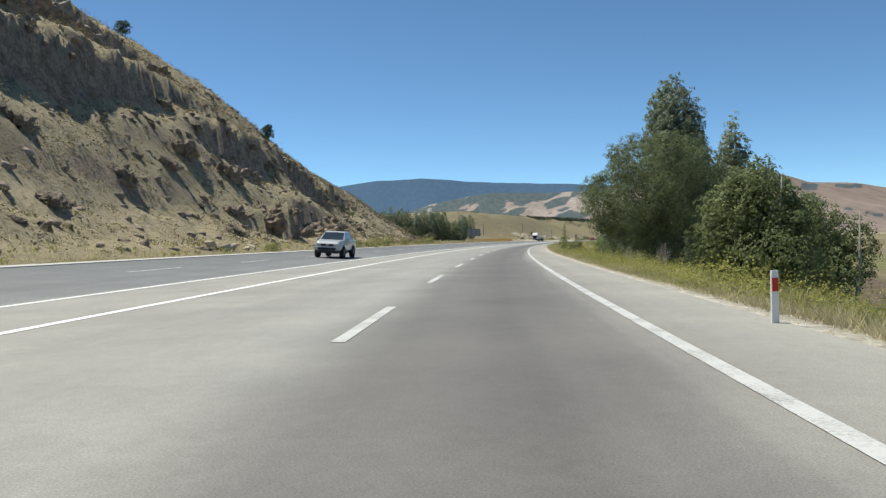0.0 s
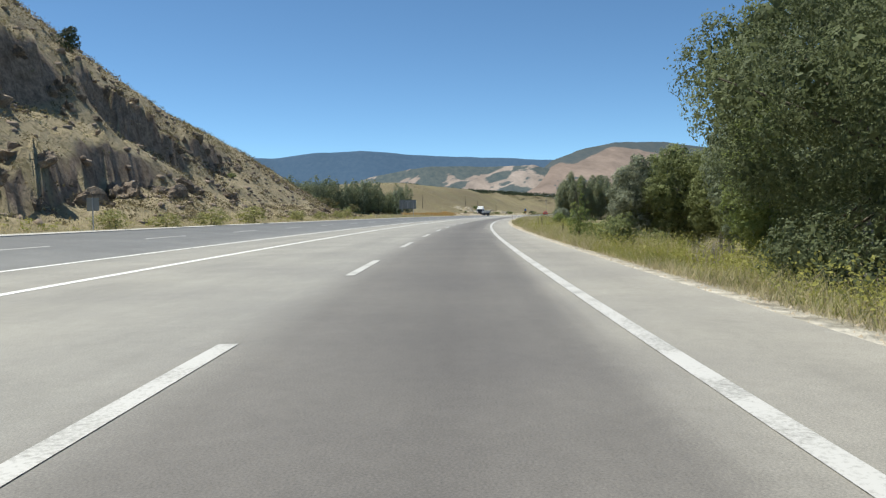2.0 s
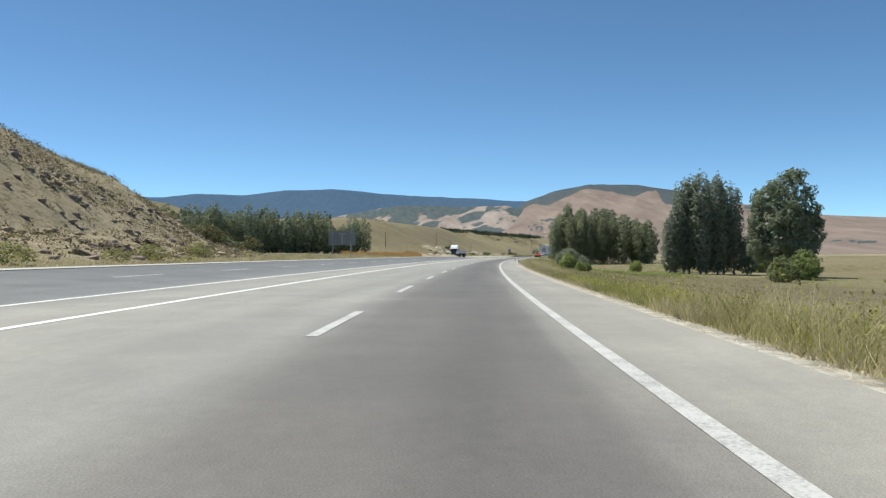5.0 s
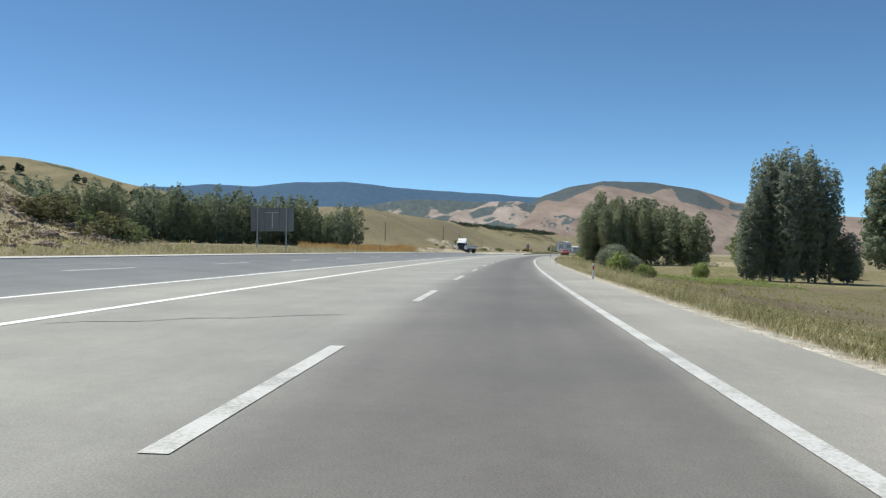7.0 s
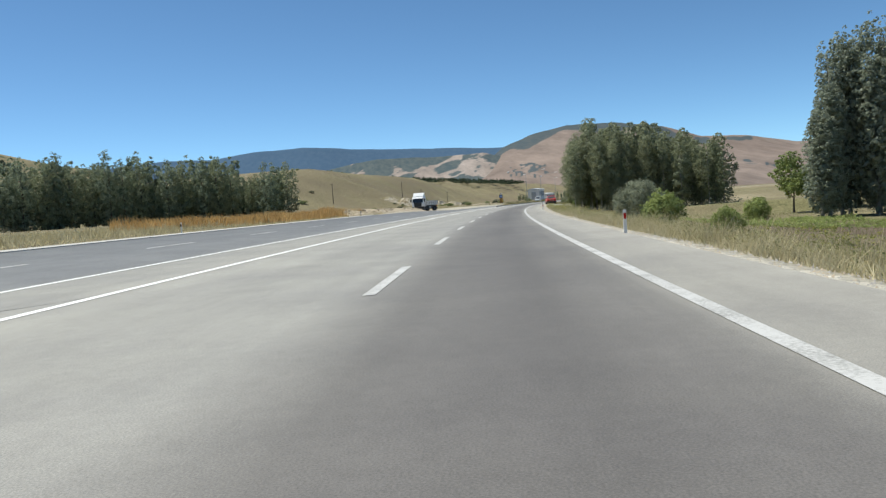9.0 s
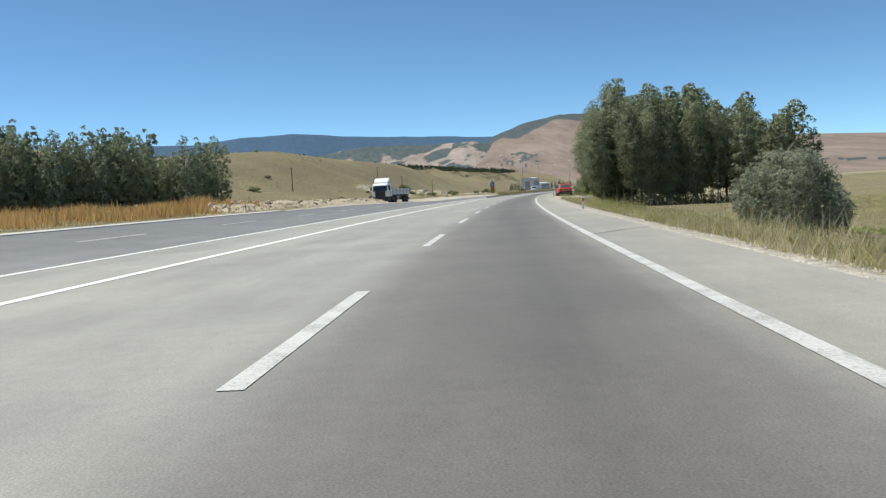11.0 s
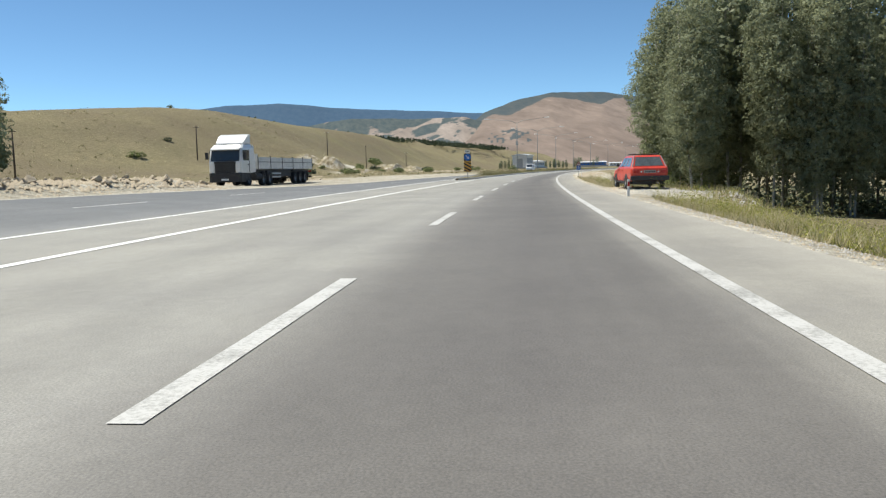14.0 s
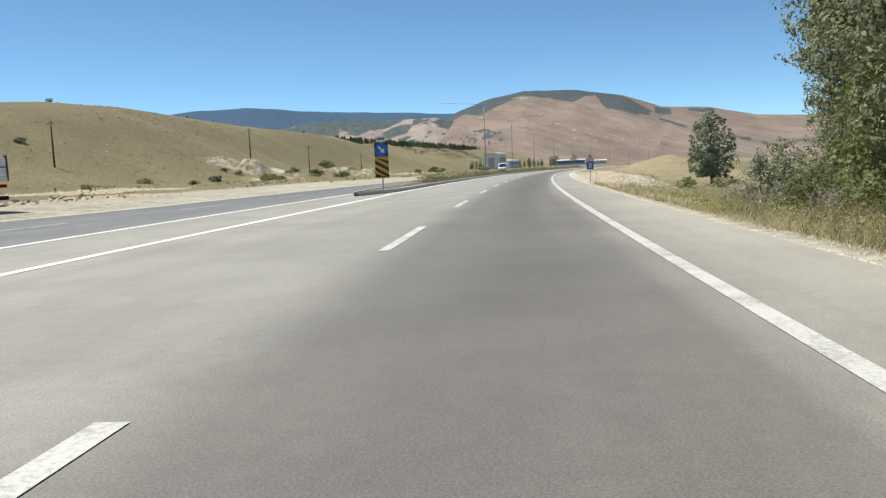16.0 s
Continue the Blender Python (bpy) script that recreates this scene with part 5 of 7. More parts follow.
weeds(200, 345, 362, 3.0, 7.0, 0.026, 0.8, M_WEED, "yellow-green weeds below a poplar grove", 150, -0.3)
weeds(380, 303, 323, 2.8, 6.5, 0.026, 0.7, M_WEED, "yellow-green weeds beside a gravel bay", 151, -0.2)
weeds(420, 348, 376, 3.0, 7.5, 0.026, 0.75, M_MEADOW, "olive-green weeds below a poplar grove", 163, -0.3)
weeds(160, 345, 362, 2.8, 6.5, 0.02, 0.9, M_DRY, "dry straw-coloured weeds below a poplar grove", 152, -0.2)
stalks([(79.5 + 4.1 * i + rg.uniform(-2, 2), 2.9 + rg.uniform(0, 1.6), rg.uniform(0.8, 1.25)) for i in range(6)])
weeds(1650, 14, 70, 2.9, 7.6, 0.034, 0.85, M_WEED, "yellow-green leafy weeds in front of a willow", 147, -0.25)
weeds(620, 6, 112, 2.9, 6.5, 0.032, 0.65, M_WEED, "yellow-green leafy weeds on the verge", 141)
weeds(2000, 66, 150, 3.0, 9.0, 0.034, 0.9, M_WEED, "tall yellow-green weeds on the verge", 148, -0.2)
weeds(1300, 66, 124, 4.2, 9.0, 0.036, 1.35, M_WEED, "tall yellow-green weeds below the road bank", 153, -0.3)
weeds(420, 66, 150, 3.0, 8.5, 0.024, 1.1, M_DRY, "tall straw-coloured weeds on the verge", 149, -0.1)
weeds(420, 6, 190, 2.5, 6.0, 0.022, 0.6, M_DRY, "dry seeding weeds on the verge", 142, 0.1)
weeds(260, 190, 360, 2.9, 8.0, 0.022, 0.5, M_DRY, "dry seeding weeds on the verge", 143, 0.1)
weeds(500, 140, 340, 3.5, 12.0, 0.04, 0.5, M_WEED, "yellow-green weeds below the road", 144, 0.15)
weeds(700, 132, 205, 2.9, 8.0, 0.03, 0.62, M_MEADOW, "straggling green weeds on the verge", 154, -0.15)
weeds(900, 205, 262, 3.0, 10.0, 0.03, 0.75, M_MEADOW, "straggling green weeds on the bank", 155, -0.1)
weeds(420, 198, 262, 15, 26, 0.05, 0.42, M_WEED, "yellow-green weeds in the meadow", 156, 0.12)
weeds(1500, 258, 284, 16, 36, 0.06, 0.45, M_FRESH, "fresh green grass in the meadow", 157, -0.1)
weeds(900, 256, 300, 2.9, 12.0, 0.03, 0.65, M_MEADOW, "mixed green weeds on the bank", 161, -0.2)
weeds(300, 256, 300, 3.0, 9.0, 0.026, 0.75, M_WEED, "yellow-green weeds on the bank", 162, 0.0)
# mullein shapes standing in for thistles before the grove
stalks([(283.5 + 1.6 * i + rg.uniform(-0.6, 0.6), 5.6 + rg.uniform(0, 1.6), rg.uniform(0.9, 1.4)) for i in range(8)])
weeds(900, 283, 319, 4.4, 8.2, 0.028, 1.0, M_MEADOW, "tall grey-green weeds in front of a poplar grove", 158, -0.15)
weeds(160, 331, 350, 2.9, 7.0, 0.02, 0.95, M_DRY, "tall pale seeding weeds below a poplar grove", 159, -0.3)
weeds(380, 332, 350, 4.0, 7.5, 0.028, 0.9, M_OLIVE, "olive weeds below a poplar grove", 160, -0.4)
weeds(420, 349, 374, 12.5, 40, 0.15, 3.4, M_POPLAR_D, "dark undergrowth in the poplar grove", 146, -0.6)
weeds(300, 20, 200, EDGE_L - 4.5, EDGE_L - 1.6, 0.055, 0.7, M_WEED, "yellow-green weeds below the cutting", 145, 0.0)
s, d = rng.uniform(238, 290, 34000), EDGE_L - 2.3 - 9 * rng.random(34000) ** 0.8
k = fbm(s * 0.1, d * 0.2, 2, 111) > -0.35 + 0.8 * (1 - smooth(240, 252, s))
v, f = blades(rng, s[k], d[k], 0.85, 0.04, 0.2, ground_z)
stuff("grass", v, f, M_ORANGE, "tall orange-brown dry grass beside the road", "grass")


s, d = rng.uniform(192, 254, 13000), EDGE_L - 1.6 - 12 * rng.random(13000) ** 0.8
v, f = blades(rng, s, d, 0.55, 0.02, 0.3, ground_z)
stuff("grass", v, f, M_DRY, "tall straw-coloured grass beside the far carriageway", "grass")


def scrub(n, s0, s1, u0, u1, size, mat, label, seed):
    """Low tufts over the cutting."""
    s, u = rng.uniform(s0, s1, n), rng.uniform(u0, u1, n)
    k = fbm(s * 0.2, u * 0.25, 3, seed) > 0.0
    s, u = s[k], u[k]
    d = -slope_toe(s) - u
    x, y = plan(s, d)
    c = np.stack([x, y, ground_z(s, d) + size * 0.5], -1)
    per = 11
    p = np.repeat(c, per, 0) + rng.normal(0, size, (len(c) * per, 3)) * np.array([1, 1, 0.6])
    v, f = leaf_quads(rng, p, np.tile([0, 0, 1.0], (len(p), 1)), size * 0.42)
    stuff("scrub", v, f, mat, label, "scrub")


scrub(2200, 5, 270, 0.5, 44, 0.17, M_DRY, "dry straw-coloured tufts on the cutting", 121)
scrub(8500, 5, 270, 0.5, 44, 0.22, M_OLIVE, "olive tufts on the cutting", 122)
scrub(9000, 85, 230, 0.5, 34, 0.24, M_SCRUB, "grey-brown tufts low on the cutting", 124)
scrub(10500, 5, 270, 1, 50, 0.25, M_SCRUB, "grey-brown low shrubs on the cutting", 123)


def hill_tufts(n, mat, size, label):
    """Dots of scrub over the golden hill and the fields before it."""
    s, d = rng.uniform(380, 640, n), -rng.uniform(27, 130, n)
    k = fbm(s * 0.05, d * 0.06, 3, 151) + rng.normal(0, 0.3, n) > 0.15
    s, d = s[k], d[k]
    x, y = plan(s, d)
    c = np.stack([x, y, ground_z(s, d) + size * 0.3], -1)
    p = np.repeat(c, 9, 0) + rng.normal(0, size, (len(c) * 9, 3)) * np.array([1, 1, 0.45])
    v, f = leaf_quads(rng, p, np.tile([0, 0, 1.0], (len(p), 1)), size * 0.5)
    stuff("scrub", v, f, mat, label, "scrub")


hill_tufts(1800, M_DRY, 0.22, "straw tufts over the golden hill")
hill_tufts(2600, M_OLIVE, 0.28, "grey-brown tufts over the golden hill")


# ---- rock outcrops on the cutting ----
def outcrop_mesh(seed, level=4):
    bm = bmesh.new()
    bmesh.ops.create_icosphere(bm, subdivisions=level, radius=1.0)
    o = Vector((seed * 3.7, seed * 1.9, seed * 5.3))
    for q in bm.verts:
        c = q.co.copy()
        c = Vector((math.copysign(abs(c.x) ** 0.75, c.x), math.copysign(abs(c.y) ** 0.75, c.y), math.copysign(abs(c.z) ** 0.8, c.z)))
        cell = noise.voronoi(c * 1.7 + o)[0]
        crack = noise.voronoi(c * 3.6 + o)[0]
        f = 0.80 + 0.38 * noise.noise(c * 1.3 + o) + 0.42 * (cell[1] - cell[0]) + 0.22 * (crack[1] - crack[0]) + 0.18 * noise.noise(c * 6 + o) + 0.12 * noise.noise(c * 13 + o)
        step = math.floor(c.z * 3.2 + 0.8 * noise.noise(c * 1.1 + o)) * 0.06
        q.co = Vector((c.x * (f + step), c.y * (f + step), c.z * f))
    me = bpy.data.meshes.new("rock_outcrop")
    bm.to_mesh(me)
    bm.free()
    me.materials.append(M_ROCK)
    return me


OUTCROPS = [outcrop_mesh(i + 1) for i in range(6)]
SMALL_ROCKS = [outcrop_mesh(i + 9, 3) for i in range(6)]
TINY_ROCKS = [outcrop_mesh(i + 21, 2) for i in range(6)]
rk = random.Random(21)


def outcrop(s, u, l, w, h, turn=0.0):
    """Length along the slope, depth into it, height; in metres. Set deep, so that only the steep face stands out."""
    k = 0.58 if l > 2.5 else 0.5
    if u > 14:
        u -= 2.2
    q = on_ground(s, -float(slope_toe(s)) - u, -0.38 * h * k)
    ob = new("rock_outcrop", rk.choice(OUTCROPS if l > 2.5 else SMALL_ROCKS if l > 0.9 else TINY_ROCKS))
    lean = math.atan(0.9 * float(slope_scale(s)))
    ob.matrix_basis = Matrix.LocRotScale(q, Euler((rk.uniform(-0.15, 0.15), 0.45 * lean + rk.uniform(-0.1, 0.2), -heading(s) + turn + rk.uniform(-0.3, 0.3))), Vector((w * 0.85, l, h * 1.15)) * 0.5 * k * 1.25)
    return tagged(ob, "dark brown rock outcrop breaking through the cutting", "rock", "rock outcrops")


for s, u, l, w, h in ((111.5, 6.8, 7, 4.5, 5.0), (104, 7.5, 6, 4, 4.2), (96, 6.5, 6, 4, 4.5), (90, 7.5, 5, 3.5, 3.6), (83, 6.0, 5, 3.5, 3.8), (76, 8, 5, 3.5, 3.0), (68, 5, 4, 3, 2.4), (119, 8.5, 5, 3.5, 3.2),
                      (146, 18.5, 8, 4, 3.6), (138, 18.0, 9, 4.5, 4.6), (131, 19, 9, 5, 6.0), (122, 18, 9, 5, 5.2), (113, 18.5, 8, 5, 5.0), (104, 16.5, 8, 5, 5.4), (95, 16, 8, 5, 5.6), (86, 15, 8, 5, 4.6), (78, 16, 6, 4, 4.2),
                      (72, 27, 10, 6, 6.5), (80, 28, 9, 6, 6.0), (88, 27, 9, 6, 5.0), (64, 26, 9, 6, 6.5), (56, 25, 9, 6, 6.0), (97, 28, 7, 5, 4.0), (48, 24, 8, 5, 5.0), (40, 26, 8, 5, 5.0),
                      (125, 12, 4, 3, 2.6), (131, 8, 4, 3, 2.2), (70, 12, 4, 3, 2.4), (58, 10, 4, 3, 2.2), (50, 13, 5, 3, 2.6), (44, 7, 4, 3, 2.0), (86, 22, 4, 3, 2.2), (108, 24, 5, 3, 2.4), (160, 4, 4, 2.5, 1.8), (153, 3, 3, 2, 1.4), (168, 5, 4, 3, 1.8), (176, 3, 3, 2, 1.6), (186, 3, 3, 2, 1.4),
                      (196, 4, 4, 3, 2.0), (206, 6, 4, 3, 2.0), (215, 9, 4, 3, 1.8), (203, 2.5, 5, 3, 2.6), (209, 3.5, 5, 3, 2.8), (214, 5, 6, 3.5, 3.2), (219, 4, 5, 3, 3.0), (223, 3, 4, 3, 2.2), (227, 2, 3, 2, 1.6)):
    if not (u > 11 and 100 < s < 190):
        outcrop(s, u, l, w, h)
for i in range(60):
    s = rk.uniform(34, 142)
    u = (16.5, 26.5, 6.8)[i % 3] + 1.6 * math.sin(0.11 * s + i % 3) + rk.uniform(-0.9, 0.9)
    outcrop(s, u, rk.uniform(1.0, 2.0), rk.uniform(1.0, 1.9), rk.uniform(0.9, 1.8))
for i in range(70):
    s = rk.uniform(86, 156)
    outcrop(s, 15.2 + 2.2 + 1.7 * math.sin(0.085 * s + 6.3) + rk.uniform(-1.6, 1.4), rk.uniform(0.9, 2.4), rk.uniform(0.9, 2.0), rk.uniform(1.0, 2.4))
for i in range(36):
    s = rk.uniform(30, 150)
    outcrop(s, rk.choice((6.5, 7, 16, 17, 18, 26, 11)) + rk.uniform(-3.5, 3.5), rk.uniform(0.8, 2.4), rk.uniform(0.8, 1.8), rk.uniform(0.6, 1.7))


def bank_mat():
    """Pale limestone on the steep faces, earth and dry grass on the flats."""
    m, n, l, p = nodes_of("limestone_bank")
    v = coords(n)
    b = noise_node(n, l, 0.7, 6, v, 0.65)
    c = noise_node(n, l, 3.0, 5, v, 0.7)
    pale = ramp_node(n, l, b, [(0.40, (0.25, 0.20, 0.125)), (0.52, (0.44, 0.39, 0.30)), (0.72, (0.56, 0.52, 0.44))])
    grass = ramp_node(n, l, b, [(0.3, (0.15, 0.135, 0.07)), (0.7, (0.27, 0.225, 0.13))])
    g = n.new("ShaderNodeNewGeometry")
    sx = n.new("ShaderNodeSeparateXYZ")
    l.new(g.outputs["Normal"], sx.inputs[0])
    flat = ramp_node(n, l, sx.outputs["Z"], [(0.86, (0.0, 0.0, 0.0)), (0.96, (1.0, 1.0, 1.0))])
    col = mix_node(n, l, flat, pale, grass)
    col = mix_node(n, l, 1.0, col, ramp_node(n, l, c, [(0.3, (0.6, 0.6, 0.58)), (0.7, (1.25, 1.25, 1.25))]), "MULTIPLY")
    l.new(col, p.inputs["Base Color"])
    p.inputs["Roughness"].default_value = 0.95
    p.inputs["Specular IOR Level"].default_value = 0.15
    bump_node(n, l, p, c, 0.8, 0.2)
    return m


M_BANK = bank_mat()


def limestone_bank(s0, d0, d1, h, deep, seed):
    """A broken limestone face in the hillside, looking back along the road."""
    na, nb = 72, 26
    a, b = np.meshgrid(np.linspace(0, 1, na), np.linspace(0, 1, nb), indexing="ij")
    d = d0 + (d1 - d0) * a
    face = 0.14 + 0.16 * fbm(d * 0.22, 0 * d, 3, seed) + 0.05 * fbm(d * 0.9, 0 * d, 2, seed + 1)
    s = s0 + deep * b + 0.5 * fbm(d * 0.5, b * 6, 3, seed + 2)
    env = smooth(0, 0.18, a) * (1 - smooth(0.8, 1, a)) * (0.45 + 0.9 * smooth(-0.3, 0.4, fbm(d * 0.3, 0 * d, 3, seed + 3)))
    rise = 0.55 * smooth(face, face + 0.07, b) + 0.45 * smooth(face + 0.15, face + 0.2, b)
    z = ground_z(s, d) - 0.25 + h * env * rise * (1 - smooth(0.45, 1, b)) + 0.25 * smooth(0, 0.1, b) * (1 - smooth(0.8, 1, b)) + env * 0.35 * fbm(d * 0.8, b * 9, 4, seed + 4)
    x, y = plan(s, d)
    me = raw_mesh("limestone_bank", np.stack([x, y, z], -1).reshape(-1, 3), grid_faces(na, nb), M_BANK)
    tagged(new("limestone_bank", me), "broken pale limestone face in a dry grassy hillside", "rock", "limestone faces")


limestone_bank(471.5, -70, -56, 1.8, 13, 401)
limestone_bank(470.0, -58, -43, 0.8, 12, 411)
limestone_bank(574.0, -95, -72, 2.2, 18, 421)


def loose_rocks(n):
    """Small rocks over the cutting, past counting."""
    vs, fs, k = [], [], 0
    for i in range(n):
        me = rk.choice(TINY_ROCKS)
        s = rk.uniform(40, 225)
        q = on_ground(s, -float(slope_toe(s)) - rk.uniform(0.5, 27) * float(slope_scale(s)), -0.03)
        m = Matrix.LocRotScale(q, Euler((rk.uniform(-0.3, 0.3), rk.uniform(-0.3, 0.3), rk.uniform(0, 6.28))), Vector((rk.uniform(0.15, 0.5), rk.uniform(0.15, 0.5), rk.uniform(0.12, 0.32))))
        co = np.empty(len(me.vertices) * 3)
        me.vertices.foreach_get("co", co)
        co = np.c_[co.reshape(-1, 3), np.ones(len(me.vertices))] @ np.array(m).T
        ix = np.empty(len(me.polygons) * 3, np.int32)
        me.polygons.foreach_get("vertices", ix)
        vs.append(co[:, :3])
        fs.append(ix.reshape(-1, 3) + k)
        k += len(co)
    stuff("loose_rocks", np.concatenate(vs), np.concatenate(fs), M_ROCK_S, "small brown rocks scattered over the cutting", "rocks")


loose_rocks(800)
for i in range(60):
    s = rk.uniform(130, 235)
    outcrop(s, rk.uniform(1, 24), rk.uniform(0.5, 1.6), rk.uniform(0.5, 1.2), rk.uniform(0.4, 0.9))


def wood_belt():
    """Dark young pines along the back of the golden hill."""
    yy = np.concatenate([rng.uniform(640, 1250, 1000), rng.uniform(612, 690, 80)])
    xx = np.interp(yy, CREST_Y, CREST_X) + rng.uniform(-30, -4, len(yy)) + 30 * smooth(760, 1150, yy)
    zz = np.interp(yy, CREST_Y, CREST_Z) - 2.0
    xx[1000:] = np.interp(yy[1000:], CREST_Y, CREST_X) - rng.uniform(1, 8, len(yy) - 1000)
    zz[1000:] += 1.3
    h = rng.uniform(2.2, 4.4, len(yy))
    h[1000:] *= 0.62
    per = 26
    t = rng.random((len(yy), per))
    r = (1 - t) * 1.5
    a = rng.uniform(0, 2 * np.pi, t.shape)
    p = np.stack([xx[:, None] + r * np.cos(a), yy[:, None] + r * np.sin(a), zz[:, None] + t * h[:, None]], -1).reshape(-1, 3)
    v, f = leaf_quads(rng, p, np.tile([0, 0, 0.6], (len(p), 1)), 0.75)
    stuff("pine_wood", v, f, M_PINE, "dark belt of young pines along a dry hill", "wood")


wood_belt()


# ---- made things ----
M_WHITE = plain("white_vehicle_paint", (0.74, 0.74, 0.73), 0.3, 0, 0.06, 2, 30, coat=0.4)
M_RED = plain("red_vehicle_paint", (0.62, 0.055, 0.03), 0.35, 0, 0.12, 2, 30, coat=0.3)
M_SILVERPAINT = plain("silver_vehicle_paint", (0.42, 0.435, 0.445), 0.36, 0.25, 0.08, 2, 30, coat=0.4)
M_BLACK = plain("black_plastic", (0.022, 0.022, 0.024), 0.55, 0, 0.3, 4, 40)
M_RUBBER = plain("tyre_rubber", (0.025, 0.025, 0.026), 0.85, 0, 0.3, 6, 60, 0.2)
M_RIM = plain("grey_wheel_metal", (0.15, 0.15, 0.155), 0.45, 0.7, 0.2, 5, 50)
M_GLASS = plain("dark_window_glass", (0.03, 0.038, 0.045), 0.06, 0, 0.2, 2, 10, spec=0.8)
M_CARGLASS = plain("dusty_car_glass", (0.10, 0.115, 0.12), 0.08, 0, 0.3, 3, 12, spec=0.7)
M_OLDPLATE = plain("dull_number_plate", (0.34, 0.33, 0.30), 0.6, 0, 0.1)
M_LAMP = plain("clear_lamp_glass", (0.75, 0.74, 0.70), 0.15, 0, 0.1, 8, 40, spec=0.8)
M_REDLAMP = plain("red_lamp_glass", (0.45, 0.02, 0.015), 0.2, 0, 0.1, 8, 40)
M_PLATE = plain("plate_white", (0.72, 0.72, 0.70), 0.5, 0, 0.05)
M_STEEL = plain("galvanised_steel", (0.42, 0.43, 0.44), 0.5, 0.7, 0.15, 4, 40)
M_SIGNBACK = plain("weathered_sign_back", (0.26, 0.28, 0.285), 0.6, 0.3, 0.12, 2, 30)
M_BLUE = plain("blue_sign_sheet", (0.015, 0.13, 0.45), 0.4, 0, 0.08)
M_YELLOW = plain("yellow_sign_sheet", (0.60, 0.32, 0.04), 0.45, 0, 0.08)
M_WOOD = plain("weathered_pole_wood", (0.11, 0.085, 0.065), 0.9, 0, 0.3, 4, 30, 0.4)
M_BOARD = plain("grey_side_boards", (0.70, 0.695, 0.67), 0.75, 0.0, 0.18, 3, 25)
M_CHASSIS = plain("dark_chassis_steel", (0.05, 0.05, 0.052), 0.7, 0.3, 0.3, 4, 30)
M_ROOF = plain("pale_metal_roof", (0.68, 0.69, 0.70), 0.5, 0.1, 0.1, 1, 12)
M_WALL = plain("rendered_wall", (0.74, 0.73, 0.70), 0.9, 0, 0.1, 1, 14)
M_SEAM = plain("shadowed_red_seam", (0.16, 0.02, 0.015), 0.6)
M_DULLGLASS = plain("dusty_window_glass", (0.16, 0.18, 0.20), 0.35, 0, 0.2, 1, 10)
M_TAR = plain("tar_seam", (0.09, 0.088, 0.085), 0.6, 0, 0.3, 1, 20)


def wheel(parent, x, y, r, w, side):
    """side: +1 outer face to the left."""
    n = 20
    rows = []
    for yy, rr in ((-w / 2, r * 0.62), (-w / 2, r * 0.94), (-w * 0.36, r), (w * 0.36, r), (w / 2, r * 0.94), (w / 2, r * 0.62)):
        rows.append([(x + rr * math.cos(2 * math.pi * i / n), y + yy, r + rr * math.sin(2 * math.pi * i / n)) for i in range(n)])
    t = part("wheel", Build().rings(rows, True, False), M_RUBBER, parent, flat=False)
    rows = []
    for yy, rr in ((w * 0.42, r * 0.63), (w * 0.46, r * 0.58), (w * 0.30, r * 0.50), (w * 0.26, r * 0.22), (w * 0.40, r * 0.16)):
        rows.append([(x + rr * math.cos(2 * math.pi * i / n), y + side * yy, r + rr * math.sin(2 * math.pi * i / n)) for i in range(n)])
    part("rim", Build().rings(rows, True, True), M_RIM, t, flat=False)
    return t


def body_loft(stations):
    """stations: x, z low, z belt, half width low, half width belt; rounded shoulders."""
    rows = []
    for x, z0, z1, w0, w1 in stations:
        zm = z0 + (z1 - z0) * 0.55
        half = [(w0 * 0.9, z0), (w0, z0 + 0.06), (max(w0, w1) * 1.01, zm), (w1, z1 - 0.05), (w1 * 0.93, z1)]
        rows.append([(x, y, z) for y, z in half] + [(x, -y, z) for y, z in half[::-1]])
    return Build().rings(rows)


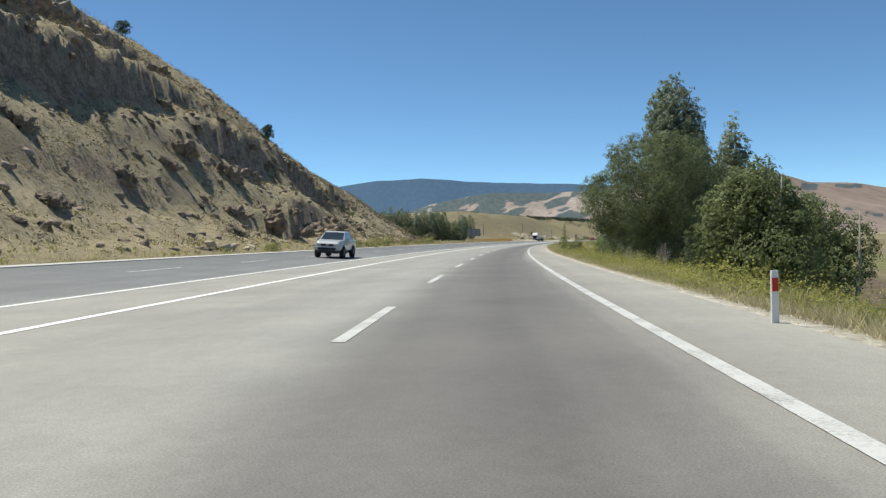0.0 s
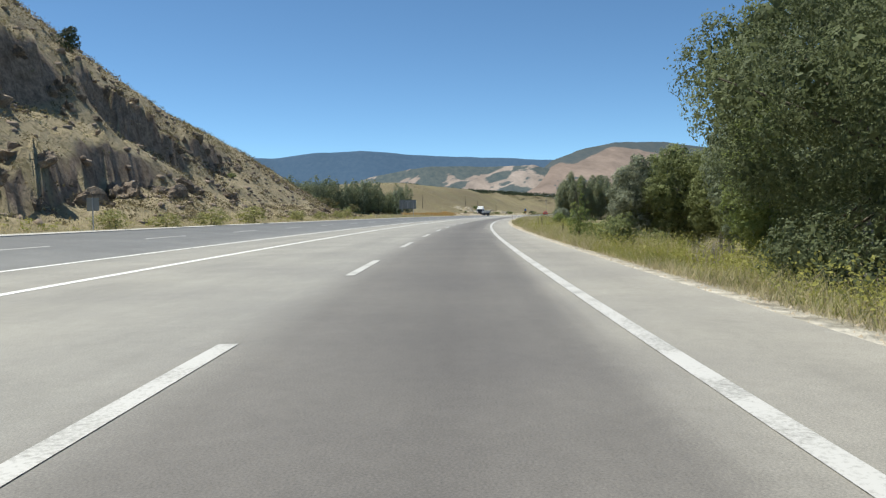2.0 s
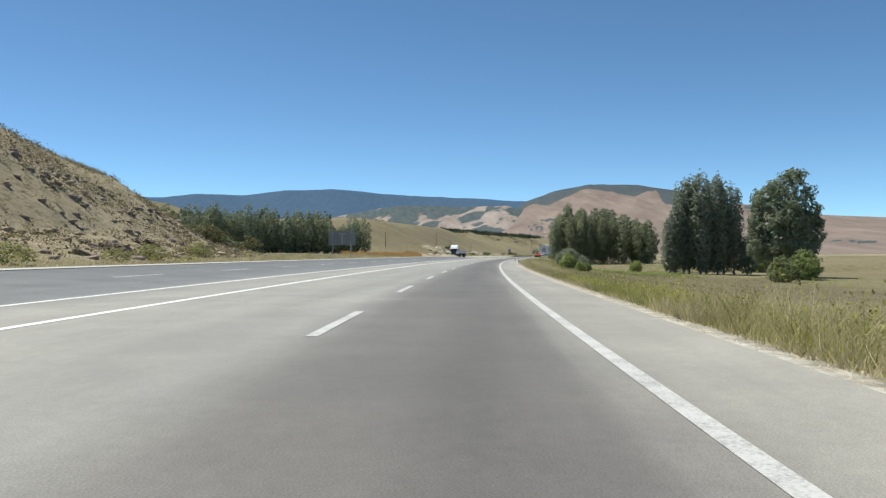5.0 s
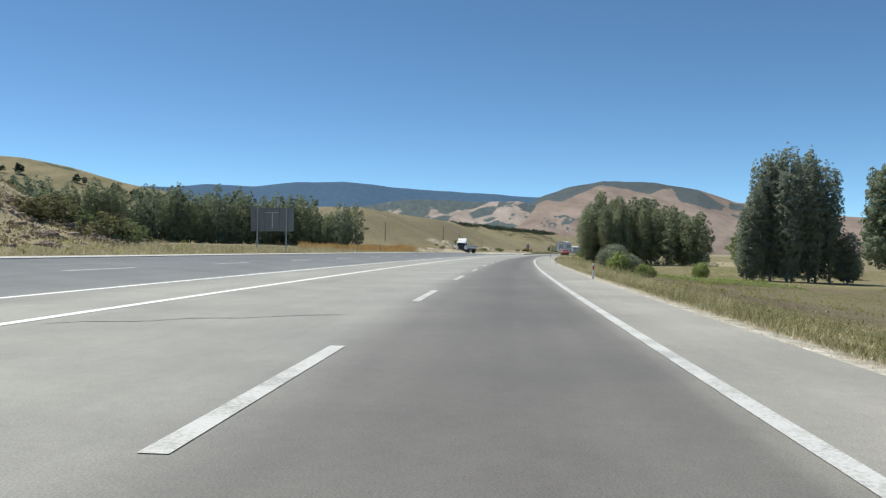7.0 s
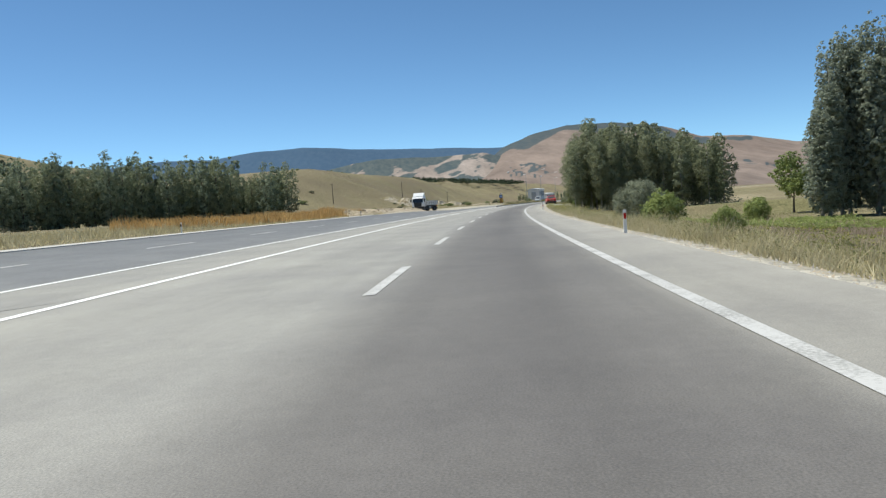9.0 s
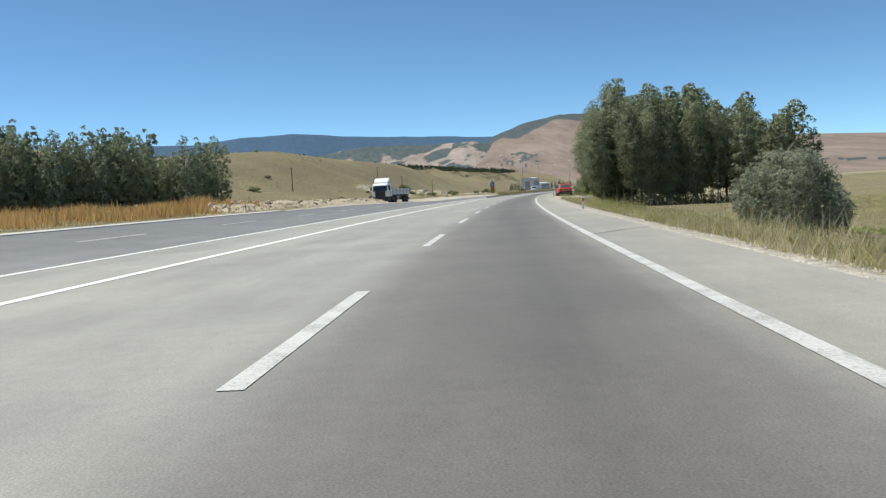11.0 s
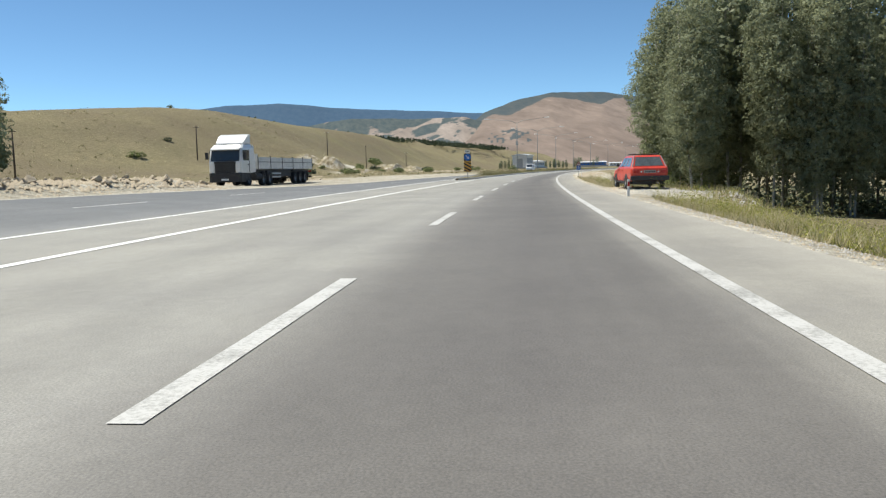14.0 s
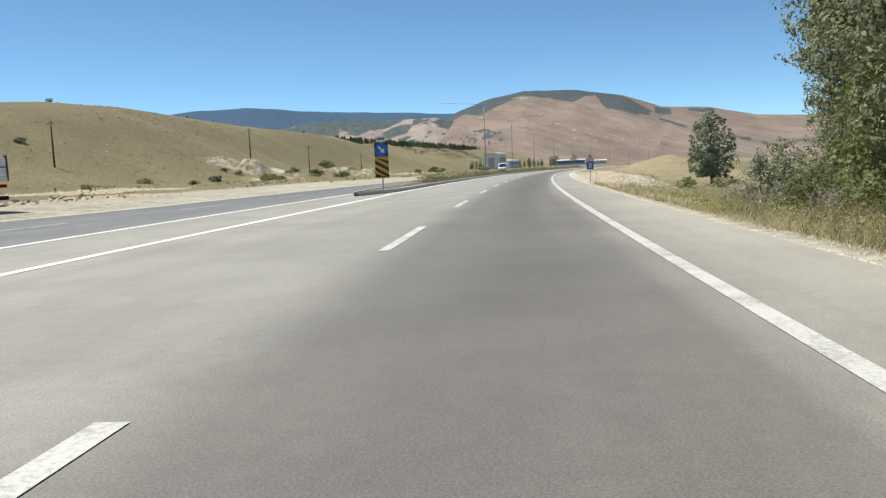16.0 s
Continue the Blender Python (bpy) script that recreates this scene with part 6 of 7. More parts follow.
class Cabin:
    """A glasshouse between a belt rectangle and a roof rectangle."""
    def __init__(self, xb0, xb1, xt0, xt1, yb, yt, zb, zt):
        self.q = (xb0, xb1, xt0, xt1, yb, yt, zb, zt)

    def build(self):
        xb0, xb1, xt0, xt1, yb, yt, zb, zt = self.q
        r = 0.06
        return Build().rings([[(xb0, -yb, zb), (xb1, -yb, zb), (xb1, yb, zb), (xb0, yb, zb)],
                              [(xt0 - (xt0 - xb0) * 0.08, -yt - 0.01, zt - r), (xt1 - (xt1 - xb1) * 0.08, -yt - 0.01, zt - r), (xt1 - (xt1 - xb1) * 0.08, yt + 0.01, zt - r), (xt0 - (xt0 - xb0) * 0.08, yt + 0.01, zt - r)],
                              [(xt0 + 0.08, -yt + 0.07, zt), (xt1 - 0.10, -yt + 0.07, zt), (xt1 - 0.10, yt - 0.07, zt), (xt0 + 0.08, yt - 0.07, zt)]])

    def pane(self, face, u0, u1, v0, v1, proud=0.008, rake=0.0):
        xb0, xb1, xt0, xt1, yb, yt, zb, zt = self.q
        c = {"left": ((xb0, yb, zb), (xb1, yb, zb), (xt1, yt, zt), (xt0, yt, zt)), "right": ((xb0, -yb, zb), (xb1, -yb, zb), (xt1, -yt, zt), (xt0, -yt, zt)),
             "front": ((xb1, -yb, zb), (xb1, yb, zb), (xt1, yt, zt), (xt1, -yt, zt)), "rear": ((xb0, -yb, zb), (xb0, yb, zb), (xt0, yt, zt), (xt0, -yt, zt))}[face]
        a, b, cc, d = [Vector(q) for q in c]
        out = {"left": Vector((0, 1, 0.15)), "right": Vector((0, -1, 0.15)), "front": Vector((1, 0, 0.4)), "rear": Vector((-1, 0, 0.3))}[face].normalized() * proud

        def at(u, v):
            return a.lerp(b, u).lerp(d.lerp(cc, u), v)
        q = [at(u0, v0), at(u1, v0), at(u1 - rake, v1), at(u0, v1)]
        return Build().slab([p - out * 1.5 for p in q], out * 2.5)


def bars(parent, name, x, y0, z0, n, w, h, gap, mat, face=-1, depth=0.004):
    """Writing that cannot be read: a row of plain bars on a face across x."""
    for i in range(n):
        a = y0 + i * (w + gap)
        part(name, Build().box(min(x, x + face * depth), max(x, x + face * depth), a, a + w, z0, z0 + h), mat, parent)


# the red estate car in the gravel bay
def estate_car(m):
    top = empty("estate_car", m, "old red estate car parked in a gravel bay under poplars", "car")
    part("body", body_loft([(-2.20, 0.42, 0.86, 0.66, 0.72), (-2.12, 0.36, 0.92, 0.76, 0.79), (-1.2, 0.27, 0.94, 0.80, 0.81), (0.7, 0.26, 0.93, 0.80, 0.81), (1.0, 0.27, 0.90, 0.80, 0.80), (1.95, 0.30, 0.80, 0.77, 0.75), (2.17, 0.36, 0.74, 0.68, 0.68)]), M_RED, top, bevel=0.02)
    cab = Cabin(-2.10, 0.86, -1.72, 0.22, 0.775, 0.60, 0.90, 1.42)
    part("cabin", cab.build(), M_RED, top, bevel=0.025)
    part("rear_window", cab.pane("rear", 0.09, 0.91, 0.12, 0.86), M_CARGLASS, top)
    part("windscreen", cab.pane("front", 0.06, 0.94, 0.12, 0.92), M_GLASS, top)
    for side in ("left", "right"):
        for u0, u1, rk in ((0.05, 0.33, 0.0), (0.37, 0.62, 0.0), (0.65, 0.93, 0.05)):
            part("side_window", cab.pane(side, u0, u1, 0.10, 0.84, rake=rk), M_CARGLASS, top)
    for y in (-1, 1):
        wheel(top, 1.28, y * 0.765, 0.285, 0.16, y)
        wheel(top, -1.16, y * 0.765, 0.285, 0.16, y)
        for x in (1.28, -1.16):
            well = [[(x + 0.34 * math.cos(a), yy, max(0.25, 0.30 + 0.34 * math.sin(a))) for a in np.linspace(0, 2 * math.pi, 29)[:-1]] for yy in (y * 0.70, y * 0.818)]
            part("wheel_arch", Build().rings(well), M_BLACK, top)
        lamp = part("tail_lamp", Build().box(-2.225, -2.17, min(y * 0.46, y * 0.68), max(y * 0.46, y * 0.68), 0.66, 0.78), M_REDLAMP, top)
        part("lamp_lens", Build().rings([[(x, y * 0.36 + 0.036 * math.cos(0.393 * i), 0.715 + 0.036 * math.sin(0.393 * i)) for i in range(16)] for x in (-2.228, -2.205)]), M_LAMP, lamp)
        part("chrome_trim", cab.pane("rear", 0.02 if y < 0 else 0.955, 0.045 if y < 0 else 0.98, 0.02, 0.97, 0.012), M_STEEL, top)
        part("mirror", Build().box(0.40, 0.50, min(y * 0.80, y * 0.93), max(y * 0.80, y * 0.93), 0.95, 1.06), M_BLACK, top, bevel=0.015)
        for x in (-0.28, 0.62):
            part("door_handle", Build().box(x - 0.16, x - 0.04, min(y * 0.808, y * 0.83), max(y * 0.808, y * 0.83), 0.78, 0.80), M_BLACK, top)
        for x in (-0.55, 0.35, 1.05):
            part("door_seam", Build().box(x - 0.004, x + 0.004, min(y * 0.80, y * 0.814), max(y * 0.80, y * 0.814), 0.34, 0.90), M_SEAM, top)
        part("sill", Build().box(-0.75, 0.90, min(y * 0.74, y * 0.82), max(y * 0.74, y * 0.82), 0.24, 0.33), M_BLACK, top)
        part("rack_rail", Build().tube([(-1.6, y * 0.5, 1.49), (0.0, y * 0.5, 1.49)], [0.016, 0.016], 6), M_BLACK, top)
    part("rear_bumper", Build().box(-2.29, -2.10, -0.81, 0.81, 0.34, 0.54), M_BLACK, top, bevel=0.03)
    part("front_bumper", Build().box(2.08, 2.24, -0.78, 0.78, 0.38, 0.52), M_BLACK, top, bevel=0.03)
    part("underside", Build().box(-1.9, 1.9, -0.62, 0.62, 0.17, 0.32), M_BLACK, top)
    pl = part("number_plate", Build().box(-2.232, -2.215, -0.26, 0.26, 0.66, 0.78), M_OLDPLATE, top)
    bars(pl, "plate_bar", -2.234, -0.22, 0.685, 6, 0.045, 0.07, 0.03, M_BLACK)
    part("exhaust", Build().tube([(-2.25, -0.35, 0.24), (-1.7, -0.35, 0.26)], [0.025, 0.025], 8), M_STEEL, top)
    for x in (-1.5, -0.9, -0.3):
        part("rack_bar", Build().tube([(x, -0.56, 1.47), (x, 0.56, 1.47)], [0.014, 0.014], 6), M_BLACK, top)
    return top


estate_car(stand(329.2, 3.3, float(ground_z(329.2, 3.3)) + 0.02, 4.5))


# the flatbed lorry on the far shoulder
def lorry(m):
    top = empty("flatbed_lorry", m, "white articulated lorry with empty grey dropside trailer parked on gravel", "truck")
    F = 8.3
    cab = part("cab", Build().rings([[(F - 2.15, -1.22, 0.95), (F - 0.10, -1.22, 0.95), (F, -1.05, 0.95), (F, 1.05, 0.95), (F - 0.10, 1.22, 0.95), (F - 2.15, 1.22, 0.95)],
                                     [(F - 2.15, -1.24, 1.75), (F - 0.10, -1.24, 1.75), (F, -1.08, 1.75), (F, 1.08, 1.75), (F - 0.10, 1.24, 1.75), (F - 2.15, 1.24, 1.75)],
                                     [(F - 2.15, -1.23, 2.72), (F - 0.42, -1.20, 2.72), (F - 0.28, -1.05, 2.72), (F - 0.28, 1.05, 2.72), (F - 0.42, 1.20, 2.72), (F - 2.15, 1.23, 2.72)],
                                     [(F - 2.15, -1.12, 3.02), (F - 0.75, -1.10, 2.98), (F - 0.60, -0.95, 2.98), (F - 0.60, 0.95, 2.98), (F - 0.75, 1.10, 2.98), (F - 2.15, 1.12, 3.02)]]), M_WHITE, top, bevel=0.04)
    part("roof_deflector", Build().rings([[(F - 2.14, y, 3.02), (F - 0.92, y * 0.94, 3.02), (F - 0.98, y * 0.94, 3.14), (F - 1.55, y, 3.56), (F - 2.0, y, 3.74), (F - 2.14, y, 3.74)] for y in (-1.10, -0.98, 0.98, 1.10)]), M_WHITE, top, bevel=0.04)
    part("roof_gap", Build().box(F - 1.9, F - 0.98, -0.96, 0.96, 2.99, 3.05), M_BLACK, top)
    part("sun_visor", Build().slab([(F - 0.30, -1.08, 2.70), (F - 0.30, 1.08, 2.70), (F - 0.02, 1.05, 2.58), (F - 0.02, -1.05, 2.58)], (0.01, 0, 0.06)), M_WHITE, top)
    part("windscreen", Build().slab([(F + 0.005, -1.06, 1.80), (F + 0.005, 1.06, 1.80), (F - 0.25, 1.03, 2.64), (F - 0.25, -1.03, 2.64)], (0.02, 0, 0.005)), M_GLASS, top)
    for k in (-0.55, 0.35):
        part("wiper", Build().tube([(F + 0.03, k, 1.84), (F - 0.04, k + 0.45, 2.12)], [0.012, 0.01], 5), M_BLACK, top)
    gr = part("grille", Build().box(F - 0.02, F + 0.05, -0.76, 0.76, 0.99, 1.70), M_BLACK, top, bevel=0.02)
    for i in range(5):
        part("grille_slat", Build().box(F + 0.05, F + 0.075, -0.70, 0.70, 1.05 + 0.13 * i, 1.11 + 0.13 * i), M_CHASSIS, gr)
    bp_ = part("bumper", Build().rings([[(F - 0.75, -1.23, 0.32), (F - 0.02, -1.20, 0.32), (F + 0.10, -0.95, 0.32), (F + 0.10, 0.95, 0.32), (F - 0.02, 1.20, 0.32), (F - 0.75, 1.23, 0.32)],
                                        [(F - 0.75, -1.24, 0.98), (F, -1.21, 0.98), (F + 0.08, -0.95, 0.98), (F + 0.08, 0.95, 0.98), (F, 1.21, 0.98), (F - 0.75, 1.24, 0.98)]]), M_BLACK, top, bevel=0.03)
    pl = part("number_plate", Build().box(F + 0.10, F + 0.115, -0.28, 0.28, 0.45, 0.57), M_PLATE, bp_)
    for y in (-1, 1):
        part("headlamp", Build().box(F - 0.02, F + 0.085, min(y * 0.72, y * 1.12), max(y * 0.72, y * 1.12), 0.70, 0.88), M_GLASS, top, bevel=0.02)
        part("side_window", Build().box(F - 1.35, F - 0.32, min(y * 1.225, y * 1.25), max(y * 1.225, y * 1.25), 1.84, 2.58), M_GLASS, top)
        dr = part("door_seam", Build().box(F - 1.44, F - 1.42, min(y * 1.22, y * 1.252), max(y * 1.22, y * 1.252), 1.0, 2.65), M_BLACK, top)
        part("door_handle", Build().box(F - 1.30, F - 1.14, min(y * 1.235, y * 1.265), max(y * 1.235, y * 1.265), 1.50, 1.60), M_BLACK, top)
        mi = part("mirror", Build().box(F - 0.28, F - 0.10, min(y * 1.30, y * 1.50), max(y * 1.30, y * 1.50), 1.95, 2.45), M_BLACK, top, bevel=0.02)
        part("mirror_arm", Build().tube([(F - 0.2, y * 1.2, 2.42), (F - 0.2, y * 1.36, 2.42)], [0.02, 0.02], 5), M_BLACK, mi)
        part("step", Build().box(F - 1.3, F - 0.5, min(y * 1.16, y * 1.24), max(y * 1.16, y * 1.24), 0.42, 0.93), M_CHASSIS, top)
        part("cab_side_fairing", Build().slab([(F - 2.75, y * 1.2, 1.0), (F - 2.17, y * 1.2, 1.0), (F - 2.17, y * 1.2, 3.0), (F - 2.45, y * 1.2, 2.9)], (0, -y * 0.03, 0)), M_WHITE, top)
        for x in (F - 1.45, F - 4.4, F - 5.75, -3.6, -4.95, -6.3):
            wheel(top, x, y * 1.02, 0.5, 0.34, y)
        part("chassis_rail", Build().box(-8.1, F - 1.2, min(y * 0.38, y * 0.48), max(y * 0.38, y * 0.48), 0.72, 1.02), M_CHASSIS, top)
        part("mudguard", Build().tube([(F - 4.6 + 0.58 * math.cos(a), y * 1.02, 0.5 + 0.58 * math.sin(a)) for a in np.linspace(0.3, 2.84, 9)], [0.05] * 9, 6), M_BLACK, top)
        part("fuel_tank", Build().tube([(F - 3.9, y * 0.95, 0.68), (F - 2.75, y * 0.95, 0.68)], [0.30, 0.30], 14), M_CHASSIS, top)
        part("side_guard", Build().box(0.0, 2.0, min(y * 1.12, y * 1.16), max(y * 1.12, y * 1.16), 0.55, 0.68), M_STEEL, top)
        part("side_guard", Build().box(0.0, 2.0, min(y * 1.12, y * 1.16), max(y * 1.12, y * 1.16), 0.82, 0.95), M_STEEL, top)
        xs = np.linspace(-8.25, 5.15, 6)
        for i in range(5):
            part("side_board", Build().box(xs[i] + 0.05, xs[i + 1] - 0.05, min(y * 1.20, y * 1.24), max(y * 1.20, y * 1.24), 1.40, 2.12), M_BOARD, top)
        for x in xs:
            part("stake", Build().box(x - 0.045, x + 0.045, min(y * 1.18, y * 1.26), max(y * 1.18, y * 1.26), 1.22, 2.22), M_CHASSIS, top)
        part("tail_lamp", Build().box(-8.36, -8.30, min(y * 0.75, y * 1.1), max(y * 0.75, y * 1.1), 0.95, 1.08), M_REDLAMP, top)
        part("tool_box", Build().box(2.2, 3.0, min(y * 0.75, y * 1.15), max(y * 0.75, y * 1.15), 0.52, 1.08), M_CHASSIS, top, bevel=0.02)
        part("mud_flap", Build().box(-7.06, -7.02, min(y * 0.8, y * 1.2), max(y * 0.8, y * 1.2), 0.2, 1.0), M_RUBBER, top)
        part("rear_wing", Build().box(-6.95, -2.95, min(y * 0.86, y * 1.2), max(y * 0.86, y * 1.2), 1.06, 1.12), M_CHASSIS, top)
        part("board_rail", Build().box(-8.2, 5.1, min(y * 1.241, y * 1.256), max(y * 1.241, y * 1.256), 1.74, 1.78), M_CHASSIS, top)
        part("cab_corner", Build().box(F - 0.10, F + 0.045, min(y * 0.80, y * 1.12), max(y * 0.80, y * 1.12), 1.0, 1.72), M_WHITE, top, bevel=0.03)
    part("underrun_bar", Build().box(-8.34, -8.26, -1.15, 1.15, 0.45, 0.62), M_CHASSIS, top)
    part("upper_grille", Build().box(F + 0.0, F + 0.06, -0.8, 0.8, 1.60, 1.79), M_BLACK, top, bevel=0.02)
    part("bed", Build().box(-8.3, 5.2, -1.25, 1.25, 1.22, 1.38), M_BOARD, top, bevel=0.02)
    part("underframe", Build().box(-7.9, 5.0, -0.95, 0.95, 0.62, 1.20), M_CHASSIS, top)
    part("headboard", Build().box(5.16, 5.24, -1.22, 1.22, 1.38, 2.35), M_BOARD, top)
    part("tailboard", Build().box(-8.29, -8.24, -1.18, 1.18, 1.40, 2.12), M_BOARD, top)
    for x in (F - 1.45, F - 4.4, F - 5.75, -3.6, -4.95, -6.3):
        part("axle", Build().tube([(x, -0.95, 0.5), (x, 0.95, 0.5)], [0.07, 0.07], 8), M_CHASSIS, top)
    return top


lorry(stand(354.0, -23.2, float(ground_z(354, -23.2)) + 0.0, 180))


# the silver pickup on the far carriageway
def pickup(m):
    top = empty("pickup_truck", m, "silver double-cab pickup truck on the far carriageway", "car")
    part("body", body_loft([(-2.60, 0.64, 1.20, 0.80, 0.84), (-2.5, 0.58, 1.26, 0.86, 0.88), (-0.9, 0.50, 1.26, 0.89, 0.89), (0.6, 0.48, 1.25, 0.89, 0.88), (1.2, 0.50, 1.24, 0.89, 0.86), (1.9, 0.54, 1.19, 0.88, 0.82), (2.30, 0.56, 1.10, 0.86, 0.76), (2.48, 0.60, 1.00, 0.80, 0.68), (2.56, 0.64, 0.90, 0.70, 0.58)]), M_SILVERPAINT, top, bevel=0.03)
    cab = Cabin(-1.10, 1.36, -0.82, 0.40, 0.85, 0.68, 1.20, 1.80)
    part("cabin", cab.build(), M_SILVERPAINT, top, bevel=0.03)
    part("windscreen", cab.pane("front", 0.04, 0.96, 0.06, 0.87), M_GLASS, top)
    part("rear_window", cab.pane("rear", 0.08, 0.92, 0.15, 0.88), M_GLASS, top)
    for side in ("left", "right"):
        part("side_window", cab.pane(side, 0.05, 0.45, 0.10, 0.86), M_GLASS, top)
        part("side_window", cab.pane(side, 0.49, 0.92, 0.10, 0.86, rake=0.08), M_GLASS, top)
    for y in (-1, 1):
        for x in (1.62, -1.42):
            wheel(top, x, y * 0.84, 0.40, 0.28, y)
            well = [[(x + 0.46 * math.cos(a), yy, max(0.46, 0.43 + 0.47 * math.sin(a))) for a in np.linspace(0, 2 * math.pi, 29)[:-1]] for yy in (y * 0.70, y * 0.915)]
            part("wheel_arch", Build().rings(well), M_CHASSIS, top)
        part("headlamp", Build().box(2.24, 2.53, min(y * 0.46, y * 0.79), max(y * 0.46, y * 0.79), 0.84, 0.99), M_LAMP, top, bevel=0.03)
        part("mirror", Build().box(0.85, 1.0, min(y * 0.90, y * 1.10), max(y * 0.90, y * 1.10), 1.14, 1.32), M_SILVERPAINT, top, bevel=0.03)
        part("fog_lamp", Build().box(2.50, 2.60, min(y * 0.55, y * 0.70), max(y * 0.55, y * 0.70), 0.50, 0.60), M_LAMP, top)
        part("tail_lamp", Build().box(-2.64, -2.58, min(y * 0.72, y * 0.85), max(y * 0.72, y * 0.85), 0.75, 1.05), M_REDLAMP, top)
    gr = part("grille", Build().box(2.46, 2.58, -0.42, 0.42, 0.80, 0.94), M_BLACK, top, bevel=0.01)
    part("grille_badge", Build().box(2.58, 2.60, -0.08, 0.08, 0.79, 0.95), M_STEEL, gr)
    part("bumper", Build().box(2.30, 2.63, -0.86, 0.86, 0.52, 0.76), M_SILVERPAINT, top, bevel=0.06)
    part("lower_intake", Build().box(2.62, 2.655, -0.60, 0.60, 0.54, 0.70), M_BLACK, top)
    part("skid_plate", Build().box(2.2, 2.60, -0.80, 0.80, 0.34, 0.52), M_BLACK, top)
    part("load_bed_liner", Build().box(-2.5, -1.12, -0.74, 0.74, 1.24, 1.275), M_BLACK, top)
    part("underside", Build().box(-2.4, 2.2, -0.6, 0.6, 0.32, 0.56), M_BLACK, top)
    return top


PICK_S, PICK_D = 53.5, -13.3
pickup(stand(PICK_S, PICK_D, float(road_z(PICK_S, PICK_D)) + 0.005, 180) @ Matrix.Rotation(-0.07, 4, "X"))


def van(m):
    top = empty("delivery_van", m, "small white delivery van facing the junction", "van")
    part("body", Build().rings([[(-2.3, -0.85, 0.4), (1.9, -0.85, 0.4), (2.3, -0.7, 0.4), (2.3, 0.7, 0.4), (1.9, 0.85, 0.4), (-2.3, 0.85, 0.4)], [(-2.3, -0.9, 1.1), (2.0, -0.9, 1.1), (2.35, -0.7, 1.05), (2.35, 0.7, 1.05), (2.0, 0.9, 1.1), (-2.3, 0.9, 1.1)],
                                [(-2.3, -0.85, 2.1), (1.0, -0.85, 2.1), (1.15, -0.7, 2.1), (1.15, 0.7, 2.1), (1.0, 0.85, 2.1), (-2.3, 0.85, 2.1)]]), M_WHITE, top, bevel=0.05)
    part("windscreen", Build().slab([(2.12, -0.72, 1.25), (2.12, 0.72, 1.25), (1.33, 0.68, 1.95), (1.33, -0.68, 1.95)], (0.03, 0, 0.03)), M_GLASS, top)
    part("bumper", Build().box(2.2, 2.42, -0.82, 0.82, 0.35, 0.62), M_BLACK, top, bevel=0.04)
    for y in (-1, 1):
        for x in (1.45, -1.5):
            wheel(top, x, y * 0.78, 0.32, 0.2, y)
        part("headlamp", Build().box(2.28, 2.38, min(y * 0.5, y * 0.76), max(y * 0.5, y * 0.76), 0.74, 0.92), M_LAMP, top, bevel=0.02)
        part("side_window", Build().box(0.35, 1.15, min(y * 0.88, y * 0.905), max(y * 0.88, y * 0.905), 1.25, 1.75), M_GLASS, top)
        part("mirror", Build().box(1.3, 1.42, min(y * 0.92, y * 1.1), max(y * 0.92, y * 1.1), 1.2, 1.4), M_BLACK, top)


van(stand(500, -14.6, float(road_z(500, -14.6)) + 0.005, 180))


# ---- signs, posts, lamps ----
def marker_post(s, d, left=False):
    z = float(ground_z(s, d)) if abs(d - 0.8) > 0.9 else 0.0
    top = empty("marker_post", stand(s, d, z), "white roadside marker post with a red reflector", "marker post", "roadside marker posts")
    prof = [(-0.03, -0.042), (0.0, -0.046), (0.03, -0.034), (0.03, 0.034), (0.0, 0.046), (-0.03, 0.042)]
    part("post", Build().rings([[(x, y, -0.2) for x, y in prof], [(x, y, 0.56) for x, y in prof], [(x * 0.9 + 0.0, y * 0.9, 0.63) for x, y in prof]]), M_PLATE, top)
    part("reflector", Build().box(-0.043, -0.034, -0.035, 0.035, 0.38, 0.54), M_REDLAMP if not left else M_BLACK, top)


for s, d in ((9.7, 1.55), (180.4, 1.76), (211.6, 1.66), (270.3, 1.82), (321.3, 1.92)):
    marker_post(s, d)
for s in (233, 283):
    marker_post(s, -19.6, True)


def billboard(s, d):
    """A large direction sign seen from behind."""
    top = empty("direction_sign", stand(s, d, float(ground_z(s, d)) - 0.05, 0), "large direction sign seen from its grey back, on two steel posts", "road sign")
    panel = part("panel", Build().box(0.0, 0.04, -1.85, 1.85, 1.75, 3.70), M_SIGNBACK, top)
    for y in (-1.25, 1.25):
        part("post", Build().tube([(-0.06, y, -0.2), (-0.06, y, 3.66)], [0.055, 0.055], 10), M_STEEL, top)
    for z in (1.95, 2.7, 3.45):
        part("stiffener", Build().box(-0.03, -0.002, -1.8, 1.8, z - 0.025, z + 0.025), M_SIGNBACK, panel)
    part("tape_strip", Build().box(-0.036, -0.032, -0.62, 0.55, 3.30, 3.34), M_PLATE, panel)
    part("tape_strip", Build().box(-0.036, -0.032, -0.06, 0.0, 2.0, 3.30), M_PLATE, panel)
    for y in (-0.62, 0.62):
        part("panel_seam", Build().box(-0.004, -0.001, y - 0.01, y + 0.01, 1.76, 3.69), M_CHASSIS, panel)


billboard(212.6, -22.0)


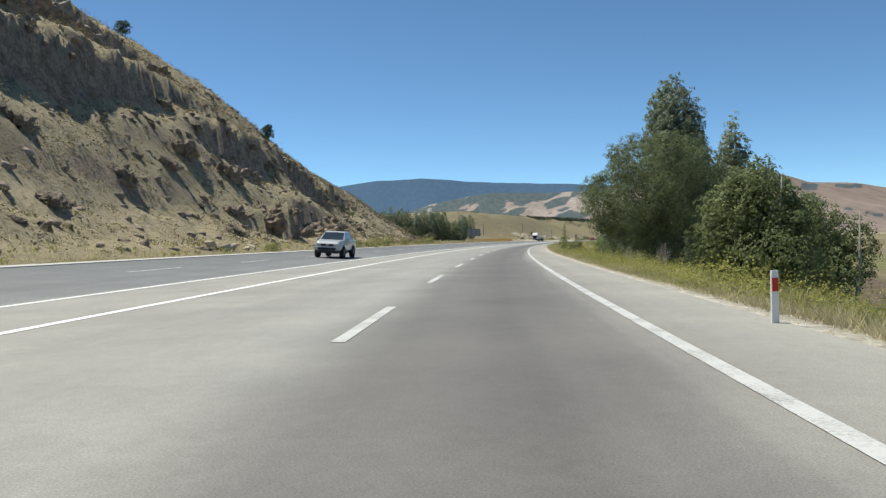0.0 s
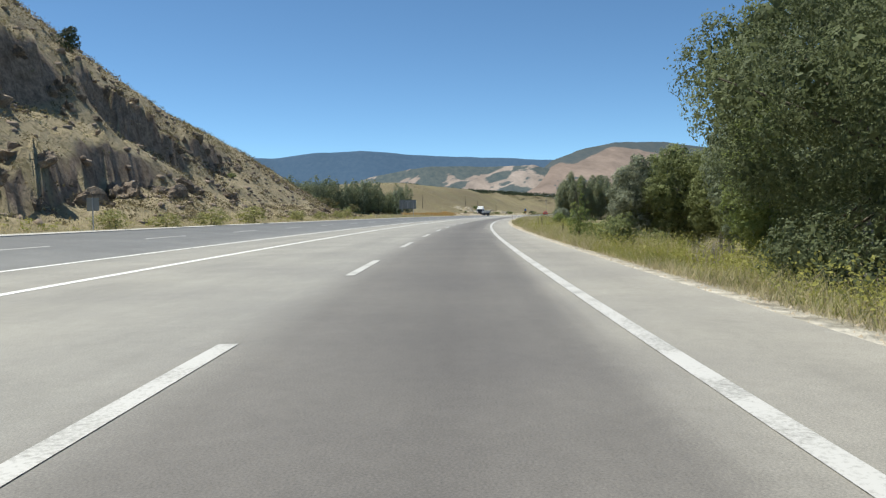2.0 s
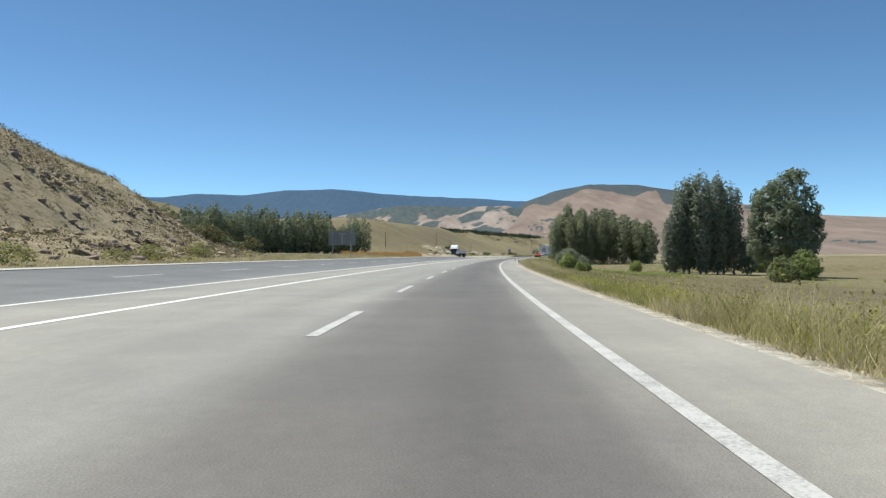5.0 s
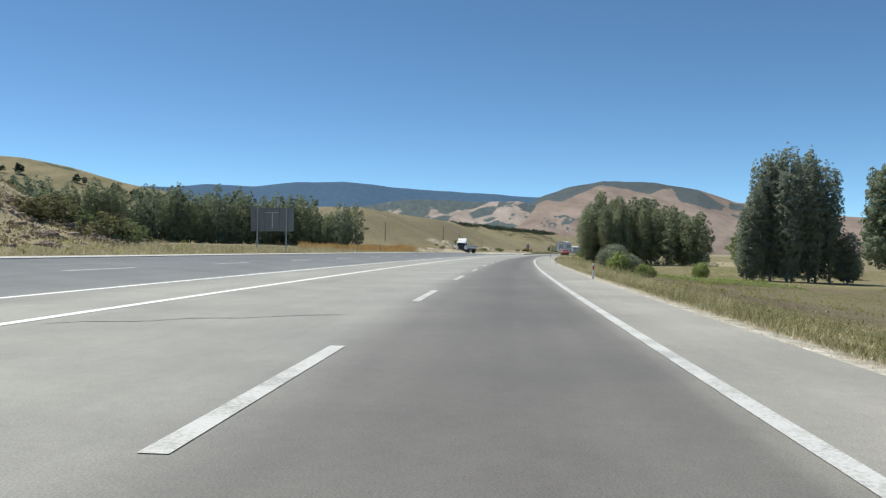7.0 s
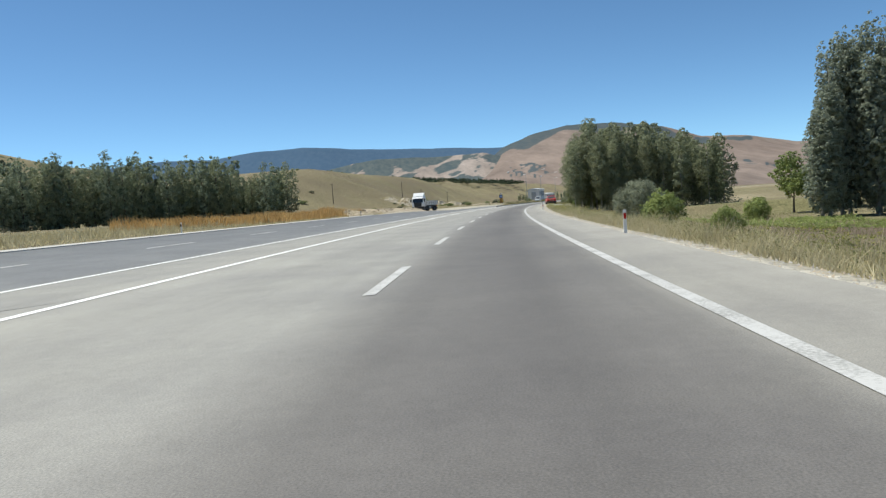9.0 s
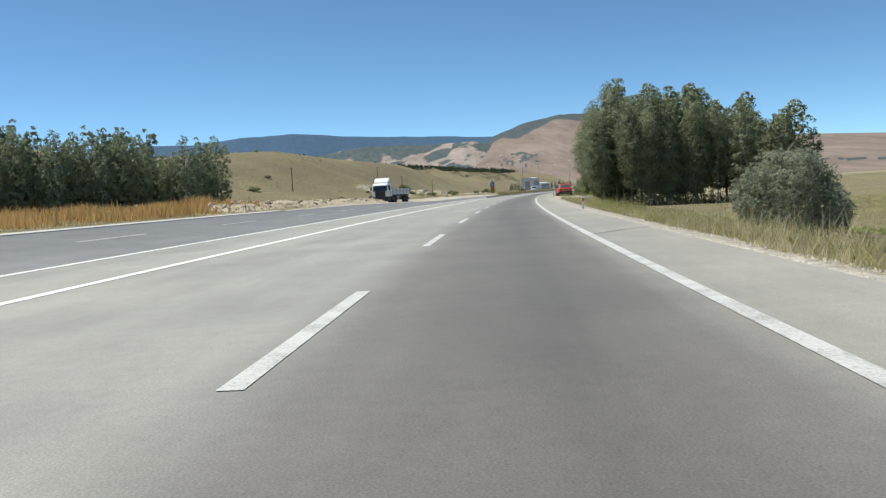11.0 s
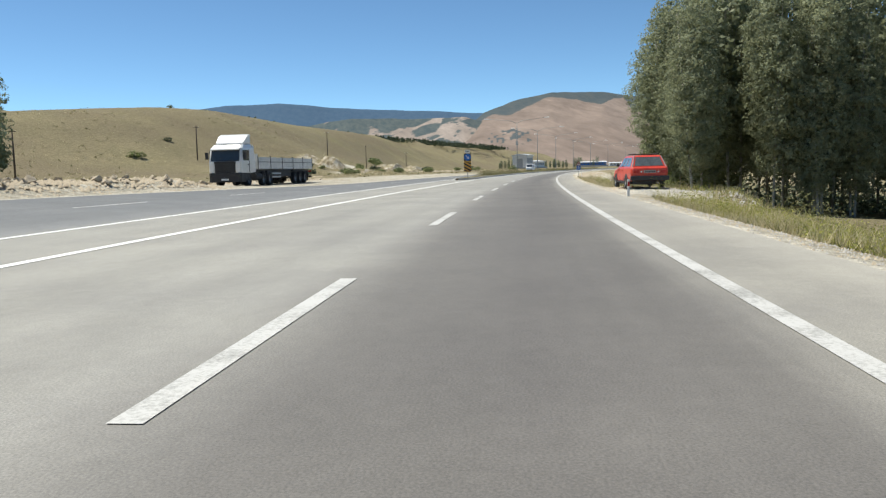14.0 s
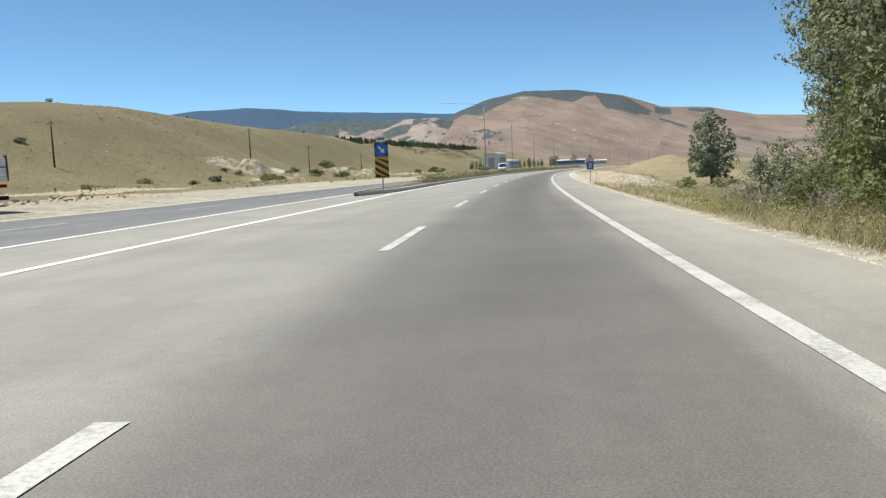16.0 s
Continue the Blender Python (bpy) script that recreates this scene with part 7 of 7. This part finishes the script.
def small_sign(s, d):
    top = empty("road_sign", stand(s, d, float(ground_z(s, d)) - 0.05), "small square road sign seen from its grey back", "road sign")
    part("post", Build().tube([(0, 0, -0.2), (0, 0, 1.7)], [0.03, 0.03], 8), M_STEEL, top)
    part("panel", Build().box(0.03, 0.05, -0.30, 0.30, 1.05, 1.68), M_SIGNBACK, top, bevel=0.004)


small_sign(79.5, -19.3)


def island_sign():
    top = empty("arrow_sign", stand(374.4, -9.2, 0.1), "blue arrow sign over a black and yellow striped panel", "road sign")
    part("post", Build().tube([(0.04, 0, -0.1), (0.04, 0, 3.0)], [0.04, 0.04], 10), M_STEEL, top)
    pl = part("name_plate", Build().box(-0.02, 0.0, -0.26, 0.26, 2.66, 2.94), M_PLATE, top)
    bars(pl, "plate_bar", -0.022, -0.18, 2.75, 4, 0.075, 0.11, 0.02, M_BLACK)
    b = part("arrow_panel", Build().box(-0.02, 0.0, -0.37, 0.37, 1.86, 2.60), M_BLACK, top)
    disc = [[(x, 0.355 * math.cos(2 * math.pi * i / 32), 2.23 + 0.355 * math.sin(2 * math.pi * i / 32)) for i in range(32)] for x in (-0.026, -0.021)]
    dd = part("blue_disc", Build().rings(disc), M_BLUE, b)
    # the arrow points down to the right (y is to the left)
    c, e = Vector((-0.029, 0.16, 2.40)), Vector((-0.029, -0.17, 2.06))
    w = (e - c).normalized()
    p = Vector((0, -w.z, w.y))
    ar = Build()
    ar.slab([c - p * 0.04, c + p * 0.04, e - w * 0.14 + p * 0.04, e - w * 0.14 - p * 0.04], (0.002, 0, 0))
    ar.add([e, e - w * 0.20 + p * 0.15, e - w * 0.20 - p * 0.15, e + Vector((0.002, 0, 0)), e - w * 0.20 + p * 0.15 + Vector((0.002, 0, 0)), e - w * 0.20 - p * 0.15 + Vector((0.002, 0, 0))], [(0, 1, 2), (5, 4, 3), (0, 3, 4, 1), (1, 4, 5, 2), (2, 5, 3, 0)])
    part("arrow", ar, M_PLATE, dd)
    st = part("striped_panel", Build().box(-0.02, 0.0, -0.37, 0.37, 0.72, 1.84), M_YELLOW, top)
    for k in range(-1, 4):
        z = 0.72 + 0.36 * k
        q = [(0.37, z + 0.42), (-0.37, z), (-0.37, z + 0.18), (0.37, z + 0.60)]
        # clip to the panel
        poly = [(y, min(max(zz, 0.73), 1.83)) for y, zz in q]
        if max(a[1] for a in poly) - min(a[1] for a in poly) > 0.02:
            part("black_stripe", Build().slab([(-0.021, y, zz) for y, zz in poly], (-0.003, 0, 0)), M_BLACK, st)


island_sign()


def warning_sign():
    top = empty("u_turn_sign", stand(383, 2.3, float(ground_z(383, 2.3))) @ Matrix.Scale(0.82, 4), "blue rectangular road sign under a red and white warning triangle", "road sign")
    part("post", Build().tube([(0.04, 0.0, -0.1), (0.04, 0.0, 1.95)], [0.03, 0.03], 8), M_STEEL, top)
    part("second_post", Build().tube([(0.04, -0.42, -0.1), (0.04, -0.42, 0.75)], [0.03, 0.03], 8), M_PLATE, top)
    t = part("triangle", Build().slab([(-0.01, 0.30, 1.55), (-0.01, -0.30, 1.55), (-0.01, -0.02, 2.06), (-0.01, 0.02, 2.06)], (0.015, 0, 0)), M_REDLAMP, top)
    part("triangle_face", Build().slab([(-0.016, 0.21, 1.60), (-0.016, -0.21, 1.60), (-0.016, -0.01, 1.96), (-0.016, 0.01, 1.96)], (0.004, 0, 0)), M_PLATE, t)
    part("triangle_mark", Build().box(-0.02, -0.017, -0.03, 0.03, 1.64, 1.82), M_BLACK, t)
    b = part("blue_panel", Build().box(-0.012, 0.006, -0.27, 0.27, 0.95, 1.52), M_BLUE, top)
    part("panel_mark", Build().box(-0.016, -0.0125, -0.10, -0.04, 1.05, 1.36), M_PLATE, b)
    part("panel_mark", Build().box(-0.016, -0.0125, 0.04, 0.10, 1.05, 1.36), M_PLATE, b)
    part("panel_mark", Build().box(-0.016, -0.0125, -0.10, 0.10, 1.36, 1.42), M_PLATE, b)


warning_sign()


def lamp_post(m):
    top = empty("street_lamp", m, "tall grey double-arm street lamp on the median", "street lamp", "median street lamps")
    part("pole", Build().tube([(0, 0, 0), (0, 0, 0.5), (0, 0, 5), (0, 0, 9.4)], [0.095, 0.08, 0.06, 0.045], 10), M_SIGNBACK, top, flat=False)
    part("base_plate", Build().box(-0.2, 0.2, -0.2, 0.2, 0.0, 0.04), M_STEEL, top)
    for y in (-1, 1):
        part("arm", Build().tube([(0, 0, 9.3), (0, y * 1.2, 9.8), (0, y * 5.2, 10.2)], [0.04, 0.03, 0.022], 8), M_SIGNBACK, top, flat=False)
        h = part("lamp_head", Build().rings([[(x * k, y * yy, 10.2 + z) for x, z in ((-0.14, 0.0), (0.14, 0.0), (0.10, 0.10), (-0.10, 0.10))] for yy, k in ((5.1, 0.8), (5.4, 1.2), (6.1, 0.9))]), M_WHITE, top, bevel=0.02)
        part("lamp_glass", Build().box(-0.1, 0.1, min(y * 5.3, y * 5.95), max(y * 5.3, y * 5.95), 10.175, 10.198), M_LAMP, h)
    return top


LP = lamp_post(stand(442, -9.8, 0.14))
for s in range(478, 800, 36):
    copy_thing(LP, stand(s, -9.8, 0.14))


def utility_pole(s, d, h):
    z = float(ground_z(s, d))
    top = empty("utility_pole", stand(s, d, z - 0.1), "thin dark wooden utility pole on the dry hillside", "utility pole", "utility poles")
    part("pole", Build().tube([(0, 0, -0.4), (0, 0, h * 0.5), (0, 0, h)], [0.15, 0.13, 0.10], 8), M_WOOD, top, flat=False)
    part("crossarm", Build().box(-0.05, 0.05, -0.6, 0.6, h - 0.45, h - 0.35), M_WOOD, top)
    for y in (-0.5, 0, 0.5):
        part("insulator", Build().tube([(0, y, h - 0.35), (0, y, h - 0.2)], [0.035, 0.03], 6), M_PLATE, top)


for s, d, h in ((393, -76, 7.4), (439.5, -74.0, 7.0), (486, -65.3, 7.2), (537, -75.8, 7.6), (585, -82, 7.6)):
    utility_pole(s, d, h)


# ---- median island ----
def island():
    pieces = empty("median_island", stand(371, -9.6, 0), "raised median island with concrete kerb and dry grass", "median")
    inv = pieces.matrix_world.inverted()
    ss = np.arange(371, 801, 3.0)

    def edge(d0, d1, z1, mat, name, flat=True):
        rows = []
        for s in ss:
            w = min(1.0, 0.15 + (s - 371) / 6)
            c = -9.9
            a, b2 = c + (d0 - c) * w, c + (d1 - c) * w
            r = []
            for d, z in ((a, -0.05), (a, z1), (b2, z1), (b2, -0.05)):
                x, y = plan(s, d)
                r.append(tuple(inv @ Vector((float(x), float(y), z + float(road_z(s, d))))))
            rows.append(r)
        part(name, Build().rings(rows), mat, pieces, flat=flat)
    edge(-8.75, -8.95, 0.20, M_KERB, "kerb")
    edge(-10.85, -10.65, 0.20, M_KERB, "kerb")
    edge(-8.96, -10.64, 0.15, M_GROUND, "soil")


island()


def gutter():
    """A pale concrete gutter along the far carriageway."""
    rows = []
    for s in np.arange(-60, 291, 3.0):
        r = []
        for d, z in ((EDGE_L - 0.02, -0.15), (EDGE_L - 0.02, 0.035), (EDGE_L - 0.35, 0.02), (EDGE_L - 0.78, 0.07), (EDGE_L - 0.78, -0.15)):
            x, y = plan(s, d)
            r.append((float(x), float(y), float(road_z(s, EDGE_L)) + z))
        rows.append(r)
    tagged(part("concrete_gutter", Build().rings(rows), M_KERB), "pale concrete gutter between the road and the cutting", "gutter", kind="structure")


gutter()
rng = np.random.default_rng(9)
s, d = rng.uniform(380, 560, 9000), rng.uniform(-10.5, -9.1, 9000)
v, f = blades(rng, s, d, 0.45, 0.02, 0.25, lambda a, b: road_z(a, b) + 0.16)
stuff("grass", v, f, M_DRY, "dry weeds on the median island", "grass")
n = 900
s, d = rng.uniform(392, 600, n), rng.uniform(-10.4, -9.2, n)
x, y = plan(s, d)
hh = rng.uniform(0.3, 0.95, n) * (0.8 + 0.5 * fbm(s * 0.15, d, 2, 7))
t = rng.random((n, 22))
p = np.stack([x[:, None] + 0.28 * rng.normal(0, 1, t.shape), y[:, None] + 0.28 * rng.normal(0, 1, t.shape), road_z(s, d)[:, None] + 0.15 + t * hh[:, None]], -1).reshape(-1, 3)
v, f = leaf_quads(rng, p, np.tile([0, 0, 0.8], (len(p), 1)), 0.07)
stuff("weeds", v, f, M_OLIVE, "low olive shrubs on the median island", "weeds")

# ---- stones ----
STONES = []
for i in range(8):
    bm = bmesh.new()
    r0 = random.Random(40 + i)
    for k in range(13):
        q = Vector((r0.gauss(0, 1), r0.gauss(0, 1), r0.gauss(0, 1))).normalized() * r0.uniform(0.75, 1.1)
        bm.verts.new((q.x, q.y * r0.uniform(0.7, 1.0), q.z * 0.7))
    bmesh.ops.convex_hull(bm, input=bm.verts)
    me = bpy.data.meshes.new("stone")
    bm.to_mesh(me)
    bm.free()
    me.materials.append(M_STONE)
    STONES.append(me)


def stone_at(name, s, d, k, parent=None, inv=None, sink=0.3):
    q = on_ground(s, d, k * (0.72 - sink) * 0.8)
    m = Matrix.LocRotScale(q, Euler((rg.uniform(-0.4, 0.4), rg.uniform(-0.4, 0.4), rg.uniform(0, 6.3))), Vector((k * rg.uniform(0.8, 1.3), k * rg.uniform(0.7, 1.1), k * rg.uniform(0.7, 1.1))))
    ob = new(name, rg.choice(STONES))
    if parent:
        ob.parent = parent
        ob.matrix_basis = inv @ m
    else:
        ob.matrix_basis = m
    return ob


bank = empty("rubble_bank", stand(320, -22, float(ground_z(320, -22))), "bank of broken pale limestone rubble along the shoulder", "rubble")
binv = bank.matrix_world.inverted()
for i in range(290):
    s = rg.uniform(284, 338)
    d = -20.6 - 5.2 * rg.random()
    stone_at("stone", s, d, rg.choice((0.10, 0.13, 0.16, 0.2, 0.24, 0.32)), bank, binv)
for i in range(70):
    stone_at("stone", rg.uniform(340, 384), -26.4 - 4.2 * rg.random(), rg.choice((0.15, 0.2, 0.26, 0.34)), bank, binv)
for s, d, k in ((54.6, -21.8, 0.75), (55.9, -21.5, 0.6), (57.2, -21.9, 0.55), (53.6, -22.3, 0.6), (58.6, -21.4, 0.4), (60.4, -21.7, 0.45), (52.4, -21.6, 0.35), (56.2, -22.6, 0.7), (65.0, -21.6, 0.35), (177.7, -25.6, 0.6), (179.2, -26.2, 0.45), (176.3, -25.9, 0.4)):
    tagged(stone_at("boulder", s, d, k), "pale yellow limestone boulder at the foot of the cutting", "boulder", "boulders below the cutting")


def gravel(n, s0, s1, d0, d1, k0, k1, label, mat=M_STONE):
    """Loose stones, each a small faceted lump."""
    s, d = rng.uniform(s0, s1, n), rng.uniform(d0, d1, n)
    x, y = plan(s, d)
    z = ground_z(s, d)
    k = rng.uniform(k0, k1, n)
    a = rng.uniform(0, 6.28, n)
    v = []
    for ang, rr, zz in ((0, 1, 0), (1.6, 0.8, 0.1), (3.0, 1.1, 0), (4.6, 0.9, 0.1)):
        v.append(np.stack([x + k * rr * np.cos(a + ang), y + k * rr * np.sin(a + ang), z - 0.02 + zz * k], -1))
    v.append(np.stack([x + 0.2 * k, y, z + k * rng.uniform(0.5, 0.9, n)], -1))
    v = np.stack(v, 1).reshape(-1, 3)
    f = np.array([[0, 1, 4], [1, 2, 4], [2, 3, 4], [3, 0, 4]])
    f = (np.arange(n)[:, None, None] * 5 + f[None]).reshape(-1, 3)
    stuff("gravel", v, f, mat, label, "gravel")


gravel(9000, 0, 400, 1.72, 2.6, 0.015, 0.045, "loose pale gravel along the asphalt edge")
gravel(9000, 190, 345, 1.72, 2.75, 0.012, 0.04, "grey pebbles along the asphalt edge", M_GRIT)
gravel(2200, 321, 333, 2.0, 5.6, 0.012, 0.04, "loose gravel in the parking bay", M_GRIT)
gravel(2200, 97.5, 110, 1.8, 6.4, 0.02, 0.09, "loose gravel at a field entrance")
gravel(5000, 283, 338, -26, -20.3, 0.06, 0.19, "broken limestone lumps in the rubble bank")
gravel(4200, 278, 339, -28, -19.4, 0.03, 0.13, "broken limestone along the far shoulder")
gravel(1100, 338, 386, -31, -26, 0.06, 0.2, "broken limestone lumps behind the far shoulder")
gravel(2500, 344, 430, -28, -19.2, 0.015, 0.05, "loose pale gravel on the far shoulder")
gravel(180, 518, 565, -62, -42, 0.12, 0.4, "pale limestone rubble on a bare bank")
gravel(240, 321, 326, 5.0, 7.4, 0.03, 0.11, "grey rubble heap beside the parking bay", M_GRIT)
gravel(2600, 378, 440, 2.4, 8.0, 0.03, 0.14, "pale gravel heap beside the road")
gravel(700, 358, 396, 2.5, 4.8, 0.05, 0.22, "broken pale limestone beside the road")
gravel(500, 329, 334, 2.2, 5.6, 0.02, 0.10, "pale rubble at the end of the parking bay")
gravel(900, 390, 408, -44, -36, 0.06, 0.3, "pale rubble at the foot of the golden hill")


# ---- far buildings ----
def shed(name, at, z, l, w, h, roof, turn, label, bays, wall=M_WALL):
    top = empty(name, pose(at[0], at[1], z, 0, 0, turn), label, "building")
    part("plinth", Build().box(-l / 2 - 1, l / 2 + 1, -w / 2 - 1, w / 2 + 1, -7, 0.02), M_KERB, top)
    part("wall", Build().box(-l / 2, l / 2, -w / 2, w / 2, 0, h), wall, top)
    part("roof", Build().rings([[(x, -w / 2 - 0.5, h), (x, w / 2 + 0.5, h), (x, w / 2 + 0.5, h + 0.25), (x, 0, h + roof), (x, -w / 2 - 0.5, h + 0.25)] for x in (-l / 2 - 0.5, l / 2 + 0.5)]), M_ROOF, top)
    for i in range(bays):
        x = -l / 2 + (i + 0.5) * l / bays
        part("window", Build().box(x - l / bays * 0.3, x + l / bays * 0.3, w / 2, w / 2 + 0.05, h * 0.35, h * 0.8), M_DULLGLASS, top)
        part("window", Build().box(x - l / bays * 0.3, x + l / bays * 0.3, -w / 2 - 0.05, -w / 2, h * 0.35, h * 0.8), M_DULLGLASS, top)
    part("door", Build().box(-l / 2 - 0.05, -l / 2, -1.4, 1.4, 0, h * 0.75), M_STEEL, top)


shed("factory_building", (104.7, 655), 1.2, 9, 7, 5.6, 0.8, 60, "white industrial building with a pale metal roof beside the road", 6)
shed("factory_building", (118, 690), 1.5, 8, 7, 2.6, 0.7, 40, "low grey industrial building beside the road", 5)
shed("long_shed", (190, 826), 2.0, 17, 10, 1.8, 0.9, 165, "long low blue-walled shed with a pale roof across the valley", 7, M_BLUE)
shed("long_shed", (212, 840), 1.4, 12, 10, 1.6, 0.8, 165, "long low shed with a pale roof across the valley", 5)

# ---- seams and stains on the asphalt ----
def seam(s0, d0, s1, d1, w):
    n = 24
    t = np.linspace(0, 1, n)
    amp = min(0.1, 0.025 * math.hypot(s1 - s0, d1 - d0))
    s, d = s0 + (s1 - s0) * t + amp * np.sin(t * 17), d0 + (d1 - d0) * t + 0.6 * amp * np.sin(t * 23 + 1)
    k = w * (0.6 + 0.4 * np.abs(np.sin(t * 31)))
    x0, y0 = plan(s - k, d)
    x1, y1 = plan(s + k, d)
    z = road_z(s, d) + 0.004
    v = np.stack([np.stack([x0, y0, z], -1), np.stack([x1, y1, z], -1)], 1).reshape(-1, 3)
    ob = new("tar_seam", raw_mesh("tar_seam", v, grid_faces(n, 2)[:, ::-1], M_TAR))
    ob.parent = ROAD


for q in ((248.9, 0.12, 250.25, 1.05, 0.07), (250.35, 1.1, 250.6, 1.66, 0.06), (196, -11, 202, -8.3, 0.04), (30, -10.6, 34, -8.4, 0.05), (158, -7.8, 160.5, -4.2, 0.03), (98, -7.0, 99, -4.4, 0.03)):
    seam(*q)
